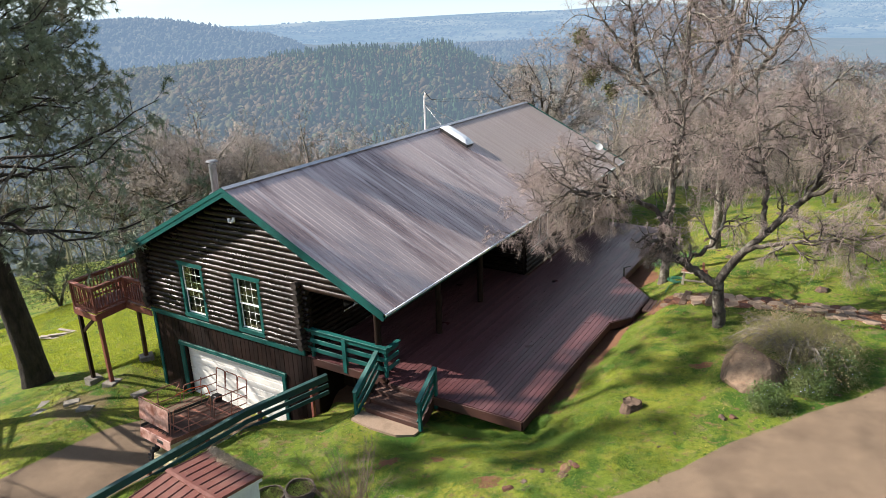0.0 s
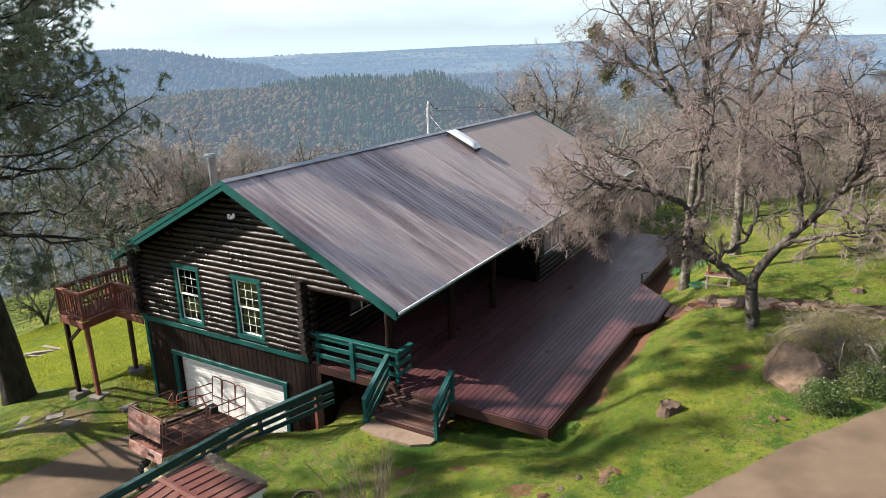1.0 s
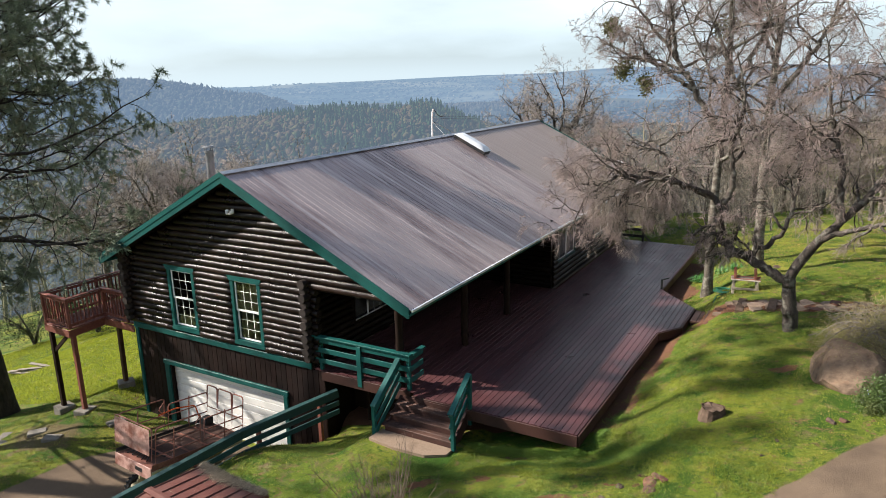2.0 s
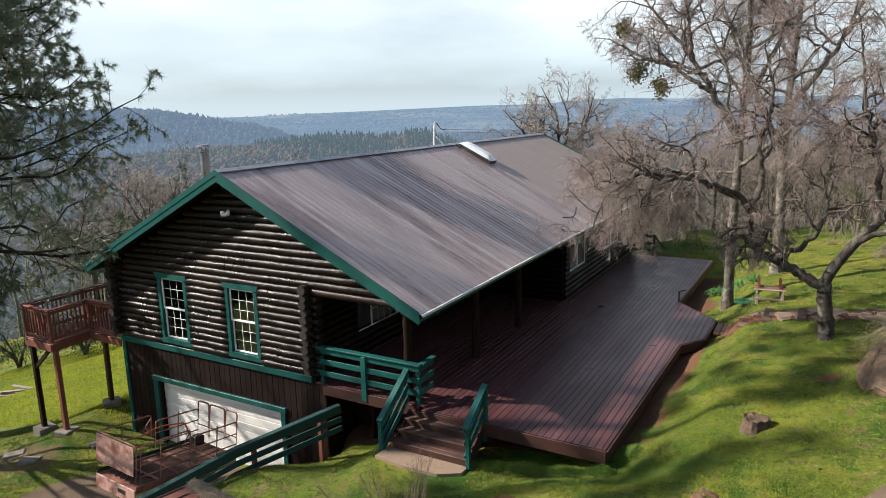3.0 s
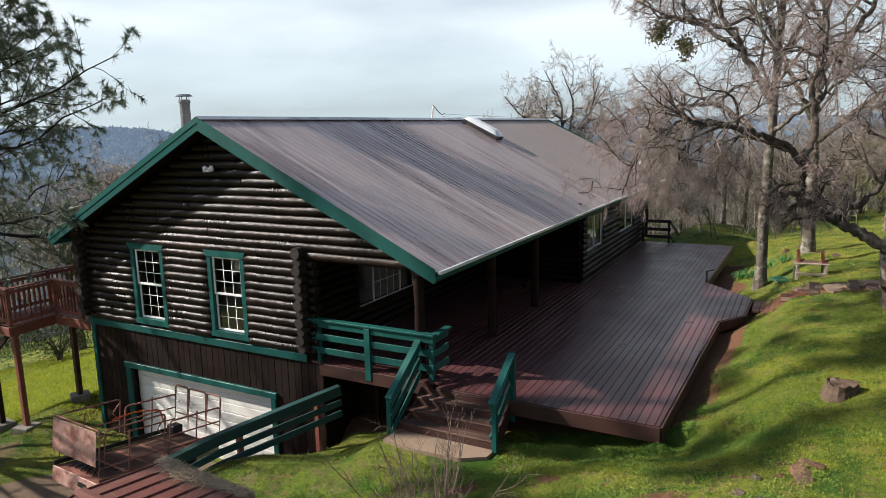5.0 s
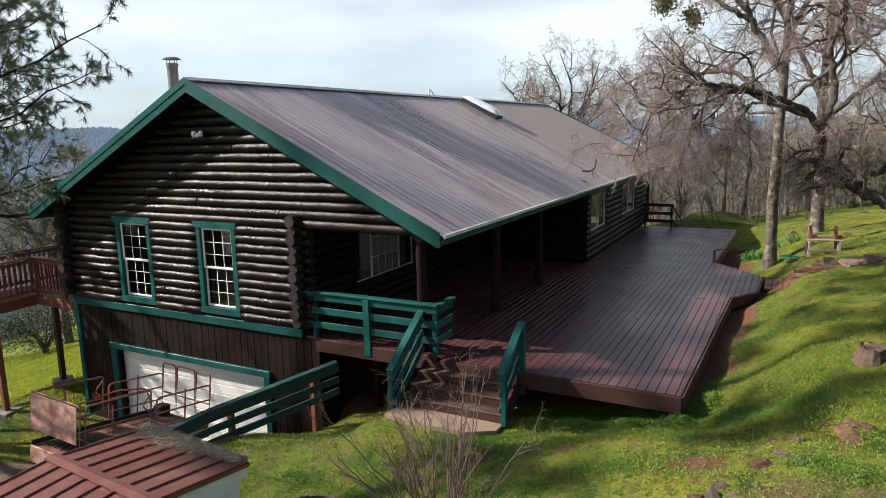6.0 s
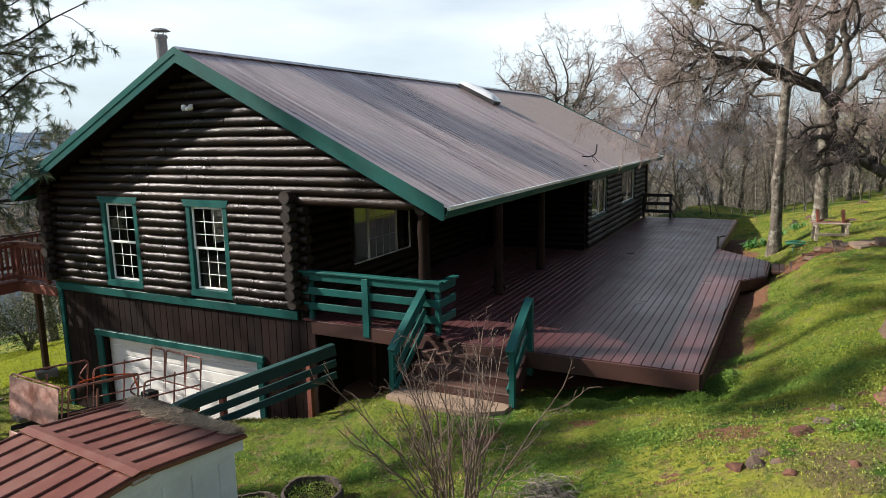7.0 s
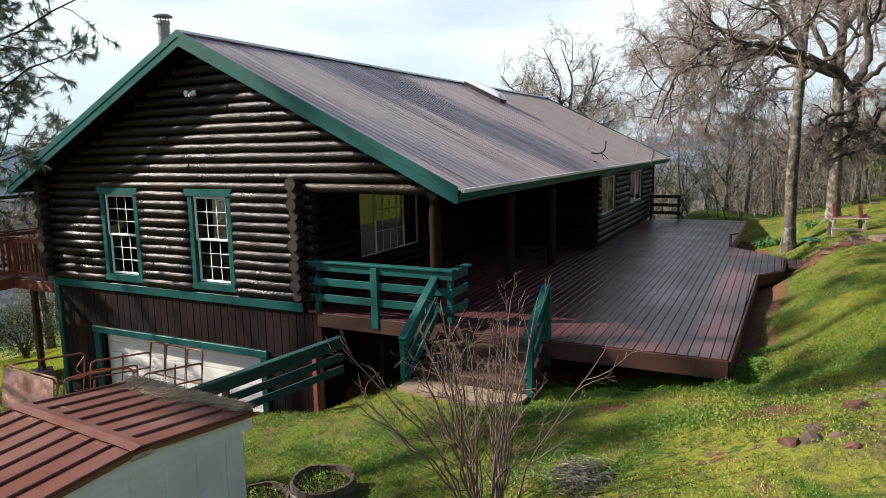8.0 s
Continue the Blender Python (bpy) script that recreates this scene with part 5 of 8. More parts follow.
stair_rail(right_rail, 4.88, Vector((4.90, -0.5, -0.3)), True, (-0.10, 0.87), (-1.0, 0.24), PADZ - 0.02)

# two timber steps from the landing to the path
for k, (cx, cy, cz) in enumerate(((8.52, 8.75, -0.02), (8.92, 8.6, 0.10))):
    st = thing("timber_step", "weathered reddish timber step beside the deck", "step", (cx, cy, cz), "timber steps")
    for j in range(2):
        block("tread", (-0.19 + 0.19 * j, -0.55, -0.07), (-0.01 + 0.19 * j, 0.55, 0.0), M_STEP, st, 0.01)
    block("base", (-0.18, -0.5, -0.25), (0.17, 0.5, -0.072), M_DECK_EDGE, st, 0.01)

# ---- trees ----
def shoots(P, R, n, rng, reach, angle, npts, pull, r0, t0=0.25, wander=0.25, taper=0.25, floor_z=None):
    """n side shoots on each of the polylines P: reach as a part of the parent's length, angle off it in degrees, pull up or down."""
    M, N, _ = P.shape
    L = np.linalg.norm(np.diff(P, axis=1), axis=-1).sum(1)
    t = t0 + (1 - t0) * (np.arange(n)[None] + rng.uniform(0, 1, (M, n))) / n
    f = t * (N - 1)
    i = np.clip(f.astype(int), 0, N - 2)
    w = (f - i)[..., None]
    m = np.arange(M)[:, None]
    at = P[m, i] * (1 - w) + P[m, i + 1] * w
    T = P[m, i + 1] - P[m, i]
    T /= np.linalg.norm(T, axis=-1, keepdims=True) + 1e-9
    rr = R[m, i] * (1 - w[..., 0]) + R[m, i + 1] * w[..., 0]
    side = rng.normal(size=at.shape)
    side -= (side * T).sum(-1, keepdims=True) * T
    side /= np.linalg.norm(side, axis=-1, keepdims=True) + 1e-9
    a = np.radians(rng.normal(angle, 14, t.shape))[..., None]
    d = np.cos(a) * T + np.sin(a) * side
    ln = L[:, None] * reach * (1.15 - 0.55 * t) * rng.uniform(0.6, 1.25, t.shape)
    step = (ln / (npts - 1))[..., None]
    Q = np.empty((M, n, npts, 3))
    Q[:, :, 0] = at
    for k in range(1, npts):
        d = d + rng.normal(0, wander, d.shape) + np.array([0, 0, pull])
        d /= np.linalg.norm(d, axis=-1, keepdims=True)
        Q[:, :, k] = Q[:, :, k - 1] + d * step
    if floor_z is not None:
        Q[..., 2] = np.maximum(Q[..., 2], floor_z)
    start = np.minimum(rr * 0.75, r0)
    S = start[..., None] * np.linspace(1, taper, npts)
    return Q.reshape(-1, npts, 3), S.reshape(-1, npts)


def limbs(lines, n=18):
    """Hand-set limbs: (points, radius at the foot, radius at the tip)."""
    P = np.stack([resample(p, n) for p, _, _ in lines])
    R = np.stack([np.linspace(a, b, n) for _, a, b in lines])
    return P, R


def joined(name, sets, material, parent, label="", smooth=True):
    """Several sets of tubes in one mesh."""
    vs, fs, base = [], [], 0
    for P, R, sides in sets:
        v, f = tubes(P, R, sides)
        vs.append(v), fs.append(f + base)
        base += len(v)
    return raw(name, np.concatenate(vs), np.concatenate(fs), material, parent, label, smooth)


def slivers(P, R):
    """One thin tapering blade for each polyline, from its foot to its tip: the last, finest twigs."""
    a, b, r = P[:, 0], P[:, -1], R[:, :1]
    d = b - a
    side = np.cross(d, np.roll(d, 1, axis=1) + np.array([0.3, -0.2, 0.5]))
    side /= np.linalg.norm(side, axis=1, keepdims=True) + 1e-9
    v = np.stack([a - side * r, a + side * r, b], 1).reshape(-1, 3)
    return v, np.arange(len(v)).reshape(-1, 3)


def leaves(centres, spread, n, size, rng, flat=0.6):
    """n small leaf triangles round each centre."""
    c = np.repeat(np.asarray(centres, float), n, 0)
    p = c + rng.normal(0, 1, c.shape) * np.asarray(spread)
    a, b = rng.normal(size=c.shape), rng.normal(size=c.shape)
    a /= np.linalg.norm(a, axis=1, keepdims=True)
    b -= (a * b).sum(1, keepdims=True) * a
    b /= np.linalg.norm(b, axis=1, keepdims=True)
    s = size * rng.uniform(0.6, 1.4, (len(c), 1))
    v = np.stack([p - b * s * flat, p + b * s * flat, p + a * s * 1.7], 1).reshape(-1, 3)
    return v, np.arange(len(v)).reshape(-1, 3)


def bare_tree(name, lines, label, seed, counts, place=(0, 0, 0), bark=None, twig=None, twig_r=0.008, droop=-0.05, group="", reach=(0.42, 0.48, 0.62, 0.75), floor_z=None, mistletoe=(), far=False, bare_trunk=False):
    """A leafless oak: trunk and limbs as one part, the branches, and the fine twigs as another."""
    rng = np.random.RandomState(seed)
    tree = thing(name, label, "tree", place, group)
    P0, R0 = limbs(lines, 10 if far else 34)
    R0[1:] *= 0.8
    knots = rng.normal(size=R0.shape)
    knots[:, 1:-1] = (knots[:, :-2] + knots[:, 1:-1] + knots[:, 2:]) / 3
    R0 *= 1 + 0.05 * knots
    R0[0, 0] *= 1.3
    R0[0, 1] *= 1.1
    bend = rng.normal(0, 1, P0.shape) * np.minimum(R0, 0.05)[..., None] * 0.5
    bend[:, 0] = 0
    bend[0] *= 0.3
    P0 = P0 + bend
    first = 1 if bare_trunk else 0
    P1, R1 = shoots(P0[first:], R0[first:], counts[0], rng, reach[0], 55, 4 if far else 9, 0.05, 0.055, 0.30, 0.34)
    P2, R2 = shoots(P1, R1, counts[1], rng, reach[1], 48, 3 if far else 6, 0.02 + droop * 0.4, 0.022, 0.2, 0.38)
    P3, R3 = shoots(P2, R2, counts[2], rng, reach[2], 45, 3 if far else 4, droop, 0.010, 0.15, 0.42, floor_z=floor_z)
    if floor_z is not None:
        ok = P3[..., 2].min(1) > floor_z + 0.02
        P3, R3 = P3[ok], R3[ok]
    for k in range(len(P0)):
        joined("limb" if k else "trunk", [(P0[k:k + 1], R0[k:k + 1], 7 if far else 12)], bark or M_BARK, tree)
    tagged(joined("branching", [(P1, R1, 3 if far else 5), (P2, R2, 3)], bark or M_BARK, tree), kind="stuff")
    P4, R4 = shoots(P3, R3, counts[3], rng, reach[3], 42, 2, droop * 1.2, twig_r, 0.12, 0.4)
    if floor_z is not None:
        ok = P4[..., 2].min(1) > floor_z
        P4, R4 = P4[ok], R4[ok]
    if far:
        P4, R4 = np.concatenate([P3[:, [0, -1]], P4]), np.concatenate([R3[:, [0, -1]], R4])
    else:
        tagged(joined("twig_crown", [(P3, np.maximum(R3, twig_r), 3)], twig or M_TWIG, tree), kind="stuff")
    v, f = slivers(P4, np.full_like(R4, twig_r * (0.95 if far else 0.58)))
    tagged(raw("twig_spray", v, f, twig or M_TWIG, tree), kind="stuff")
    for k, (c, r) in enumerate(mistletoe):
        v, f = leaves(np.asarray(c) + rng.normal(0, r * 0.3, (26, 3)), r * 0.28, 26, 0.05, rng)
        tagged(raw("mistletoe", v, f, M_MISTLE, tree, "olive-green mistletoe clump"), kind="stuff")
    return tree


OAK = (11.05, 6.05, float(height(11.05, 6.05)) - 0.1)


def off(o, pts):
    return [(p[0] - o[0], p[1] - o[1], p[2] - o[2]) for p in pts]


fork = (11.02, 6.0, 2.15)
elbow = (9.33, 6.0, 4.08)
bare_tree("spreading_oak", [
    (off(OAK, [(11.18, 6.0, OAK[2]), (11.14, 6.0, 1.3), (11.05, 6.0, 1.9), (11.0, 6.02, 2.4)]), 0.20, 0.15),
    (off(OAK, [fork, (10.5, 6.0, 2.48), (9.95, 6.0, 2.77), (9.5, 6.0, 2.95), (9.30, 6.0, 3.25), (9.27, 6.0, 3.65), elbow]), 0.165, 0.125),
    (off(OAK, [(9.31, 6.0, 3.95), (9.0, 6.02, 4.35), (8.47, 6.0, 4.50), (7.9, 6.0, 4.82), (6.92, 6.0, 5.0), (5.63, 5.9, 5.35), (4.9, 5.8, 4.9)]), 0.105, 0.012),
    (off(OAK, [(9.31, 6.0, 3.95), (9.5, 6.0, 4.6), (9.35, 6.2, 5.6), (9.6, 6.3, 6.8), (9.3, 6.4, 8.0)]), 0.11, 0.02),
    (off(OAK, [(8.47, 6.0, 4.5), (7.5, 7.0, 5.3), (6.3, 7.8, 5.4), (5.3, 8.3, 4.6), (4.9, 8.5, 3.6)]), 0.09, 0.015),
    (off(OAK, [(9.0, 6.0, 4.35), (8.0, 5.2, 4.8), (6.9, 4.6, 5.0), (6.1, 4.2, 4.4), (5.8, 4.0, 3.4)]), 0.09, 0.015),
    (off(OAK, [(7.2, 6.0, 4.95), (6.4, 6.5, 4.9), (5.9, 6.8, 4.0), (5.8, 6.9, 3.0)]), 0.055, 0.012),
    (off(OAK, [(7.9, 6.0, 4.82), (7.3, 5.4, 5.0), (6.8, 5.1, 4.2), (6.6, 5.0, 3.2)]), 0.05, 0.012),
    (off(OAK, [(8.47, 6.0, 4.5), (7.9, 6.6, 4.6), (7.4, 7.0, 3.9), (7.2, 7.2, 3.0)]), 0.05, 0.012),
    (off(OAK, [(11.0, 6.02, 2.25), (11.25, 6.05, 2.8), (11.55, 6.1, 3.3), (12.3, 6.5, 4.1), (13.3, 7.0, 5.4), (14.4, 7.4, 6.6), (15.6, 7.8, 7.4)]), 0.165, 0.02),
    (off(OAK, [(12.0, 6.3, 3.8), (11.9, 6.6, 5.2), (11.5, 6.7, 6.6), (11.3, 6.7, 8.2)]), 0.11, 0.02),
    (off(OAK, [(12.8, 6.8, 4.8), (13.8, 6.0, 5.6), (15.0, 5.4, 6.2), (16.2, 5.0, 5.8)]), 0.10, 0.02),
    (off(OAK, [(9.94, 6.0, 2.77), (10.4, 6.05, 3.08), (10.82, 6.1, 3.57), (11.0, 6.6, 4.6), (10.8, 7.4, 6.0)]), 0.09, 0.02),
    (off(OAK, [(11.6, 6.1, 3.35), (12.6, 5.6, 3.9), (13.8, 5.2, 4.3), (14.8, 5.1, 3.9)]), 0.09, 0.015),
    (off(OAK, [(13.3, 7.0, 5.4), (13.0, 7.6, 6.6), (12.6, 8.0, 8.0)]), 0.08, 0.015),
], "wide-spreading bare oak with dark crooked limbs over the deck", 3, (13, 9, 8, 8), OAK, M_BARK_DARK, M_TWIG, 0.0036, -0.23, reach=(0.40, 0.48, 0.74, 0.75), floor_z=0.75, bare_trunk=True)

TA = (8.36, 11.35, float(height(8.36, 11.35)) - 0.1)
bare_tree("oak_tree", [
    (off(TA, [(8.36, 11.35, TA[2]), (8.34, 11.3, 2.5), (8.42, 11.3, 5.5), (8.5, 11.2, 8.5), (8.4, 11.2, 11.0), (8.5, 11.0, 13.6)]), 0.175, 0.035),
    (off(TA, [(8.42, 11.3, 5.4), (7.9, 11.1, 6.3), (7.4, 11.0, 7.2), (6.6, 11.0, 8.4), (5.6, 10.9, 9.6), (4.8, 10.9, 10.6)]), 0.15, 0.02),
    (off(TA, [(7.55, 11.0, 6.95), (6.3, 11.0, 7.8), (5.2, 11.0, 8.2), (4.2, 10.9, 8.8)]), 0.10, 0.02),
    (off(TA, [(6.9, 11.0, 7.95), (6.7, 10.8, 9.4), (6.3, 10.6, 11.2)]), 0.09, 0.02),
    (off(TA, [(8.5, 11.3, 6.6), (9.4, 11.6, 8.6), (9.8, 11.8, 10.6), (10.3, 12.2, 12.4)]), 0.12, 0.02),
    (off(TA, [(8.45, 11.3, 4.6), (9.6, 10.6, 5.6), (10.6, 10.2, 6.4), (11.6, 9.8, 7.4)]), 0.09, 0.02),
], "tall bare oak with pale lichened trunk and leaning mistletoe limb", 11, (13, 9, 8, 7), TA, M_BARK, M_TWIG, 0.0046, -0.03, mistletoe=[((-3.2, -0.3, 7.9), 0.45), ((-3.7, -0.3, 9.3), 0.4), ((-2.4, -0.3, 7.4), 0.35)])

TC = (9.60, 14.6, float(height(9.60, 14.6)) - 0.1)
bare_tree("oak_tree", [
    (off(TC, [(9.60, 14.6, TC[2]), (9.6, 14.6, 2.6), (9.5, 14.6, 5.0), (9.6, 14.7, 8.0), (9.8, 14.7, 11.0), (9.7, 14.8, 13.2)]), 0.205, 0.035),
    (off(TC, [(9.52, 14.6, 4.9), (8.8, 14.4, 6.3), (8.0, 14.2, 8.0), (7.4, 14.0, 9.7), (7.0, 13.8, 11.2)]), 0.12, 0.02),
    (off(TC, [(9.6, 14.7, 6.4), (10.8, 14.7, 8.2), (11.7, 14.9, 10.2), (12.5, 14.9, 12.0)]), 0.14, 0.02),
    (off(TC, [(9.6, 14.6, 4.2), (10.9, 14.1, 5.4), (12.3, 13.7, 6.6), (13.5, 13.5, 8.0)]), 0.12, 0.02),
    (off(TC, [(9.7, 14.7, 7.6), (8.9, 15.1, 9.4), (8.7, 15.3, 11.6)]), 0.10, 0.02),
], "tall bare oak with grey trunk and mistletoe", 12, (13, 9, 8, 7), TC, M_BARK, M_TWIG, 0.0050, -0.02, mistletoe=[((-1.6, -0.4, 8.6), 0.5), ((0.4, 0.1, 10.6), 0.5), ((2.4, 0.2, 10.4), 0.45)])

TE = (-2.3, 24.6, float(height(-2.3, 24.6)) - 0.3)
er = np.random.RandomState(5)
e_lines = [([(0, 0, 0), (0.1, 0, 2.0), (-0.2, 0.2, 4), (0.0, 0.1, 5.6)], 0.27, 0.13)]
for k in range(17):
    a, e = k * 2.4 + er.uniform(-0.3, 0.3), radians(er.uniform(6, 62))
    d = np.array([math.cos(a) * math.cos(e), math.sin(a) * math.cos(e), math.sin(e) * 1.12])
    s = er.uniform(3.5, 4.3)
    b = 4.6 + 0.9 * math.sin(e)
    side = np.array([-math.sin(a), math.cos(a), 0]) * er.uniform(-0.7, 0.7)
    foot = np.array([0, 0, b])
    e_lines.append(([tuple(foot), tuple(foot + d * s * 0.3 + side * 0.5), tuple(foot + d * s * 0.65 + side + np.array([0, 0, 0.5])), tuple(foot + d * s + np.array([0, 0, 0.8]))], 0.12, 0.018))
bare_tree("round_oak", e_lines, "round-crowned bare oak behind the far gable", 15, (9, 7, 6, 5), TE, M_BARK_DARK, M_TWIG_GREY, 0.0062, 0.0)

# broad oaks below the house, beyond the balcony
slope_oak = None
for x, y, top, turn in ((-27.0, 16.5, 2.9, 0), (-24.0, 19.5, 1.9, 70), (-31.5, 15.0, 1.6, 140), (-21.0, 23.5, 0.9, 200), (-29.5, 21.0, 2.2, 290), (-17.5, 26.0, 0.4, 30)):
    g = float(height(x, y)) - 0.3
    if slope_oak is None:
        slope_oak = bare_tree("slope_oak", e_lines, "broad bare oak with dense pale twigs on the slope", 25, (8, 6, 6, 5), (x, y, g), M_BARK, M_TWIG_GREY, 0.012, -0.02, "oaks on the slope", far=True)
        slope_oak.scale = ((top - g) / 9.6,) * 3
    else:
        o = copy_thing(slope_oak, pose(x, y, g, 0, 0, turn))
        o.matrix_basis = pose(x, y, g, 0, 0, turn) @ Matrix.Scale((top - g) / 9.6, 4)


# woods: a few bare trees, copied about
rng = np.random.RandomState(21)
kinds = []
for k in range(5):
    hgt = 9.0 + 1.2 * k
    lines = [([(0, 0, -0.4), (0.1, 0.05, hgt * 0.2), (rng.normal(0, 0.3), rng.normal(0, 0.3), hgt * 0.5), (rng.normal(0, 0.6), rng.normal(0, 0.6), hgt * 0.92)], 0.17 + 0.015 * k, 0.03)]
    for j in range(5):
        a = rng.uniform(0, 6.28)
        b = hgt * rng.uniform(0.18, 0.45)
        r = hgt * rng.uniform(0.25, 0.42)
        lines.append(([(0.05, 0, b), (r * 0.35 * math.cos(a), r * 0.35 * math.sin(a), b + hgt * 0.14), (r * 0.75 * math.cos(a + 0.3), r * 0.75 * math.sin(a + 0.3), b + hgt * 0.27), (r * math.cos(a + 0.2), r * math.sin(a + 0.2), b + hgt * rng.uniform(0.32, 0.46))], 0.09, 0.02))
    kinds.append((lines, hgt))
LABELS = ["bare grey-brown oak in the woods behind the house", "bare wide-crowned oak in the woods", "bare tall oak with upright limbs in the woods"]
spots = [(-1.5, 31, 0, 0.8), (3.2, 29.5, 1, 0.85), (6.5, 30, 2, 0.9), (8.6, 27.5, 0, 0.95), (11.5, 29, 3, 1.0), (13.6, 24.5, 1, 1.0), (12.2, 19.5, 4, 0.95), (15.5, 20, 2, 0.95), (18.2, 26, 3, 1.0), (15.6, 34, 0, 1.0), (20, 15, 1, 0.9), (22.5, 21, 4, 1.0), (19.5, 9.5, 0, 0.9),
         (-13, 25, 1, 0.95), (-17, 20, 0, 1.0), (-21, 26, 0, 1.25), (-26, 19, 2, 1.05), (-30, 27, 4, 1.0), (-20, 36, 1, 1.3), (-12, 39, 2, 1.15), (-28, 38, 3, 1.15), (-37, 33, 0, 1.35), (-16, 31, 2, 0.85), (-24, 31, 1, 1.25), (-33, 19, 3, 1.0), (-9, 33, 1, 0.85), (-36, 25, 1, 1.2), (-3, 46, 1, 1.05), (-17, 50, 4, 1.0), (5, 44, 3, 1.0), (-10, 62, 2, 1.1), (-26, 64, 3, 1.1), (24, 33, 2, 1.0), (9.5, 31.5, 1, 0.8), (14.2, 28.0, 0, 0.85), (17.0, 23.0, 1, 0.8), (1.0, 34, 2, 0.9), (20.5, 29.5, 1, 0.95), (12.0, 36, 3, 1.0)]
wood_r = np.random.RandomState(77)
spots += [(x, 27 + 0.25 * abs(x - 12) + 20 * wood_r.uniform() ** 1.3, int(wood_r.randint(5)), wood_r.uniform(0.72, 1.0)) for x in np.linspace(4.5, 36, 30)]
spots += [(x, 24 + 24 * wood_r.uniform(), int(wood_r.randint(5)), wood_r.uniform(0.8, 1.05)) for x in np.linspace(-40, -14, 18)]
protos = {}
for k, (x, y, kind, size) in enumerate(spots):
    g = float(height(x, y))
    size *= 0.66 if -3 < x < 4 and 21 < y < 40 else 1.0 if x > 4 else 0.55 if y > 41 else 0.72 if y > 35 else 1.0
    lines, hgt = kinds[kind]
    if x < -3 and y > 22:
        size = min(size, (0.6 + 1.8 * ((k * 37) % 10) / 10 - g) / hgt)
    elif y > 18:
        size = min(size, (5.2 + 1.8 * ((k * 37) % 10) / 10 - g) / hgt)
    if kind not in protos:
        protos[kind] = bare_tree("bare_tree", lines, LABELS[kind % 3], 40 + kind, (8, 5, 5, 4), (x, y, g), M_BARK, M_TWIG_GREY if kind % 2 else M_TWIG, 0.0105, -0.03, "trees of the woods", reach=(0.45, 0.5, 0.55, 0.6), far=True)
        protos[kind].scale = (size,) * 3
    else:
        o = copy_thing(protos[kind], pose(x, y, g, 0, 0, 67 * k))
        o.matrix_basis = pose(x, y, g, 0, 0, 67 * k) @ Matrix.Scale(size, 4)

# unseen oaks, placed so their branches shade the wall, door and drive
for k, (x, y, kind, size) in enumerate([(-12.8, -4.7, 2, 1.35), (-16.6, -6.6, 4, 1.4), (-21, -11, 3, 1.1), (-12.5, -13.0, 1, 1.1)]):
    o = bare_tree("bare_tree", kinds[kind][0], "unseen thin leafless oak, added beyond the drive for shade", 90 + k, (7, 5, 3, 2), (x, y, float(height(x, y))), M_BARK, M_TWIG, 0.006, -0.03, "oaks beyond the drive", far=True)
    o.scale = (size,) * 3


def leafy_tree(name, place, hgt, wide, material, label, seed, n=46, group=""):
    """A round evergreen tree or big bush: forked stems, and clumps of small leaves with gaps between."""
    r = np.random.RandomState(seed)
    tree = thing(name, label, "tree", place, group)
    lines = []
    for k in range(5):
        a = r.uniform(0, 6.28)
        lines.append(([(0, 0, -0.2), (0.2 * math.cos(a), 0.2 * math.sin(a), hgt * 0.3), (wide * 0.5 * math.cos(a), wide * 0.5 * math.sin(a), hgt * r.uniform(0.6, 0.9))], 0.10, 0.02))
    P, R = limbs(lines, 8)
    P1, R1 = shoots(P, R, 7, r, 0.4, 50, 5, 0.05, 0.04)
    tagged(joined("understem", [(P, R, 7), (P1, R1, 4)], M_BARK_DARK, tree), kind="stuff")
    d = r.normal(size=(n, 3))
    d /= np.linalg.norm(d, axis=1, keepdims=True)
    c = d * np.array([wide, wide, hgt * 0.42]) * r.uniform(0.45, 1.0, (n, 1)) + np.array([0, 0, hgt * 0.58])
    v, f = leaves(c, (wide * 0.16, wide * 0.16, hgt * 0.075), 150, 0.048 * max(1, hgt / 5), r)
    raw("crown", v, f, material, tree)
    return tree


for k, (x, y, h, w, mat) in enumerate([(-14.5, 22, 5.6, 2.4, M_LEAF_Y), (-19, 29, 6.5, 3.0, M_LEAF_O), (-9, 31, 5.5, 2.6, M_LEAF_Y), (-30, 22, 6, 3, M_LEAF_O), (-24, 33, 6, 3, M_LEAF_O), (-24, 13, 3.2, 2.6, M_LEAF_O), (-29, 12, 3.0, 2.6, M_LEAF_O), (-33, 10, 3.5, 3, M_LEAF_O),
                                         (17.5, 14.5, 4.2, 2.3, M_LEAF_O), (13.0, 31, 4.5, 2.6, M_LEAF_Y), (20, 19, 4, 2.4, M_LEAF_O)]):
    lab = "leafy bush-like tree in fresh yellow-green" if mat is M_LEAF_Y else "dark evergreen oak bush among the bare trees"
    leafy_tree("evergreen_tree", (x, y, float(height(x, y)) - 0.1), h, w, mat, lab, 60 + k, group="evergreens in the woods")


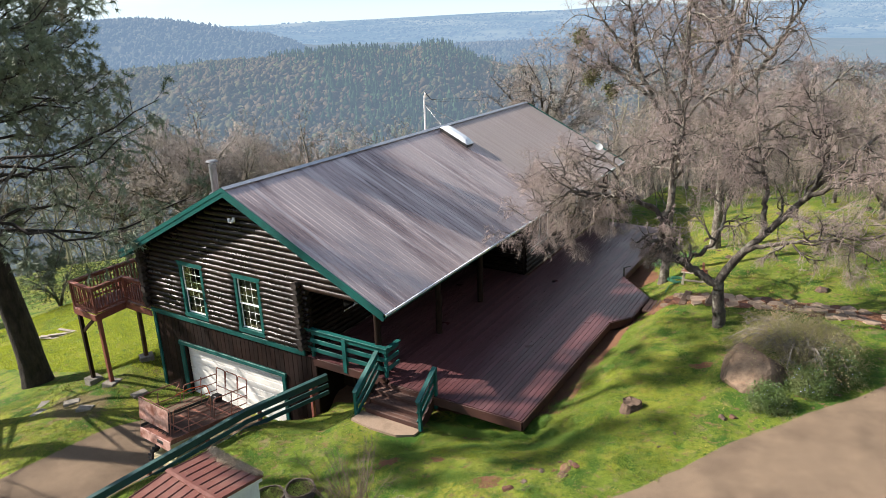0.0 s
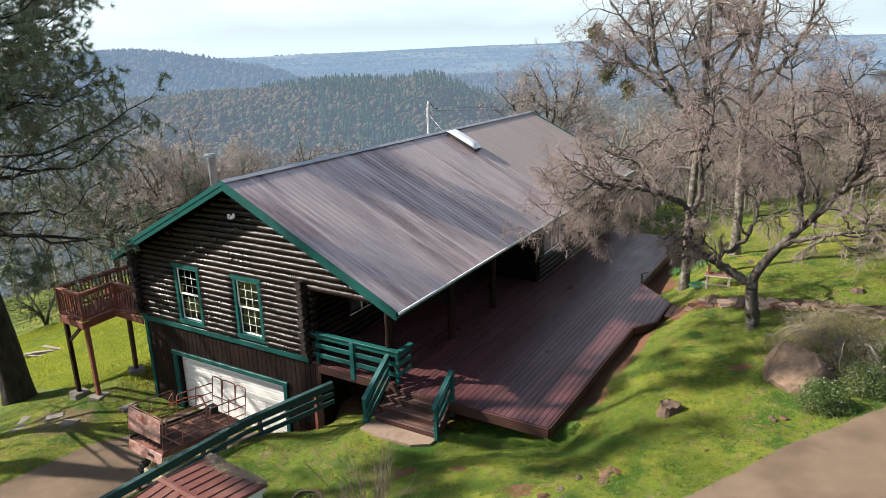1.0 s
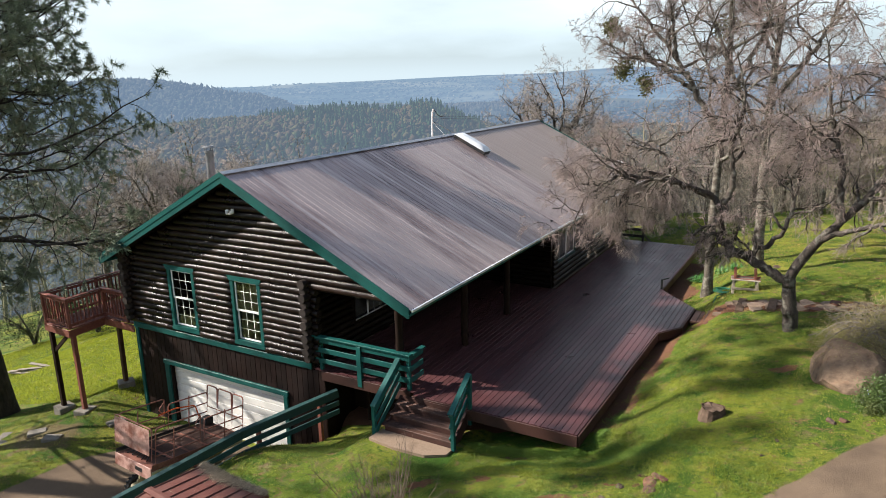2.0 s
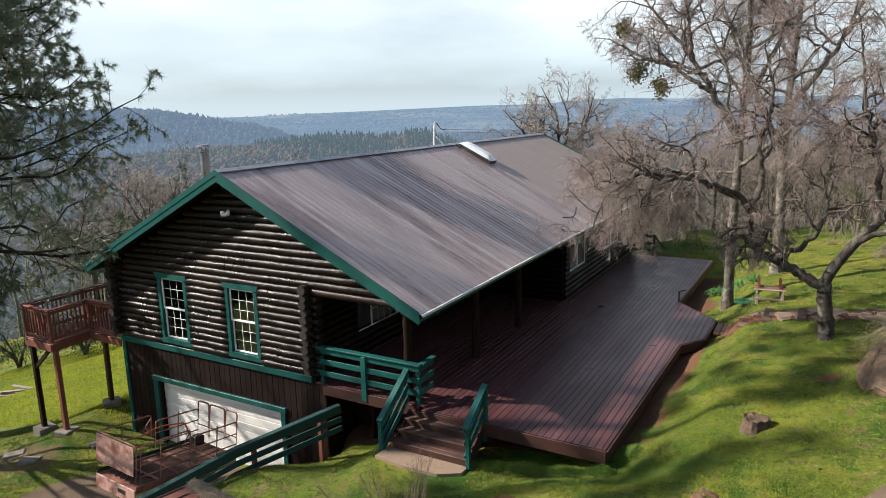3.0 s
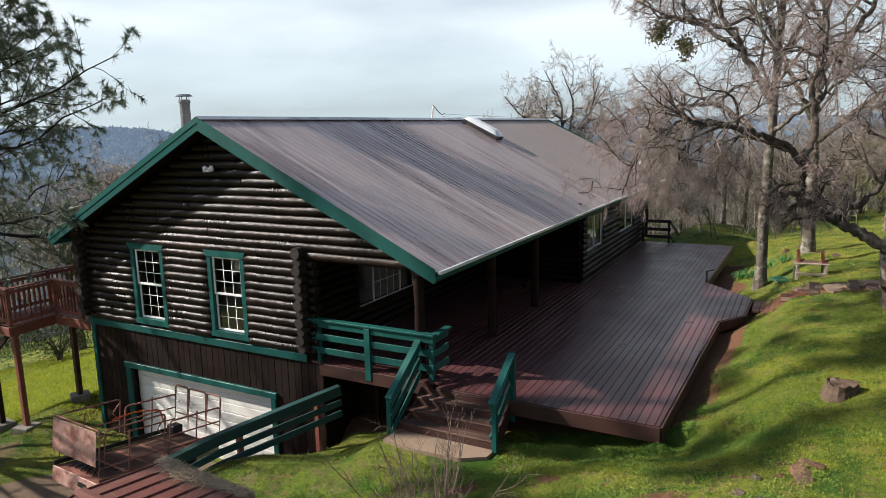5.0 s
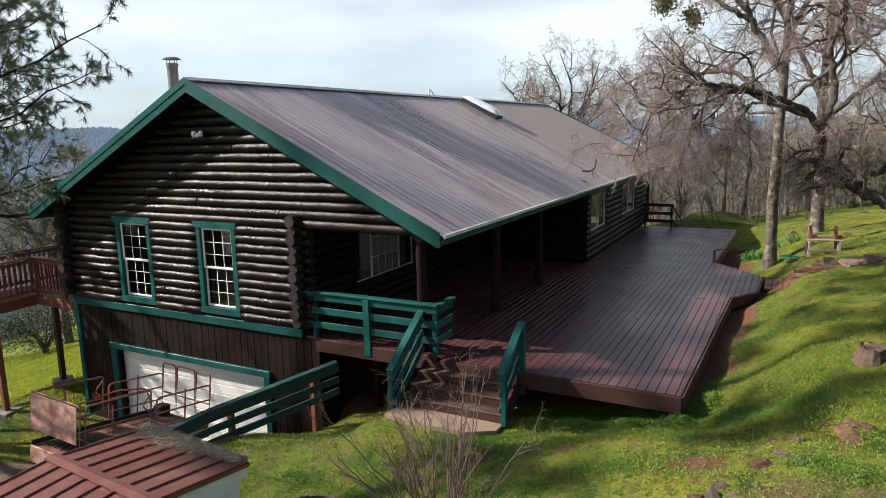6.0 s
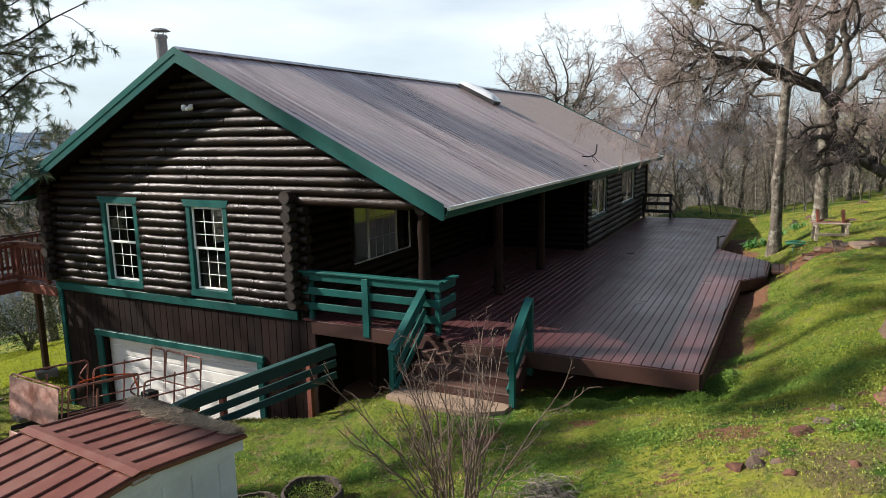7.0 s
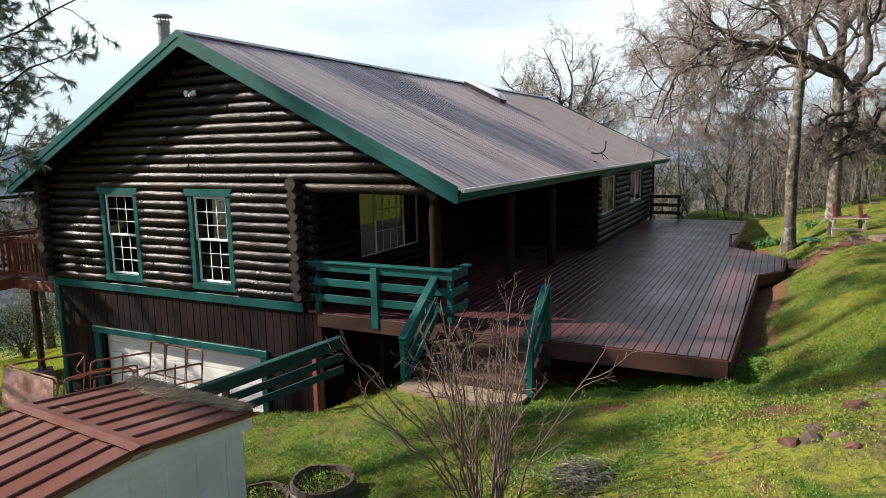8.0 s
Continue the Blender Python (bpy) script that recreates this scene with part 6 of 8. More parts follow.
def pine_tree(place, H=21.0, low=0.31, n=70, seed=8, lean=0.5, label="tall long-needled pine with thick dark trunk on the lawn"):
    """A tall long-needled pine: straight furrowed trunk, drooping boughs that turn up at the tips, needles in tufts."""
    r = np.random.RandomState(seed)
    tree = thing("pine_tree", label, "tree", place)
    trunk = [(0, 0.02, -0.4), (0.0, 0.0, 0.4), (0.0, -0.05, 2), (-0.05, -0.35, 4.6), (-0.15, -0.75, 9), (-0.2, -0.8, 16), (0, -0.6, H)]
    P0, R0 = limbs([(trunk, 0.62, 0.05)], 26)
    R0[0] = 0.50 * (1 - np.linspace(0, 1, 26) ** 1.4) + 0.03
    R0[0, 0:2] = (0.70, 0.58)
    t = np.sort(r.uniform(low, 0.98, n))
    zz = t * H
    az = np.where(r.uniform(size=n) < lean, radians(70) + r.normal(0, 0.62, n), np.arange(n) * 2.399)
    ln = (10.8 * (1 - t) ** 0.7 + 0.7) * r.uniform(0.7, 1.1, n) * np.where(np.cos(az - radians(70)) > 0.45, 1.0, np.where(np.cos(az - radians(272)) > 0.25, 0.16, 0.42) if lean else 0.45)
    base = np.stack([np.interp(zz, P0[0, :, 2], P0[0, :, 0]), np.interp(zz, P0[0, :, 2], P0[0, :, 1]), zz], -1)
    N = 10
    u = np.linspace(0, 1, N)
    out = np.stack([np.cos(az), np.sin(az), 0 * az], -1)
    sag = (-0.50 + 0.75 * t)[:, None] * u[None] + 0.34 * u[None] ** 3
    P1 = base[:, None] + out[:, None] * (ln[:, None] * u)[..., None] + np.stack([0 * sag, 0 * sag, sag * ln[:, None] * 0.75], -1)
    bow = r.normal(0, 0.16, (n, N, 3)).cumsum(1)
    P1[:, 1:] += (bow - bow[:, :1])[:, 1:] * np.array([0.8, 0.8, 1.0])
    R1 = (0.022 + 0.0075 * ln)[:, None] * np.linspace(1, 0.18, N)
    P2, R2 = shoots(P1, R1, 16, r, 0.25, 52, 6, -0.02, 0.02, 0.24, 0.22)
    P3, R3 = shoots(P2, R2, 5, r, 0.5, 45, 4, 0.04, 0.009, 0.3, 0.25)
    joined("trunk", [(P0, R0, 18)], M_PINEBARK, tree)
    tagged(joined("bough_growth", [(P1, R1, 7), (P2, R2, 3), (P3, np.maximum(R3, 0.004), 3)], M_PINEBARK, tree), kind="stuff")
    tips = np.concatenate([P3[:, -1], P2[:, -1], P1[:, -1], P3[:, 2], P2[:, 3]])
    way = np.concatenate([P3[:, -1] - P3[:, -2], P2[:, -1] - P2[:, -2], P1[:, -1] - P1[:, -2], P3[:, 2] - P3[:, 1], P2[:, 3] - P2[:, 2]])
    keep = r.uniform(size=len(tips)) < 0.85
    tips, way = tips[keep], way[keep]
    way /= np.linalg.norm(way, axis=1, keepdims=True) + 1e-9
    k = 22
    c, w = np.repeat(tips, k, 0), np.repeat(way, k, 0)
    d = w * r.uniform(0.25, 1.1, (len(c), 1)) + r.normal(0, 0.50, c.shape) + np.array([0, 0, -0.32])
    d /= np.linalg.norm(d, axis=1, keepdims=True)
    side = np.cross(d, r.normal(size=d.shape))
    side /= np.linalg.norm(side, axis=1, keepdims=True) + 1e-9
    ln2 = r.uniform(0.15, 0.30, (len(c), 1))
    c = c - w * r.uniform(0, 0.15, (len(c), 1))
    v = np.stack([c - side * 0.0115, c + side * 0.0115, c + d * ln2], 1).reshape(-1, 3)
    tagged(raw("needle_foliage", v, np.arange(len(v)).reshape(-1, 3), M_NEEDLE, tree), kind="stuff")
    return tree


pine_tree((-14.5, -1.15, float(height(-14.5, -1.15)) - 0.05))
# two unseen pines, placed to throw shade on wall, deck and lawn
pine_tree((-19.5, -9.8, float(height(-19.5, -9.8)) - 0.05), 33.0, 0.68, 12, 18, 0.6, "unseen tall pine with high crown, added beyond the drive for shade")
pine_tree((-22.5, -14.1, float(height(-22.5, -14.1)) - 0.05), 31.5, 0.82, 10, 19, 0, "unseen tall pine with high crown, added beyond the drive for shade")

# ---- far woods, joined ----
def far_woods():
    r = np.random.RandomState(31)

    def conifers(xy, h, w, name, material, label):
        n = len(xy)
        z = height(xy[:, 0], xy[:, 1])
        vs, fs = [], []
        tiers, sides = 4, 6
        for k in range(tiers):
            lo, hi = 0.12 + 0.22 * k, 0.46 + 0.20 * k
            rad = w * (1 - 0.22 * k)
            a = (np.arange(sides) * 2 * np.pi / sides)[None] + r.uniform(0, 6, (n, 1))
            jag = r.uniform(0.65, 1.2, (n, sides))
            ring = np.stack([xy[:, :1] + rad[:, None] * jag * np.cos(a), xy[:, 1:] + rad[:, None] * jag * np.sin(a), (z + h * lo)[:, None] + h[:, None] * r.uniform(-0.05, 0.05, (n, sides))], -1)
            top = np.stack([xy[:, 0] + r.normal(0, 0.2, n), xy[:, 1] + r.normal(0, 0.2, n), z + h * min(hi, 1.0)], -1)[:, None]
            vs.append(np.concatenate([ring, top], 1))
        V = np.concatenate(vs, 1)
        per = tiers * (sides + 1)
        f = np.array([[k * (sides + 1) + s, k * (sides + 1) + (s + 1) % sides, k * (sides + 1) + sides] for k in range(tiers) for s in range(sides)])
        F = (np.arange(n)[:, None, None] * per + f[None]).reshape(-1, 3)
        tagged(raw(name, V.reshape(-1, 3), F, material), label, "woods", kind="stuff")

    def rounds(xy, h, w, name, material, label):
        """Small uneven crowns, each a jagged six-cornered clump."""
        n = len(xy)
        z = height(xy[:, 0], xy[:, 1])
        dirs = np.array([(1, 0, 0), (0, 1, 0), (-1, 0, 0), (0, -1, 0), (0, 0, 1), (0, 0, -1)], float)
        tri = np.array([(0, 1, 4), (1, 2, 4), (2, 3, 4), (3, 0, 4), (1, 0, 5), (2, 1, 5), (3, 2, 5), (0, 3, 5)])
        turn = r.uniform(0, 6.28, n)[:, None]
        q = dirs[None] * r.uniform(0.6, 1.15, (n, 6, 1)) + r.normal(0, 0.28, (n, 6, 3))
        q = np.stack([q[..., 0] * np.cos(turn) - q[..., 1] * np.sin(turn), q[..., 0] * np.sin(turn) + q[..., 1] * np.cos(turn), q[..., 2]], -1)
        V = np.stack([xy[:, 0], xy[:, 1], z + h * 0.5], -1)[:, None] + q * np.stack([w, w, h * 0.5], -1)[:, None]
        F = (np.arange(n)[:, None, None] * 6 + tri[None]).reshape(-1, 3)
        tagged(raw(name, V.reshape(-1, 3), F, material, smooth=True), label, "woods", kind="stuff")

    def scatter(n, r0, r1, a0, a1):
        rad = np.sqrt(r.uniform(r0 ** 2, r1 ** 2, n))
        a = np.radians(r.uniform(a0, a1, n))
        return np.stack([10 - rad * np.sin(a), -11 + rad * np.cos(a)], -1)
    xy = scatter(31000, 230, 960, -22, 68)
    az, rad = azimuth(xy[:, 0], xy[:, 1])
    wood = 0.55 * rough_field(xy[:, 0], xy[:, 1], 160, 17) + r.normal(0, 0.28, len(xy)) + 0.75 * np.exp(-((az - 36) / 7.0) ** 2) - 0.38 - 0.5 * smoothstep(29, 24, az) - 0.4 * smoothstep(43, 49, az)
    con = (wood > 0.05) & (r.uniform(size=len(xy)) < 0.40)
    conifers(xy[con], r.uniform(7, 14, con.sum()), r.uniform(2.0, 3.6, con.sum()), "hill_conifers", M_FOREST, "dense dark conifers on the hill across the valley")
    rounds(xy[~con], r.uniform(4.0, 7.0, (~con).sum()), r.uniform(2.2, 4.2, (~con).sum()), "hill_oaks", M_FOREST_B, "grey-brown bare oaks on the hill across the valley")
    xy = scatter(360, 66, 240, -16, 72)
    xy = np.concatenate([xy[(np.hypot(xy[:, 0] - 2, xy[:, 1] - 5) > 60)], scatter(230, 50, 120, -26, 14), scatter(190, 62, 230, 30, 72)])
    # bare crowns below the house: a stem, boughs and twigs each
    n = len(xy)
    z, h = height(xy[:, 0], xy[:, 1]), r.uniform(7, 10.5, n)
    h = np.where(np.hypot(xy[:, 0] - 10, xy[:, 1] + 11) < 110, np.clip(np.where(azimuth(xy[:, 0], xy[:, 1])[0] < 14, r.uniform(4.2, 6.4, n), 1.6) - z, 3.0, 14.0), h)
    u = np.linspace(0, 1, 4)
    P = np.stack([xy[:, :1] + r.normal(0, 0.4, (n, 4)) * u, xy[:, 1:] + r.normal(0, 0.4, (n, 4)) * u, z[:, None] - 0.5 + h[:, None] * 0.8 * u], -1)
    R = np.tile(np.linspace(0.22, 0.06, 4), (n, 1))
    P1, R1 = shoots(P, R, 9, r, 0.55, 58, 3, 0.10, 0.07, 0.30, 0.2)
    P2, R2 = shoots(P1, R1, 8, r, 0.5, 48, 2, 0.02, 0.034, 0.2, 0.25)
    P3, R3 = shoots(P2, R2, 5, r, 0.6, 45, 2, 0.0, 0.026, 0.2, 0.25)
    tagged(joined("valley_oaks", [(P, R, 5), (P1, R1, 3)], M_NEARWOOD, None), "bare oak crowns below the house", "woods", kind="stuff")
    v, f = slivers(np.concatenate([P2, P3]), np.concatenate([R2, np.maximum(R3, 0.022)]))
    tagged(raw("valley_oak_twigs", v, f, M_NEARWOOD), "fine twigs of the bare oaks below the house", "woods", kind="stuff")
    # unseen woods beyond road and drive, added to close the clearing and darken reflections
    n = 900
    a, rad = np.radians(r.uniform(82, 328, n)), r.uniform(46, 90, n)
    xy = np.stack([6 - rad * np.sin(a), -4 + rad * np.cos(a)], -1)
    rounds(xy, r.uniform(9, 14, n), r.uniform(2.2, 3.8, n), "clearing_woods", M_LEAF_O, "unseen evergreen oak woods added round the clearing")
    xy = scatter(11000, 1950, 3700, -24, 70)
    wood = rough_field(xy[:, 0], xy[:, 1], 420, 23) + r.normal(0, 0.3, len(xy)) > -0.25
    rounds(xy[wood], r.uniform(3.5, 8, wood.sum()), r.uniform(5, 11, wood.sum()), "ridge_woods", M_FOREST_3, "woods and clearings on the far ridge, tinted by painted haze")
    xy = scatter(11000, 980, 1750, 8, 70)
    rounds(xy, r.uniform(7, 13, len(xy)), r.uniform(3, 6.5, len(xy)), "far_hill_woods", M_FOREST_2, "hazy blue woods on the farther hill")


far_woods()


def undergrowth():
    """Thin leafless brush between the trunks behind the lawn."""
    r = np.random.RandomState(71)
    n = 420
    xy = np.stack([r.uniform(1, 30, n), r.uniform(22, 46, n)], -1)
    xy = xy[(xy[:, 1] > 21 + 0.15 * xy[:, 0])]
    n = len(xy)
    z = height(xy[:, 0], xy[:, 1]) - 0.1
    h = r.uniform(1.2, 3.8, n)
    u = np.linspace(0, 1, 5)
    P = np.stack([xy[:, :1] + r.normal(0, 1.1, (n, 1)) * u ** 1.5, xy[:, 1:] + r.normal(0, 1.1, (n, 1)) * u ** 1.5, z[:, None] + h[:, None] * u], -1)
    R = np.tile(np.linspace(0.03, 0.012, 5), (n, 1))
    P1, R1 = shoots(P, R, 9, r, 0.42, 45, 4, 0.05, 0.014, 0.1, 0.4)
    P2, R2 = shoots(P1, R1, 4, r, 0.5, 45, 2, 0.0, 0.010, 0.1, 0.4)
    tagged(joined("undergrowth", [(P, R, 4), (P1, R1, 3), (P2, np.maximum(R2, 0.007), 3)], M_BARK, None), "tangled leafless brush between the oaks", "brush", kind="stuff")


undergrowth()

# ---- the balcony ----
def gz_at(x, y):
    return float(height(x, y))


BZ = 0.02
balcony = thing("balcony", "red-brown wooden balcony on tall posts", "balcony", (-9.0, 0.5, 0.0))
BO = Vector((-9.0, 0.5, 0.0))


def bal(p):
    return Vector(p) - BO


BAL = [(-7.42, -0.02), (-8.98, 0.02), (-8.86, -1.30), (-10.32, -1.22), (-10.32, 4.6), (-7.42, 4.6)]
x = -10.30
while x < -7.45:
    y0 = -1.24 if x < -8.93 else 0.02
    block("floor_board", bal((x, y0, BZ - 0.035)), bal((x + 0.132, 4.58, BZ)), M_REDWOOD, balcony, 0.004)
    x += 0.14


def bal_rim(a, b):
    timber("rim_board", bal((*a, BZ - 0.16)), bal((*b, BZ - 0.16)), 0.045, 0.24, M_REDWOOD, balcony)


for a, b in ((BAL[0], BAL[1]), (BAL[1], BAL[2]), (BAL[2], BAL[3]), (BAL[3], BAL[4])):
    bal_rim(a, b)


def bal_rail(a, b, posts):
    """Posts, three rails, a flat cap and square pickets between two corners."""
    a, b = Vector((*a, 0)), Vector((*b, 0))
    d = (b - a)
    L = d.length
    d.normalize()
    for k in range(posts):
        p = a + d * (L * k / posts)
        timber("post", bal(p + Vector((0, 0, BZ))), bal(p + Vector((0, 0, BZ + 0.98))), 0.09, 0.09, M_REDWOOD, balcony, up=(0, 1, 0))
    timber("cap_rail", bal(a + d * 0.08 + Vector((0, 0, BZ + 1.0))), bal(b + d * 0.07 + Vector((0, 0, BZ + 1.0))), 0.15, 0.035, M_REDWOOD, balcony, label="sun-bleached cap rail")
    for h in (0.12, 0.90):
        timber("rail", bal(a + Vector((0, 0, BZ + h))), bal(b + Vector((0, 0, BZ + h))), 0.035, 0.085, M_REDWOOD, balcony)
    n = int(L / 0.145)
    for k in range(1, n):
        p = a + d * (L * k / n)
        timber("picket", bal(p + Vector((0, 0, BZ + 0.06))), bal(p + Vector((0, 0, BZ + 0.95))), 0.038, 0.038, M_REDWOOD, balcony, 0, up=(0, 1, 0))


bal_rail((-7.75, 0.02), (-8.98, 0.06), 1)
bal_rail((-8.98, 0.06), (-8.86, -1.26), 1)
bal_rail((-8.86, -1.26), (-10.28, -1.18), 1)
bal_rail((-10.28, -1.18), (-10.28, 4.5), 3)
FEET = [(-8.93, -1.16, -2.80), (-10.16, -1.14, -2.98), (-9.25, 0.62, -2.62)]
for k, (x, y, z) in enumerate(FEET):
    tx, ty = (x, y) if k < 2 else (-8.55, 0.20)
    timber("tall_post", bal((x, y, z - 0.01)), bal((tx, ty, BZ - 0.16)), 0.13, 0.13, (M_REDWOOD, M_DARKPOST, M_STEP)[k], balcony, up=(0, 1, 0))
timber("brace", bal((-10.14, -1.14, -1.0)), bal((-9.1, -1.2, -0.22)), 0.06, 0.12, M_DARKPOST, balcony)
timber("tall_post", bal((-10.2, 4.4, -4.0)), bal((-10.2, 4.4, BZ - 0.16)), 0.13, 0.13, M_DARKPOST, balcony, up=(0, 1, 0))
timber("beam", bal((-10.22, -1.1, -0.24)), bal((-10.22, 4.5, -0.24)), 0.09, 0.2, M_DARKPOST, balcony)
for k, (x, y, z) in enumerate(FEET):
    f = thing("footing", "square grey concrete footing under a post", "footing", (x, y, z), "balcony footings", turn=12 - 20 * k)
    block("block", (-0.26, -0.26, -0.50), (0.26, 0.26, 0.0), M_CONC, f, 0.02)
for k, (x, y) in enumerate(((-8.15, -2.75), (-9.35, -2.55), (-7.35, -1.15), (-10.3, -3.3), (-11.0, -2.75))):
    g = gz_at(x, y)
    s = thing("concrete_block", "weathered flat concrete block sunk in the lawn", "block", (x, y, g), "loose concrete blocks", turn=30 + 25 * k)
    block("body", (-0.27, -0.17, -0.15), (0.27, 0.17, 0.09 if k < 3 else 0.03), M_CONC, s, 0.02)
boards = thing("board_pile", "weathered boards and scraps lying on the grass", "boards", (-22.5, 4.2, gz_at(-22.5, 4.2)))
for k in range(4):
    o = block("board", (-0.8, -0.12, 0.02), (0.7, 0.1, 0.06), M_GREYWOOD, boards)
    o.matrix_basis = pose(0.2 * k - 0.3, 0.35 * k - 0.5, 0.03 * k, 0, 3 * k, 25 + 18 * (k % 3))

# ---- the scissor lift before the garage ----
LIFT = (-2.20, -2.86, gz_at(-2.20, -2.86) - 0.02)
lift = new("scissor_lift")
lift.matrix_basis = pose(*LIFT, -7.5, 0, -4)
tagged(lift, "old rusty red scissor lift with railed platform", "scissor lift")
LW, LL, FZ = 0.74, 1.34, 1.36      # half width, half length, platform floor


def lpipe(name, pts, r=0.019, mat=None, parent=lift, n=None):
    """A bent tube: straight runs with small rounded corners."""
    p = [Vector(q) for q in pts]
    out = [p[0]]
    for a, b, c in zip(p, p[1:], p[2:]):
        k = min(0.07, (b - a).length * 0.4, (c - b).length * 0.4)
        u, w = b + (a - b).normalized() * k, b + (c - b).normalized() * k
        out += [u, (u + w + 2 * b) / 4, w]
    q = np.array([tuple(v) for v in out + [p[-1]]])
    v, f = tubes(q[None], np.full((1, len(q)), r), 7)
    return raw(name, v, f, mat or M_RUST, parent, "", True)


plat = block("platform", (-LW, -LL, FZ - 0.06), (LW, LL, FZ), M_RUST, lift, 0.01, "worn red-brown platform floor")
for k in range(5):
    block("floor_strip", (-LW + 0.05, -LL + 0.2 + 0.5 * k, FZ + 0.002), (LW - 0.05, -LL + 0.62 + 0.5 * k, FZ + 0.008), M_STEP, plat, 0.002)
block("front_skirt", (-LW, -LL - 0.03, FZ - 0.28), (LW, -LL - 0.002, FZ + 0.03), M_RUST_PLATE, lift, 0.01, "faded red steel skirt")
for sx in (-1, 1):
    block("side_skirt", (sx * LW - 0.02, -LL, FZ - 0.24), (sx * LW + 0.02, LL, FZ - 0.062), M_CREAM, lift, 0.01, "faded cream side beam")
block("side_toe", (LW - 0.012, -LL, FZ + 0.01), (LW + 0.012, LL, FZ + 0.10), M_RUST, lift, 0.004)
block("side_toe", (-LW - 0.012, -LL, FZ + 0.01), (-LW + 0.012, LL, FZ + 0.10), M_BLACK, lift, 0.004)
RT = FZ + 0.98
bm = bmesh.new()
box(bm, (-LW + 0.03, -LL - 0.05, FZ + 0.34), (LW - 0.03, -LL - 0.035, RT), 0.004)
bmesh.ops.bevel(bm, geom=[e for e in bm.edges if abs(e.verts[0].co.y - e.verts[1].co.y) > 0.005 and e.verts[0].co.z > RT - 0.03], offset=0.04, segments=3, affect="EDGES")
part("front_panel", bm, M_RUST_PLATE, lift, "faded pinkish-red front panel")
lpipe("front_hoop", [(-LW, -LL, FZ), (-LW, -LL, RT + 0.02), (LW, -LL, RT + 0.02), (LW, -LL, FZ)], n=28)
for sx in (-1, 1):
    X = sx * LW
    lpipe("side_hoop", [(X, -LL + 0.10, FZ), (X, -LL + 0.10, RT), (X, 0.0, RT + 0.02), (X, 0.0, FZ)], n=26)
    lpipe("side_hoop", [(X, 0.12, FZ), (X, 0.12, RT - 0.16), (X, LL, RT - 0.16), (X, LL, FZ)], n=26)
    for h in (0.30, 0.56):
        lpipe("mid_rail", [(X, -LL + 0.1, FZ + h), (X, 0.0, FZ + h)], 0.016)
        lpipe("mid_rail", [(X, 0.12, FZ + h - 0.04), (X, LL, FZ + h - 0.04)], 0.016)
    for y in (-0.75, 0.75):
        lpipe("stanchion", [(X, y, FZ), (X, y, RT - 0.1)], 0.016)
    lpipe("brace", [(X, 0.0, RT - 0.05), (X, -0.18, RT - 0.25), (X, 0.0, RT - 0.40)], 0.014)
for a, b in ((-LW, -LW + 0.42), (-LW + 0.46, LW - 0.46), (LW - 0.42, LW)):
    g = lpipe("rear_gate", [(a, LL, FZ), (a, LL, RT + 0.06), (b, LL, RT + 0.06), (b, LL, FZ)], n=30)
    lpipe("gate_bar", [(a, LL, FZ + 0.42), (b, LL, FZ + 0.42)], 0.015, parent=g)
block("control_box", (-LW + 0.1, LL - 0.3, FZ + 0.01), (-LW + 0.35, LL - 0.05, FZ + 0.22), M_BLACK, lift, 0.02)
lpipe("orange_cable", [(-LW + 0.05, -0.2, FZ + 0.62), (-LW + 0.03, 0.3, FZ + 0.66), (-LW + 0.06, 0.9, FZ + 0.58), (-LW + 0.1, 1.0, FZ + 0.25)], 0.018, M_ORANGE, n=16)
for k in range(5):
    lpipe("hose", [(-0.5 + 0.2 * k, -LL + 0.15, FZ + 0.02), (-0.3 + 0.1 * k, -LL + 0.4, FZ + 0.10), (0.1 * k - 0.4, -LL + 0.25, FZ + 0.14), (0.15 * k - 0.2, -LL + 0.6, FZ + 0.02)], 0.016, M_BLACK, n=14)
block("front_badge", (LW - 0.62, -LL - 0.036, FZ - 0.16), (LW - 0.34, -LL - 0.031, FZ - 0.06), M_BLACK, lift, 0.002, "plain dark maker's badge")
block("side_badge", (LW + 0.021, 0.3, FZ - 0.19), (LW + 0.025, 0.75, FZ - 0.10), M_BLACK, lift, 0.002)
block("chassis", (-0.55, -1.1, 0.22), (0.55, 1.1, 0.50), M_CREAM, lift, 0.03, "faded cream steel chassis")
for k, zz in enumerate((0.56, 0.80, 1.04)):
    for sx in (-0.4, 0.4):
        timber("scissor_arm", (sx, -1.0, zz), (sx, 1.0, zz + 0.16), 0.05, 0.10, M_CREAM, lift)
        timber("scissor_arm", (sx * 0.8, -1.0, zz + 0.16), (sx * 0.8, 1.0, zz), 0.05, 0.10, M_CREAM, lift)


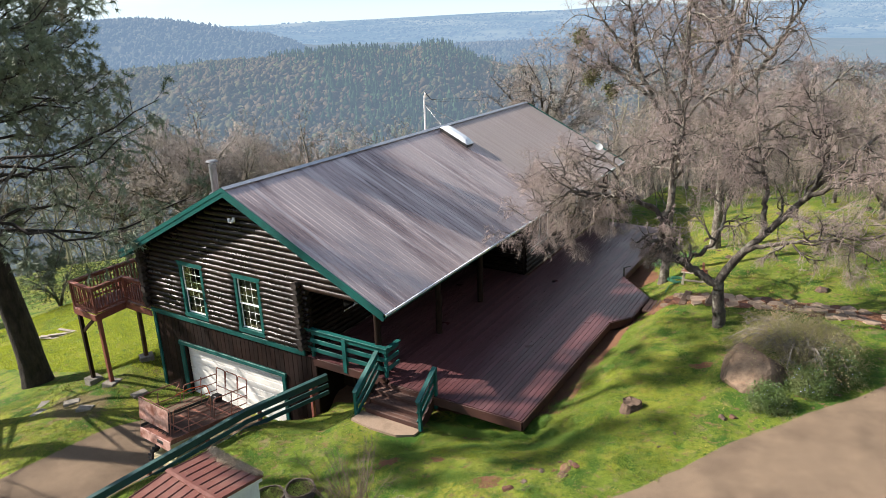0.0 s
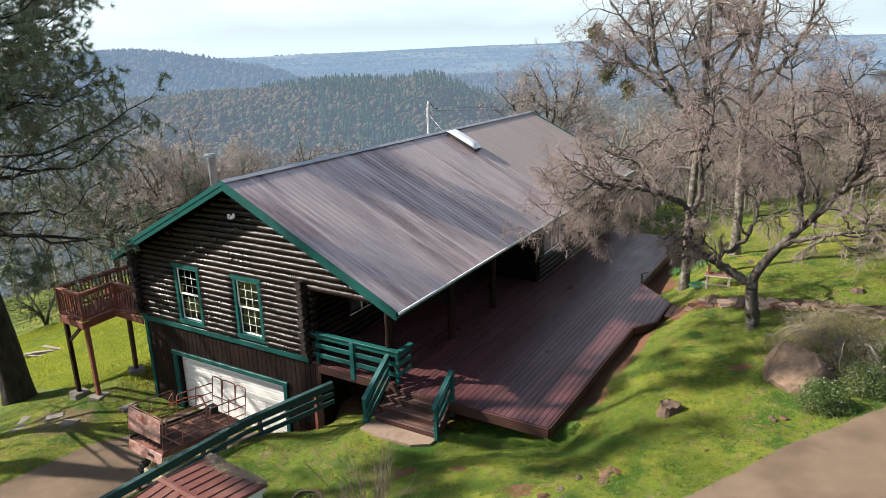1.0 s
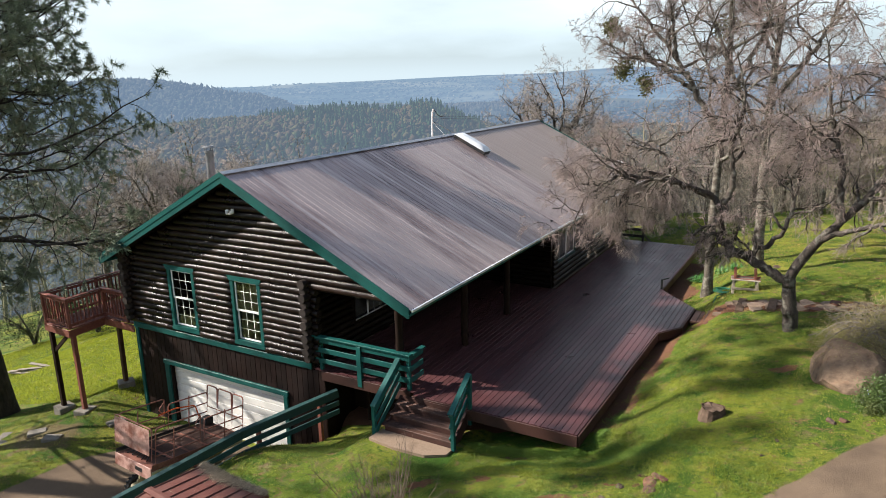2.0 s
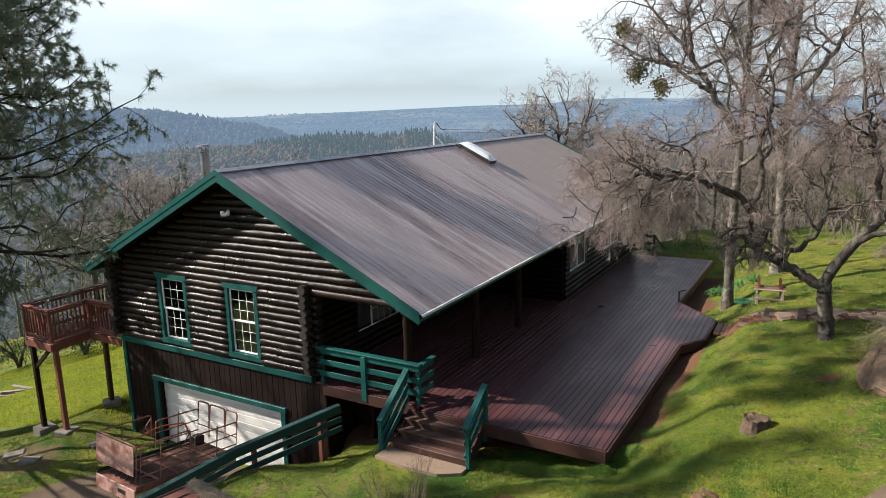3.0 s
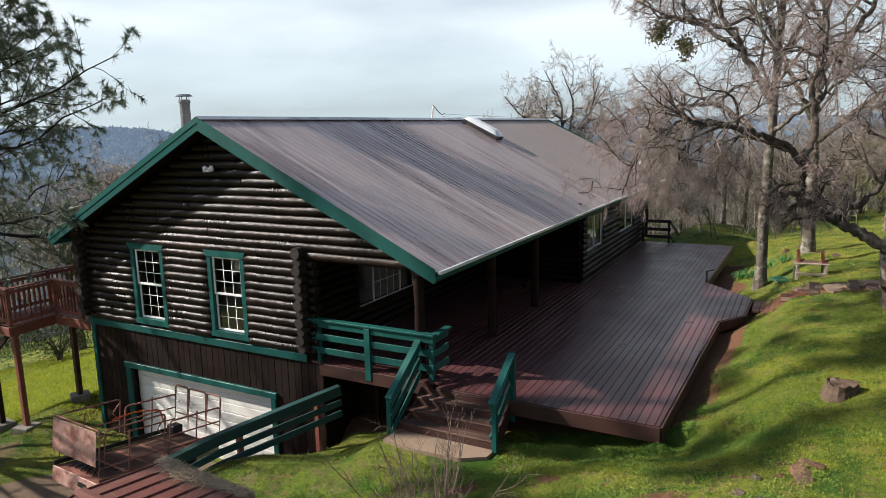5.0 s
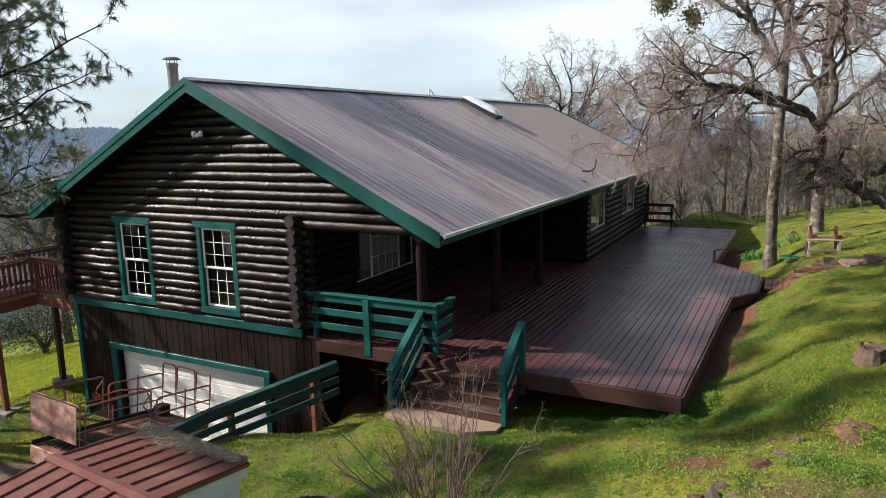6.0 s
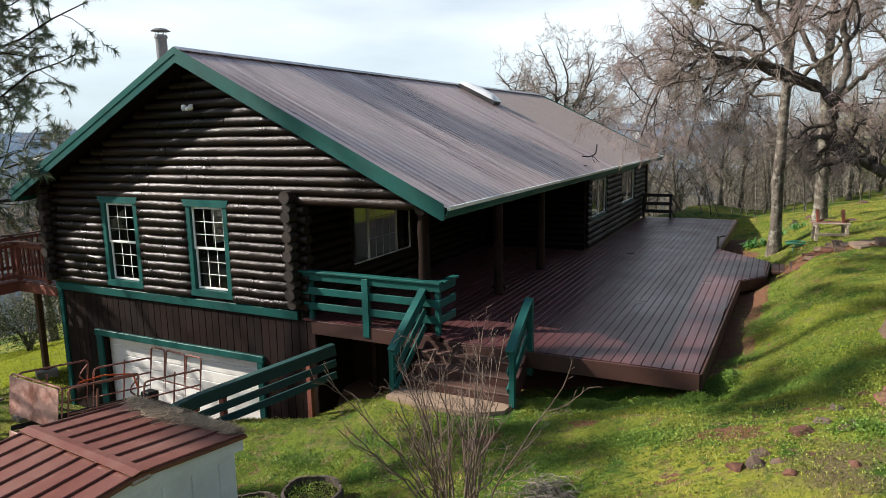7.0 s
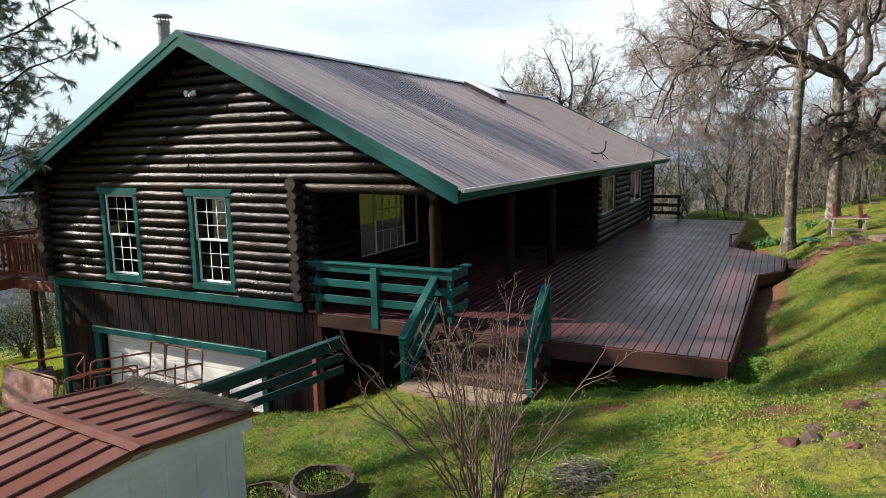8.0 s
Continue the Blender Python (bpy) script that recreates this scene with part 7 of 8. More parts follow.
def lift_wheel(x, y):
    bm = bmesh.new()
    bmesh.ops.create_cone(bm, cap_ends=True, segments=24, radius1=0.29, radius2=0.29, depth=0.20, matrix=pose(0, 0, 0, 0, 90, 0))
    bmesh.ops.bevel(bm, geom=[e for e in bm.edges if len(e.link_faces) == 2 and abs(e.calc_face_angle()) > 1], offset=0.04, segments=2, affect="EDGES")
    for k in range(18):
        a = k * 2 * math.pi / 18
        for s in (-1, 1):
            box(bm, (-0.095, -0.022, 0.272), (0.0, 0.022, 0.315), 0, Matrix.Rotation(a + (0.09 if s > 0 else 0), 4, "X") @ Matrix.Diagonal((s, 1, 1, 1)) @ Matrix.Rotation(0.35, 4, "Z"))
    w = part("wheel", bm, M_RUBBER, lift, "black lugged tyre")
    w.matrix_basis = pose(x, y, 0.30)
    bm = bmesh.new()
    bmesh.ops.create_cone(bm, cap_ends=True, segments=18, radius1=0.15, radius2=0.12, depth=0.23, matrix=pose(0, 0, 0, 0, 90, 0))
    part("rim", bm, M_CREAM, w)


for x in (-0.66, 0.66):
    for y in (-0.85, 0.85):
        lift_wheel(x, y)

# ---- the green fence along the bank ----
fence = thing("fence", "weathered green three-rail wooden fence beside the drive", "fence", (0, 0, -1.2))
FO = Vector((0, 0, -1.2))
TOP = [-0.42, -0.80, -1.14, -1.48, -1.8]


def fence_top(y):
    return float(np.interp(-y, [-p[1] for p in FENCE], TOP))


for (ax, ay), (bx, by), ta, tb in zip(FENCE[:4], FENCE[1:5], TOP, TOP[1:]):
    for h, w in ((-0.09, 0.19), (-0.34, 0.14), (-0.58, 0.14)):
        timber("rail", Vector((ax + 0.05, ay, ta + h)) - FO, Vector((bx + 0.05, by, tb + h)) - FO, 0.04, w, M_GREEN_OLD, fence)
    timber("cap", Vector((ax + 0.01, ay, ta + 0.02)) - FO, Vector((bx + 0.01, by, tb + 0.02)) - FO, 0.15, 0.04, M_GREEN_OLD, fence)
for y in (-0.55, -2.0, -3.5, -5.1, -6.7, -8.3):
    x = float(fence_x(y)) - 0.03
    timber("post", Vector((x, y, gz_at(x, y) - 0.5)) - FO, Vector((x, y, fence_top(y) - 0.01)) - FO, 0.10, 0.10, M_REDWOOD, fence, up=(0, 1, 0), label="red-brown post")

# ---- the shed ----
SH_X1, SH_X0, SH_Y, SH_HALF, SH_RZ = 3.81, 2.05, -6.68, 1.13, 0.81
SH_EZ = 0.70
shed = thing("garden_shed", "small metal shed with red ribbed roof and pale blue-grey walls", "shed", (2.9, SH_Y, -1.4), turn=-5)
SO = Vector((2.9, SH_Y, -1.4))
fall = (SH_RZ - SH_EZ) / SH_HALF
prism("wall", [(SH_Y - SH_HALF + 0.09 - SO.y, -0.3), (SH_Y + SH_HALF - 0.09 - SO.y, -0.3), (SH_Y + SH_HALF - 0.09 - SO.y, SH_EZ - 0.05 - SO.z), (0, SH_RZ - 0.07 - SO.z), (SH_Y - SH_HALF + 0.09 - SO.y, SH_EZ - 0.05 - SO.z)], "x", SH_X0 + 0.08 - SO.x, SH_X1 - SH_X0 - 0.17, M_SHEDWALL, shed)
for k in range(9):
    y = -SH_HALF + 0.14 + 0.305 * k
    if y < SH_HALF - 0.12:
        top = SH_RZ - 0.23 - abs(y + 0.02) * fall - SO.z
        block("wall_rib", (SH_X1 - 0.092 - SO.x, y, -0.25), (SH_X1 - 0.078 - SO.x, y + 0.03, top), M_SHEDWALL, shed, 0.004)
for s in (-1, 1):
    prism("roof", [(0, SH_RZ - 0.035 - SO.z), (s * SH_HALF, SH_EZ - 0.035 - SO.z), (s * SH_HALF, SH_EZ - SO.z), (0, SH_RZ - SO.z)], "x", SH_X0 - SO.x, SH_X1 - SH_X0, M_SHEDROOF, shed, "faded red metal roof")
    sheet = [o for o in shed.children if o.name.startswith("roof")][-1]
    n = 7
    for k in range(n + 1):
        x = SH_X0 + 0.03 + (SH_X1 - SH_X0 - 0.06) * k / n - SO.x
        timber("roof_rib", (x, s * 0.07, SH_RZ - 0.07 * fall + 0.010 - SO.z), (x, s * (SH_HALF - 0.004), SH_EZ + 0.012 - SO.z), 0.018, 0.022, M_SHEDROOF, sheet, 0.005)
    prism("gable_trim", [(0, SH_RZ - 0.036 - SO.z), (s * SH_HALF, SH_EZ - 0.036 - SO.z), (s * SH_HALF, SH_EZ - 0.17 - SO.z), (0, SH_RZ - 0.18 - SO.z)], "x", SH_X1 - 0.088 - SO.x, 0.028, M_SHEDWALL, shed, "pale grey gable trim")
prism("ridge_cap", [(-0.075, SH_RZ - 0.075 * fall + 0.020 - SO.z), (0, SH_RZ + 0.024 - SO.z), (0.075, SH_RZ - 0.075 * fall + 0.020 - SO.z), (0.075, SH_RZ - 0.075 * fall + 0.030 - SO.z), (0, SH_RZ + 0.036 - SO.z), (-0.075, SH_RZ - 0.075 * fall + 0.030 - SO.z)], "x", SH_X0 - SO.x, SH_X1 - SH_X0 + 0.005, M_SHEDROOF, shed)
block("ridge_end", (SH_X1 - 0.06 - SO.x, -0.10, SH_RZ - 0.07 - SO.z), (SH_X1 + 0.012 - SO.x, 0.10, SH_RZ - 0.02 - SO.z), M_GREYWOOD, shed, 0.02)
r = np.random.RandomState(14)
n = 8000
px = SH_X0 + 0.02 + (SH_X1 - SH_X0 - 0.06) * r.uniform(0, 1, n)
wid = 0.05 + 0.17 * smoothstep(0.0, 1.6, SH_X1 - px) * smoothstep(-0.2, 0.9, px - SH_X0)
py = SH_HALF - np.abs(r.normal(0, 1, n)) * wid * 0.75
few = r.uniform(size=n) < 0.003
py[few] = r.uniform(0.1, SH_HALF, few.sum())
py = np.clip(py, 0.05, SH_HALF + 0.02)
pz = SH_RZ - py * fall + 0.02 + np.abs(r.normal(0, 0.022, n))
a = r.uniform(0, 6.28, n)
ln = r.uniform(0.05, 0.20, n)
d = np.stack([np.cos(a) * ln, np.sin(a) * ln, r.normal(0, 0.012, n)], -1)
c = np.stack([px - 0.0, SH_Y + py, pz], -1)
w = np.stack([-np.sin(a), np.cos(a), 0.6 + 0 * a], -1) * 0.0018
v = np.stack([c - d / 2 - w, c - d / 2 + w, c + d / 2], 1).reshape(-1, 3) - np.array([2.9, SH_Y, 0])
v = v @ np.array(Matrix.Rotation(radians(-5), 3, "Z")).T + np.array([2.9, SH_Y, 0])
tagged(raw("straw", v, np.arange(len(v)).reshape(-1, 3), M_STRAW), "dry straw and leaf litter along the shed eave", "straw", kind="stuff")


# ---- barrel tubs ----
def half_barrel(place, r, h, label, turn=0):
    tub = thing("barrel_planter", label, "planter", place, "barrel planters", turn=turn)
    n = 22
    for k in range(n):
        a0, a1 = 2 * math.pi * (k + 0.03) / n, 2 * math.pi * (k + 0.97) / n
        hh = h + 0.012 * math.sin(k * 5.1)
        bm = bmesh.new()
        ring = []
        for zz, rr in ((-0.1, r * 0.90), (h * 0.5, r * 1.0), (hh, r * 0.97)):
            ring.append([bm.verts.new((q * math.cos(a), q * math.sin(a), zz)) for a, q in ((a0, rr), (a1, rr), (a1, rr - 0.028), (a0, rr - 0.028))])
        for p, q in zip(ring, ring[1:]):
            for j in range(4):
                bm.faces.new([p[j], p[(j + 1) % 4], q[(j + 1) % 4], q[j]])
        bm.faces.new(ring[-1])
        bmesh.ops.recalc_face_normals(bm, faces=bm.faces)
        part("stave", bm, M_BARREL, tub)
    for zz in (h * 0.30, h * 0.80):
        q = np.array([(math.cos(t) * (r * 1.0 + 0.004), math.sin(t) * (r * 1.0 + 0.004), zz) for t in np.linspace(0, 2 * math.pi, 33)])
        vv, ff = tubes(q[None], np.full((1, 33), 0.010), 4)
        raw("hoop", vv, ff, M_BLACK, tub)
    bm = bmesh.new()
    bmesh.ops.create_circle(bm, cap_ends=True, segments=24, radius=r * 0.9, matrix=pose(0, 0, h * 0.72))
    part("soil", bm, M_DARKPOST, tub)
    q = np.random.RandomState(5)
    m = 420
    t, s = q.uniform(0, 6.28, m), np.sqrt(q.uniform(0, 1, m)) * r * 0.85
    vv, ff = leaves(np.stack([s * np.cos(t), s * np.sin(t), h * 0.74 + q.uniform(0, 0.04, m)], -1), 0.03, 5, 0.011, q)
    tagged(raw("clover_growth", vv, ff, M_CLOVER, tub, "green clover seedlings"), kind="stuff")
    return tub


half_barrel((3.62, -4.35, -0.98), 0.365, 0.38, "half wine barrel planter full of clover")
half_barrel((3.02, -4.75, -1.06), 0.36, 0.30, "lower grey half barrel planter", 20)

# ---- stones, boulder, stump ----
NEAR_STONES = [(8.20, -4.24, 0.17, M_REDROCK), (8.37, -4.20, 0.20, M_ROCK), (8.53, -4.20, 0.12, M_ROCK), (8.38, -3.98, 0.17, M_ROCK), (8.75, -3.58, 0.26, M_REDROCK), (8.90, -3.20, 0.16, M_ROCK), (9.10, -3.46, 0.19, M_ROCK), (9.07, -2.56, 0.17, M_ROCK), (9.36, -2.16, 0.16, M_ROCK),
               (9.50, -2.38, 0.26, M_ROCK), (9.60, -2.22, 0.17, M_ROCK), (9.70, -2.26, 0.18, M_REDROCK), (9.62, -2.68, 0.23, M_ROCK), (9.32, -2.50, 0.12, M_REDROCK), (8.77, -4.10, 0.09, M_REDROCK), (8.61, -4.46, 0.10, M_REDROCK), (9.07, -4.28, 0.10, M_REDROCK), (6.26, -4.15, 0.08, M_ROCK)]
FAR_STONES = [(12.15, 0.62, 0.20, M_ROCK), (12.35, 0.75, 0.22, M_ROCK), (11.3, -0.3, 0.10, M_ROCK), (11.1, -0.95, 0.09, M_ROCK), (6.05, -0.62, 0.13, M_REDROCK), (6.5, -0.6, 0.09, M_ROCK), (13.75, 9.4, 0.50, M_ROCK), (8.9, 7.7, 0.2, M_REDROCK), (8.55, 7.35, 0.16, M_REDROCK), (8.3, 6.7, 0.13, M_REDROCK),
              (9.0, 16.8, 0.4, M_ROCK), (9.4, 17.4, 0.3, M_ROCK), (10.4, 13.0, 0.25, M_ROCK), (12.6, 20.5, 0.5, M_ROCK), (13.5, 21.5, 0.4, M_ROCK), (11.5, 21.5, 0.45, M_ROCK), (15, 22.5, 0.6, M_ROCK), (9.9, 13.9, 0.22, M_ROCK), (14.2, 18.6, 0.4, M_ROCK)]
for k, (x, y, s, mat) in enumerate(NEAR_STONES + FAR_STONES):
    o = stone("stone", (x, y, gz_at(x, y) - s * 0.12), (s * 0.80, s * 0.62, s * 0.50), mat, 100 + k)
    tagged(o, "reddish field stone half sunk in the grass" if mat is M_REDROCK else "grey-brown field stone in the grass", "stone", "loose stones")
o = stone("boulder", (12.36, 2.72, gz_at(12.36, 2.72) - 0.06), (1.02, 0.90, 0.92), M_BOULDER, 77, None, 4)
tagged(o, "large brown boulder beneath dry shrubs", "boulder")
stump = thing("tree_stump", "short cut tree stump with splintered rim", "stump", (10.05, 0.70, gz_at(10.05, 0.70)))
q = np.random.RandomState(9)
rings = []
bm = bmesh.new()
for k, (zz, rr) in enumerate(((-0.1, 0.33), (0.03, 0.26), (0.12, 0.225), (0.20, 0.215))):
    rings.append([bm.verts.new((rr * (1 + 0.12 * math.sin(3 * a + 1) + q.normal(0, 0.03)) * math.cos(a), rr * (1 + 0.12 * math.sin(3 * a + 1) + q.normal(0, 0.03)) * math.sin(a), zz + (0.02 * q.normal() if k == 3 else 0))) for a in np.arange(18) * 2 * math.pi / 18])
for a, b in zip(rings, rings[1:]):
    for j in range(18):
        bm.faces.new([a[j], a[(j + 1) % 18], b[(j + 1) % 18], b[j]])
part("bark", bm, M_CUTWOOD, stump)
bm = bmesh.new()
top = [bm.verts.new((0.21 * math.cos(a), 0.21 * math.sin(a), 0.198 + 0.012 * q.normal())) for a in np.arange(18) * 2 * math.pi / 18]
mid = bm.verts.new((0, 0, 0.185))
for j in range(18):
    bm.faces.new([top[j], top[(j + 1) % 18], mid])
part("cut_face", bm, M_CUTWOOD, stump)
timber("splinter", (-0.17, -0.05, 0.14), (-0.19, -0.06, 0.27), 0.025, 0.05, M_CUTWOOD, stump)


# ---- shrubs ----
def bare_shrub(name, place, n, hgt, wide, label, seed, mat, tr=0.006):
    """Many thin stems from one foot, forking upwards."""
    r = np.random.RandomState(seed)
    sh = thing(name, label, "shrub", place)
    lines = []
    for k in range(n):
        a, s = r.uniform(0, 6.28), r.uniform(0.1, 1.0)
        h = hgt * r.uniform(0.55, 1.0) * (1.1 - 0.35 * s)
        lines.append(([(0.10 * math.cos(a), 0.10 * math.sin(a), -0.1), (wide * s * 0.35 * math.cos(a), wide * s * 0.35 * math.sin(a), h * 0.4), (wide * s * math.cos(a + 0.2), wide * s * math.sin(a + 0.2), h)], tr * 2.0, tr * 0.7))
    P, R = limbs(lines, 9)
    P[:, 2:-1] += r.normal(0, 0.018, P[:, 2:-1].shape)
    P1, R1 = shoots(P, R, 6, r, 0.30, 30, 5, 0.06, tr, 0.35, 0.14)
    P2, R2 = shoots(P1, R1, 4, r, 0.42, 35, 4, 0.05, tr * 0.7, 0.25, 0.16)
    tagged(joined("understem", [(P, R, 6), (P1, R1, 4)], mat, sh), kind="stuff")
    tagged(joined("twig_growth", [(P2, np.maximum(R2, tr * 0.42), 3)], mat, sh), kind="stuff")
    return sh


M_STEM = surface("shrub_stems", (0.080, 0.057, 0.044), (0.17, 0.126, 0.099), (0.15, 0.092, 0.068), 20, 3, rough=0.85, bump=0, vary=0.25, island=True)
bare_shrub("leafless_shrub", (5.95, -5.15, gz_at(5.95, -5.15)), 32, 2.0, 1.35, "leafless many-stemmed shrub on the lawn", 3, M_STEM, 0.0055)
M_DEADTWIG = surface("grey_dead_twigs", (0.16, 0.138, 0.112), (0.27, 0.235, 0.195), (0.20, 0.155, 0.12), 10, 2, rough=0.9, bump=0, vary=0.3, island=True)


def low_mat(name, place, wide, hgt, n, label, seed, mat):
    """A low tangled heap of dead stems."""
    r = np.random.RandomState(seed)
    sh = thing(name, label, "shrub", place)
    c = r.normal(0, 0.42, (n, 2)) * wide
    ang, ln = r.uniform(0, 6.28, n), r.uniform(0.3, 0.8, n) * wide
    zz = hgt * np.exp(-(c ** 2).sum(1) / wide ** 2) * r.uniform(0.2, 1.0, n)
    u = np.linspace(-0.5, 0.5, 5)
    P = np.stack([c[:, :1] + np.cos(ang)[:, None] * ln[:, None] * u, c[:, 1:] + np.sin(ang)[:, None] * ln[:, None] * u, zz[:, None] + 0.12 * hgt - hgt * 0.8 * u[None] ** 2], -1)
    P[..., :2] += r.normal(0, 0.03, P[..., :2].shape)
    tagged(joined("stem_tangle", [(P, np.full(P.shape[:2], 0.0040), 4)], mat, sh), kind="stuff")
    return sh


low_mat("dead_shrub", (6.62, -4.55, gz_at(6.62, -4.55)), 0.42, 0.15, 170, "low tangle of grey dead stems", 4, M_DEADTWIG)
big = thing("dry_shrub", "large dry tangled shrub over the boulder", "shrub", (13.35, 3.75, gz_at(13.35, 3.75)))
r = np.random.RandomState(6)
n = 30
a, s = r.uniform(0, 6.28, n), np.sqrt(r.uniform(0.05, 1, n))
P = np.stack([resample([(0.3 * s[k] * math.cos(a[k]), 0.3 * s[k] * math.sin(a[k]), 0), (0.9 * s[k] * math.cos(a[k]), 0.9 * s[k] * math.sin(a[k]), 1.0), (1.45 * s[k] * math.cos(a[k]), 1.45 * s[k] * math.sin(a[k]), 1.45 - 0.7 * s[k]), (1.7 * s[k] * math.cos(a[k]), 1.7 * s[k] * math.sin(a[k]), 1.30 - 0.9 * s[k])], 9) for k in range(n)])
R = np.tile(np.linspace(0.018, 0.006, 9), (n, 1))
P1, R1 = shoots(P, R, 11, r, 0.28, 50, 6, -0.10, 0.008, 0.2, 0.3)
P2, R2 = shoots(P1, R1, 5, r, 0.5, 45, 4, -0.08, 0.005, 0.15, 0.3)
tagged(joined("understem", [(P, R, 5), (P1, np.maximum(R1, 0.004), 3)], M_DEADTWIG, big), kind="stuff")
tagged(joined("twig_growth", [(P2, np.maximum(R2, 0.0035), 3)], M_DEADTWIG, big), kind="stuff")
# a lumpy mound of small dry leaves over the stems
n = 2600
d = r.normal(size=(n, 3))
d[:, 2] = np.abs(d[:, 2])
d /= np.linalg.norm(d, axis=1, keepdims=True)
lump = 1 + 0.16 * np.sin(4.1 * d[:, 0] + 1.3) * np.cos(3.7 * d[:, 1]) + 0.12 * np.sin(7.3 * d[:, 1] + 5.0 * d[:, 2]) + r.normal(0, 0.07, n)
c = d * np.array([1.62, 1.35, 1.22]) * (lump * r.uniform(0.72, 1.0, n))[:, None]
v, f = leaves(np.concatenate([c, P1[:, -1]]), 0.13, 15, 0.016, r)
tagged(raw("foliage", v, f, M_LEAF_DRY, big), kind="stuff")


def flowering_bush(place, wide, hgt, n, label, seed, flowers):
    r = np.random.RandomState(seed)
    sh = thing("flowering_bush", label, "shrub", place, "bushes by the road")
    d = r.normal(size=(n, 3))
    d[:, 2] = np.abs(d[:, 2])
    d /= np.linalg.norm(d, axis=1, keepdims=True)
    c = d * np.array([wide, wide * 0.8, hgt]) * r.uniform(0.5, 1.02, (n, 1))
    lines = [([(0, 0, -0.1), tuple(0.5 * c[k]), tuple(c[k])], 0.012, 0.004) for k in range(0, n, 4)]
    P, R = limbs(lines, 6)
    tagged(joined("understem", [(P, R, 4)], M_BARK_DARK, sh), kind="stuff")
    v, f = leaves(c, 0.075, 60, 0.021, r)
    tagged(raw("foliage", v, f, M_LEAF, sh), kind="stuff")
    if flowers:
        top = c[d[:, 2] > 0.25]
        v, f = leaves(top[:: 2], 0.07, flowers, 0.012, r, 0.9)
        tagged(raw("blossom", v, f, M_FLOWER, sh, "clusters of pale blue flowers"), kind="stuff")
    return sh


flowering_bush((13.0, 1.25, gz_at(13.0, 1.25)), 0.50, 0.62, 130, "low dark green bush with few pale flowers", 1, 1)
flowering_bush((13.75, 2.25, gz_at(13.75, 2.25)), 0.50, 0.70, 130, "dark green bush with pale blue flowers", 2, 4)
flowering_bush((14.2, 3.1, gz_at(14.2, 3.1)), 0.62, 0.95, 170, "tall dark green bush with pale blue flowers", 3, 4)


def strap_plant(place, n, ln, seed):
    r = np.random.RandomState(seed)
    pl = thing("strap_leaf_plant", "clump of glossy green strap-leaved lily plants", "plant", place, "lily clumps")
    a, e = r.uniform(0, 6.28, n), r.uniform(0.5, 1.4, n)
    L = ln * r.uniform(0.6, 1.1, n)
    u = np.linspace(0, 1, 6)
    hor = (np.cos(e) * L)[:, None] * u
    ver = (np.sin(e) * L)[:, None] * u - 0.55 * L[:, None] * u ** 2
    c = r.normal(0, 0.16, (n, 2))
    mid = np.stack([c[:, :1] + hor * np.cos(a)[:, None], c[:, 1:] + hor * np.sin(a)[:, None], ver], -1)
    side = np.stack([-np.sin(a), np.cos(a), 0 * a], -1)[:, None] * (0.022 * (1 - u ** 2 * 0.95))[None, :, None]
    V = np.stack([mid - side, mid + side], 2).reshape(-1, 3)
    i = (np.arange(n)[:, None] * 12 + 2 * np.arange(5)[None]).ravel()
    raw("leaf_rosette", V, np.stack([i, i + 1, i + 3, i + 2], -1), M_STRAP, pl, smooth=True)
    return pl


for k, (x, y) in enumerate(((7.75, 13.9), (8.5, 14.1), (8.1, 13.5), (9.0, 13.6))):
    strap_plant((x, y, gz_at(x, y)), 60, 0.62, k)

# ---- bench, hose, path ----
bench = thing("garden_bench", "weathered bench base with red upturned seat posts", "bench", (9.65, 10.1, gz_at(9.65, 10.1)), turn=8)
for x in (-0.36, 0.36):
    for y in (-0.22, 0.22):
        timber("leg", (x, y, -0.05), (x * 0.94, y * 0.9, 0.36), 0.085, 0.05, M_GREYWOOD, bench, up=(0, 1, 0))
    timber("side_rail", (x, -0.28, 0.36), (x, 0.28, 0.36), 0.04, 0.09, M_GREYWOOD, bench)
timber("cross_rail", (-0.40, -0.24, 0.14), (0.40, -0.24, 0.14), 0.03, 0.07, M_GREYWOOD, bench)
for k in range(4):
    timber("slat", (-0.44, -0.21 + 0.14 * k, 0.425), (0.44, -0.21 + 0.14 * k, 0.425), 0.11, 0.025, M_REDSEAT if k % 2 else M_GREYWOOD, bench)
for x in (-0.30, 0.30):
    timber("seat_post", (x, 0.0, 0.44), (x - 0.03, 0.03, 0.78), 0.085, 0.05, M_REDSEAT, bench, up=(0, 1, 0))
    timber("post_brace", (x - 0.02, 0.0, 0.45), (x + 0.14, 0.05, 0.50), 0.04, 0.06, M_REDSEAT, bench)
hose = thing("garden_hose", "coiled green garden hose on the grass", "hose", (9.0, 10.75, gz_at(9.0, 10.75)))
q = np.random.RandomState(3)
t = np.linspace(0, 2 * math.pi * 7, 150)
rad = 0.30 + 0.10 * np.sin(t * 0.37) + 0.03 * q.normal(size=150).cumsum() * 0.15
pts = np.stack([rad * np.cos(t), rad * 0.9 * np.sin(t), 0.03 + 0.03 * np.abs(np.sin(t * 1.7)) + 0.0 * t], -1)
pts = np.concatenate([pts, np.array([(-0.2 + 0.0 * k, -0.45 - 0.14 * k, 0.03 - 0.02 * k) for k in range(1, 6)])])
vv, ff = tubes(pts[None], np.full((1, len(pts)), 0.014), 6)
raw("coil", vv, ff, M_HOSE, hose, smooth=True)
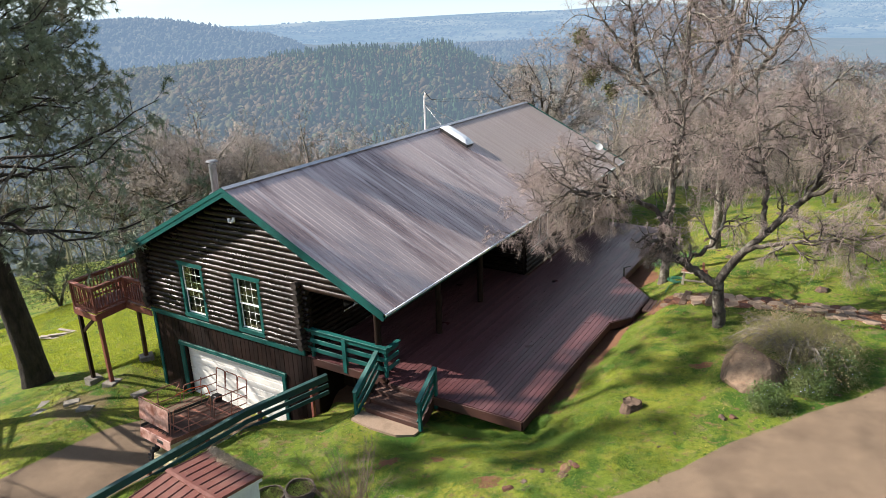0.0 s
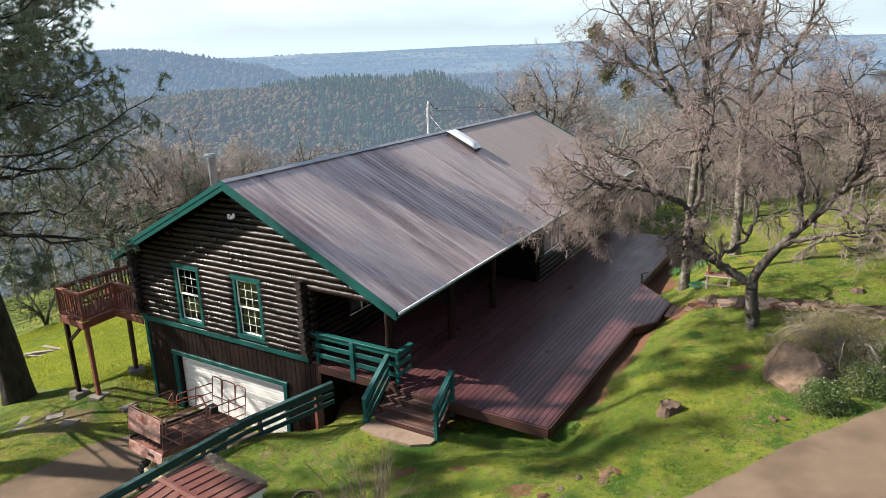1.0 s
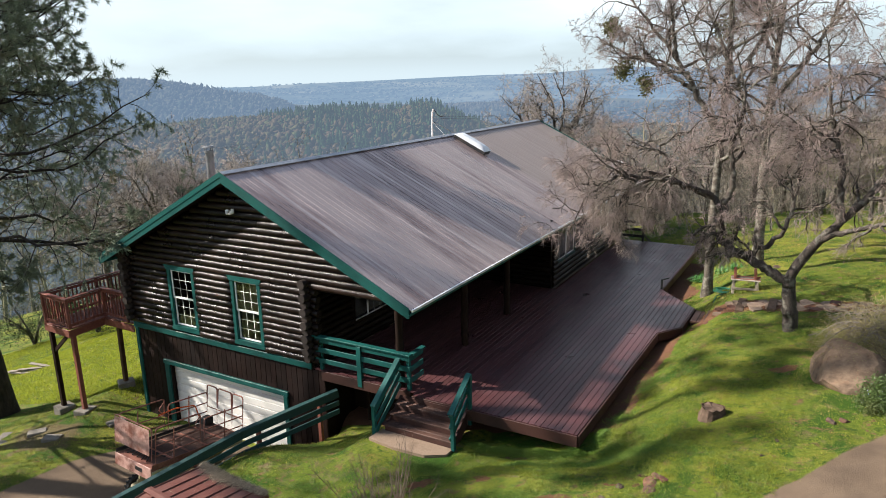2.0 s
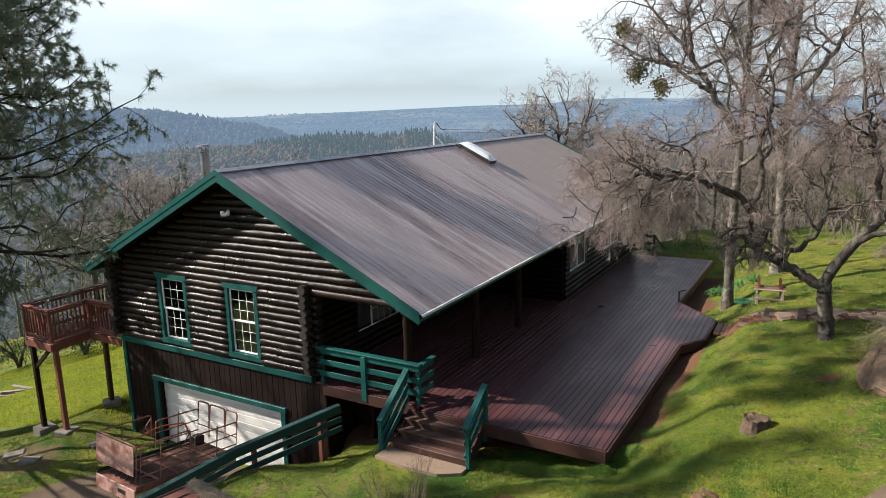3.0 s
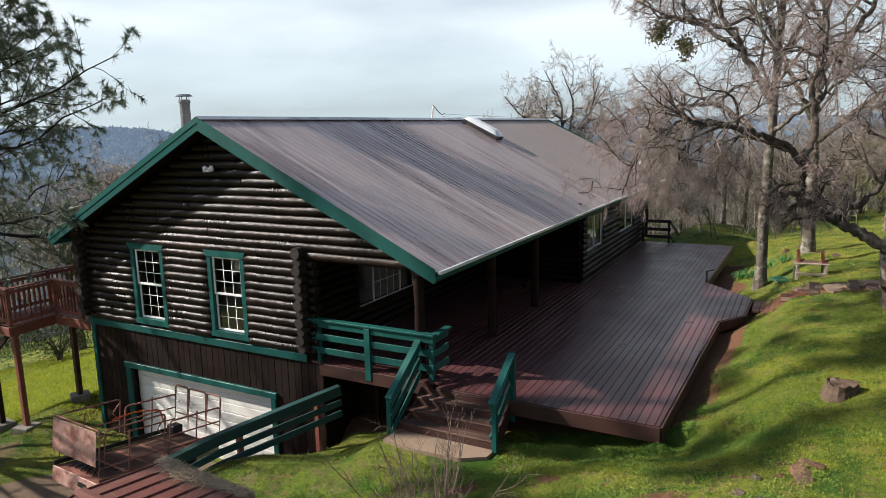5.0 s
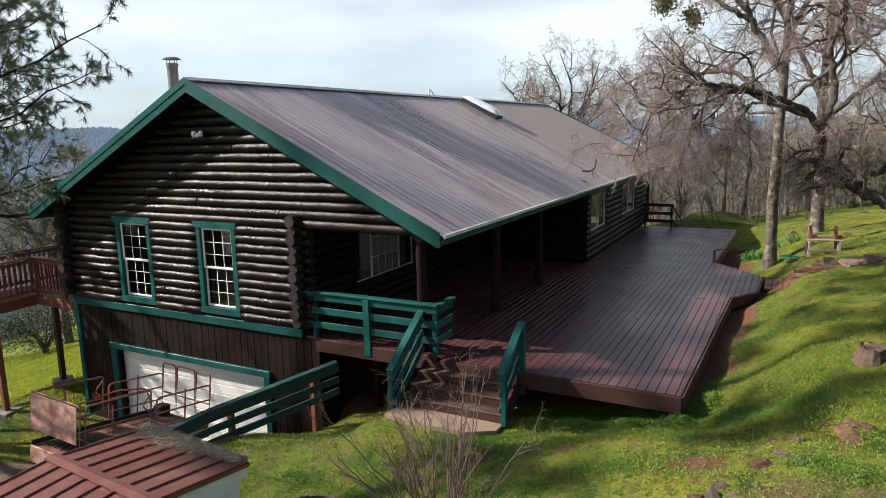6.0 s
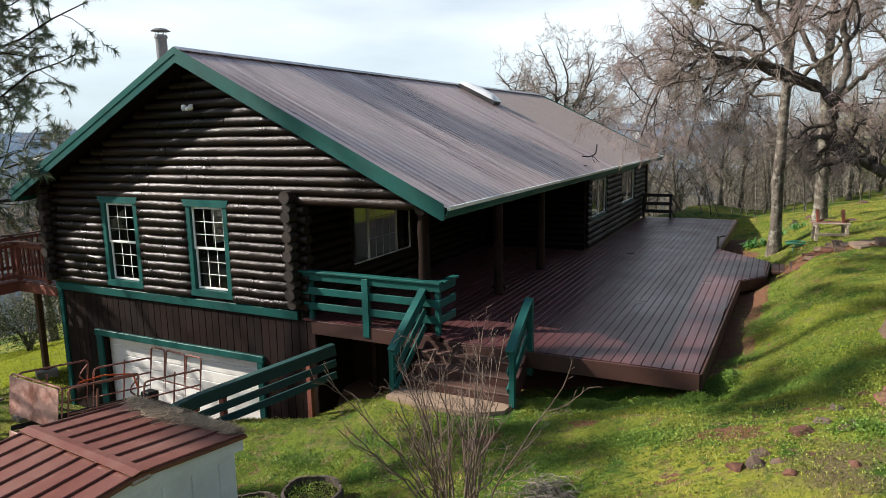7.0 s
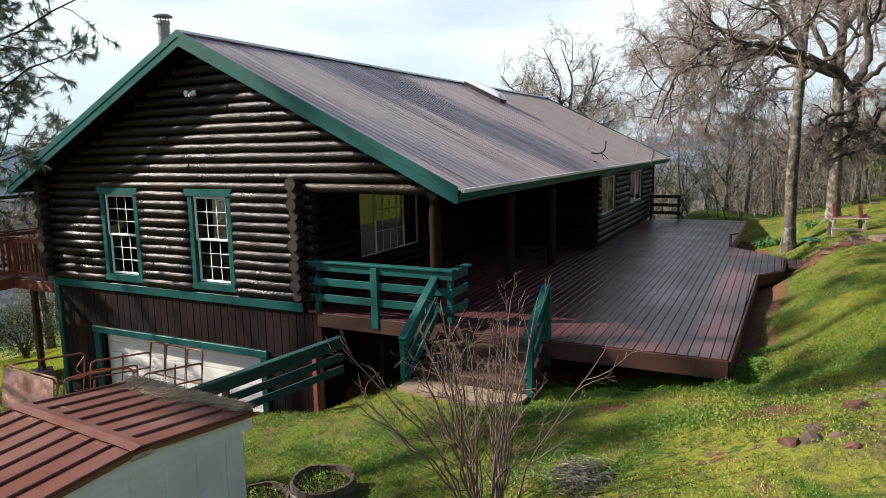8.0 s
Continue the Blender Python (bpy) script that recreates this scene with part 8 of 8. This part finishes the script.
path = thing("stone_path", "flat stepping stones leading away from the deck", "path", (12, 8, gz_at(12, 8)), kind="structure")
q = np.random.RandomState(12)
for k in range(58):
    u = k / 57
    x = 9.15 + 7.2 * u + q.normal(0, 0.10)
    y = 8.5 - 1.5 * u + (0.0, 0.34, -0.34)[k % 3] + q.normal(0, 0.06)
    n = q.randint(5, 8)
    s = q.uniform(0.20, 0.30)
    ob = prism("flagstone", [(s * q.uniform(0.8, 1.15) * math.cos(a), s * q.uniform(0.6, 0.9) * math.sin(a)) for a in np.arange(n) * 2 * math.pi / n], "z", -0.05, 0.075, M_REDROCK if k % 5 == 0 else M_PAVER, path)
    ob.matrix_basis = pose(x - 12, y - 8, gz_at(x, y) - gz_at(12, 8), q.normal(0, 3), q.normal(0, 3), q.uniform(0, 360))


for x, y0, y1 in ((9.74, 7.75, 8.85), (10.6, 7.6, 8.75)):
    z0 = gz_at(x, y0) - gz_at(12, 8)
    z1 = gz_at(x, y1) - gz_at(12, 8)
    timber("sleeper", (x - 12, y0 - 8, z0 + 0.025), (x - 12, y1 - 8, z1 + 0.025), 0.22, 0.10, M_CUTWOOD, path)

# overhead cable from the house's mast to the woods
cable = thing("overhead_cable", "thin black overhead service cable", "cable", (-6.3, 18.3, 5.6))
pipe("strand", [(0, 0, 0), (2.5, 4.2, -0.22), (5.0, 8.5, -0.32), (8.0, 13.6, -0.18), (11.0, 18.7, 0.1)], 0.007, M_BLACK, cable, 20, 5)
pipe("strand", [(0, 0, -0.12), (2.5, 4.2, -0.38), (5.0, 8.5, -0.50), (8.0, 13.6, -0.36), (11.0, 18.7, -0.05)], 0.006, M_BLACK, cable, 20, 5)
# ---- grass and litter, joined ----
def scatter_blades(name, n, box_, tall, wide, material, label, seed, keep):
    r = np.random.RandomState(seed)
    x, y = r.uniform(box_[0], box_[1], n), r.uniform(box_[2], box_[3], n)
    ok = keep(x, y, r)
    x, y = x[ok], y[ok]
    z = height(x, y)
    m = len(x)
    a = r.uniform(0, 6.28, m)
    h = tall * r.uniform(0.45, 1.25, m)
    w = wide * r.uniform(0.6, 1.3, m)
    lean = r.normal(0, 0.45, (m, 2)) * h[:, None]
    p = np.stack([x, y, z - 0.01], -1)
    s = np.stack([np.cos(a) * w, np.sin(a) * w, 0 * a], -1)
    tip = p + np.stack([lean[:, 0], lean[:, 1], h], -1)
    v = np.stack([p - s, p + s, tip], 1).reshape(-1, 3)
    return tagged(raw(name, v, np.arange(len(v)).reshape(-1, 3), material), label, "grass", kind="stuff")


def on_lawn(x, y, r):
    deck_ = (x > 0) & (x < np.interp(y, [p[1] for p in DECK[1:7]], [p[0] for p in DECK[1:7]]) + 0.05) & (y > 0.0) & (y < 18.1)
    house_ = (x > LX0 - 0.1) & (x < 3.6) & (y > -0.05) & (y < 21)
    shed_ = (x > SH_X0) & (x < SH_X1 - 0.05) & (np.abs(y - SH_Y) < SH_HALF)
    pad_ = (x > 2.95) & (x < 5.0) & (y > -1.85) & (y < 0)
    bare = gravel_mark(x, y) + earth_mark(x, y) * 0.8 + duff_mark(x, y) * 0.6 + 0.25 * rough_field(x, y, 1.6, 3) + 0.22 * rough_field(x, y, 0.45, 13)
    return ~deck_ & ~house_ & ~shed_ & ~pad_ & (bare + r.uniform(-0.25, 0.25, len(x)) < 0.40)


scatter_blades("grass", 360000, (1.0, 13.0, -8.0, 9.0), 0.032, 0.0050, M_GRASS, "short bright green spring grass", 1, on_lawn)
scatter_blades("grass", 110000, (-13.5, 1.0, -6.0, 3.0), 0.045, 0.008, M_GRASS, "short grass beside the drive", 2, lambda x, y, r: on_lawn(x, y, r))
scatter_blades("grass", 100000, (5.0, 18.0, 9.0, 22.0), 0.045, 0.008, M_GRASS, "grass beneath the oaks", 3, on_lawn)
scatter_blades("grass", 170000, (-32.0, -8.0, 0.0, 16.0), 0.075, 0.021, M_GRASS_LUSH, "bright grass on the slope behind the house", 4, on_lawn)


def clover_keep(x, y, r):
    return on_lawn(x, y, r) & (rough_field(x, y, 2.2, 9) + r.normal(0, 0.25, len(x)) > 0.12)


def clover(n, box_, seed):
    r = np.random.RandomState(seed)
    x, y = r.uniform(box_[0], box_[1], n), r.uniform(box_[2], box_[3], n)
    ok = clover_keep(x, y, r)
    c = np.stack([x[ok], y[ok], height(x[ok], y[ok]) + r.uniform(0.01, 0.06, ok.sum())], -1)
    v, f = leaves(c, 0.020, 4, 0.010, r, 0.8)
    tagged(raw("clover", v, f, M_CLOVER), "patches of broad-leaved clover and weeds in the lawn", "weeds", kind="stuff")


scatter_blades("grass", 70000, (4.5, 11.5, -2.4, 3.0), 0.036, 0.0065, M_GRASS_LUSH, "yellow-green grass on the sunlit bank", 5, on_lawn)
clover(95000, (1.0, 12.0, -7.5, 6.0), 11)


def weed_clump(places, n, tall, seed, label, size=0.008):
    """Low leafy cushions: each place is x, y and the two half widths."""
    r = np.random.RandomState(seed)
    c = []
    for x, y, a, b in places:
        m = int(n * a * b)
        q = np.clip(r.normal(0, 0.5, (m, 2)), -1.3, 1.3)
        px, py = x + q[:, 0] * a, y + q[:, 1] * b
        c.append(np.stack([px, py, height(px, py) + tall * r.uniform(0.05, 1, m) * np.exp(-(q ** 2).sum(1) * 0.8)], -1))
    v, f = leaves(np.concatenate(c), 0.018, 5, size, r, 0.8)
    return tagged(raw("clover", v, f, M_WEED), label, "weeds", kind="stuff")


weed_clump([(7.2, -3.2, 0.55, 0.30), (6.2, -0.42, 0.9, 0.2), (5.4, -0.35, 0.5, 0.2), (5.6, -2.5, 0.5, 0.3), (6.8, -1.5, 0.5, 0.3), (7.9, -2.4, 0.4, 0.25), (4.2, -3.4, 0.4, 0.3), (2.6, -3.3, 0.5, 0.3), (8.2, -0.2, 0.5, 0.3), (6.2, -3.6, 0.4, 0.25), (7.75, 0.35, 0.35, 0.35), (8.0, 1.5, 0.3, 0.5), (8.2, 3.2, 0.3, 0.6), (8.7, -0.9, 1.5, 0.6), (9.2, -3.5, 0.3, 0.22), (9.5, -3.8, 0.4, 0.3), (4.6, -1.9, 0.6, 0.3), (6.6, -4.4, 0.4, 0.25)], 6500, 0.055, 41, "dark leafy weeds in cushions on the lawn")
weed_clump([(5.35, -0.42, 0.32, 0.14), (5.95, -0.40, 0.42, 0.13), (6.75, -0.36, 0.5, 0.12), (7.45, -0.30, 0.3, 0.15), (7.85, 0.4, 0.16, 0.35)], 15000, 0.17, 43, "taller leafy weeds along the foot of the deck", 0.011)
r = np.random.RandomState(22)
n = 1500
x, y = r.uniform(6.5, 10.5, n), r.uniform(-5.2, -1.8, n)
ok = duff_mark(x, y) + earth_mark(x, y) + r.uniform(-0.2, 0.2, n) > 0.30
x, y = x[ok], y[ok]
a, ln = r.uniform(0, 6.28, len(x)), r.uniform(0.02, 0.06, len(x))
c = np.stack([x, y, height(x, y) + r.uniform(0.01, 0.05, len(x))], -1)
d = np.stack([np.cos(a) * ln, np.sin(a) * ln, r.normal(0, 0.012, len(x))], -1)
w = np.stack([-np.sin(a), np.cos(a), 0.5 + 0 * a], -1) * 0.0014
v = np.stack([c - d / 2 - w, c - d / 2 + w, c + d / 2], 1).reshape(-1, 3)
tagged(raw("dead_grass", v, np.arange(len(v)).reshape(-1, 3), M_STRAW), "dead grass stems and litter on the bank", "litter", kind="stuff")
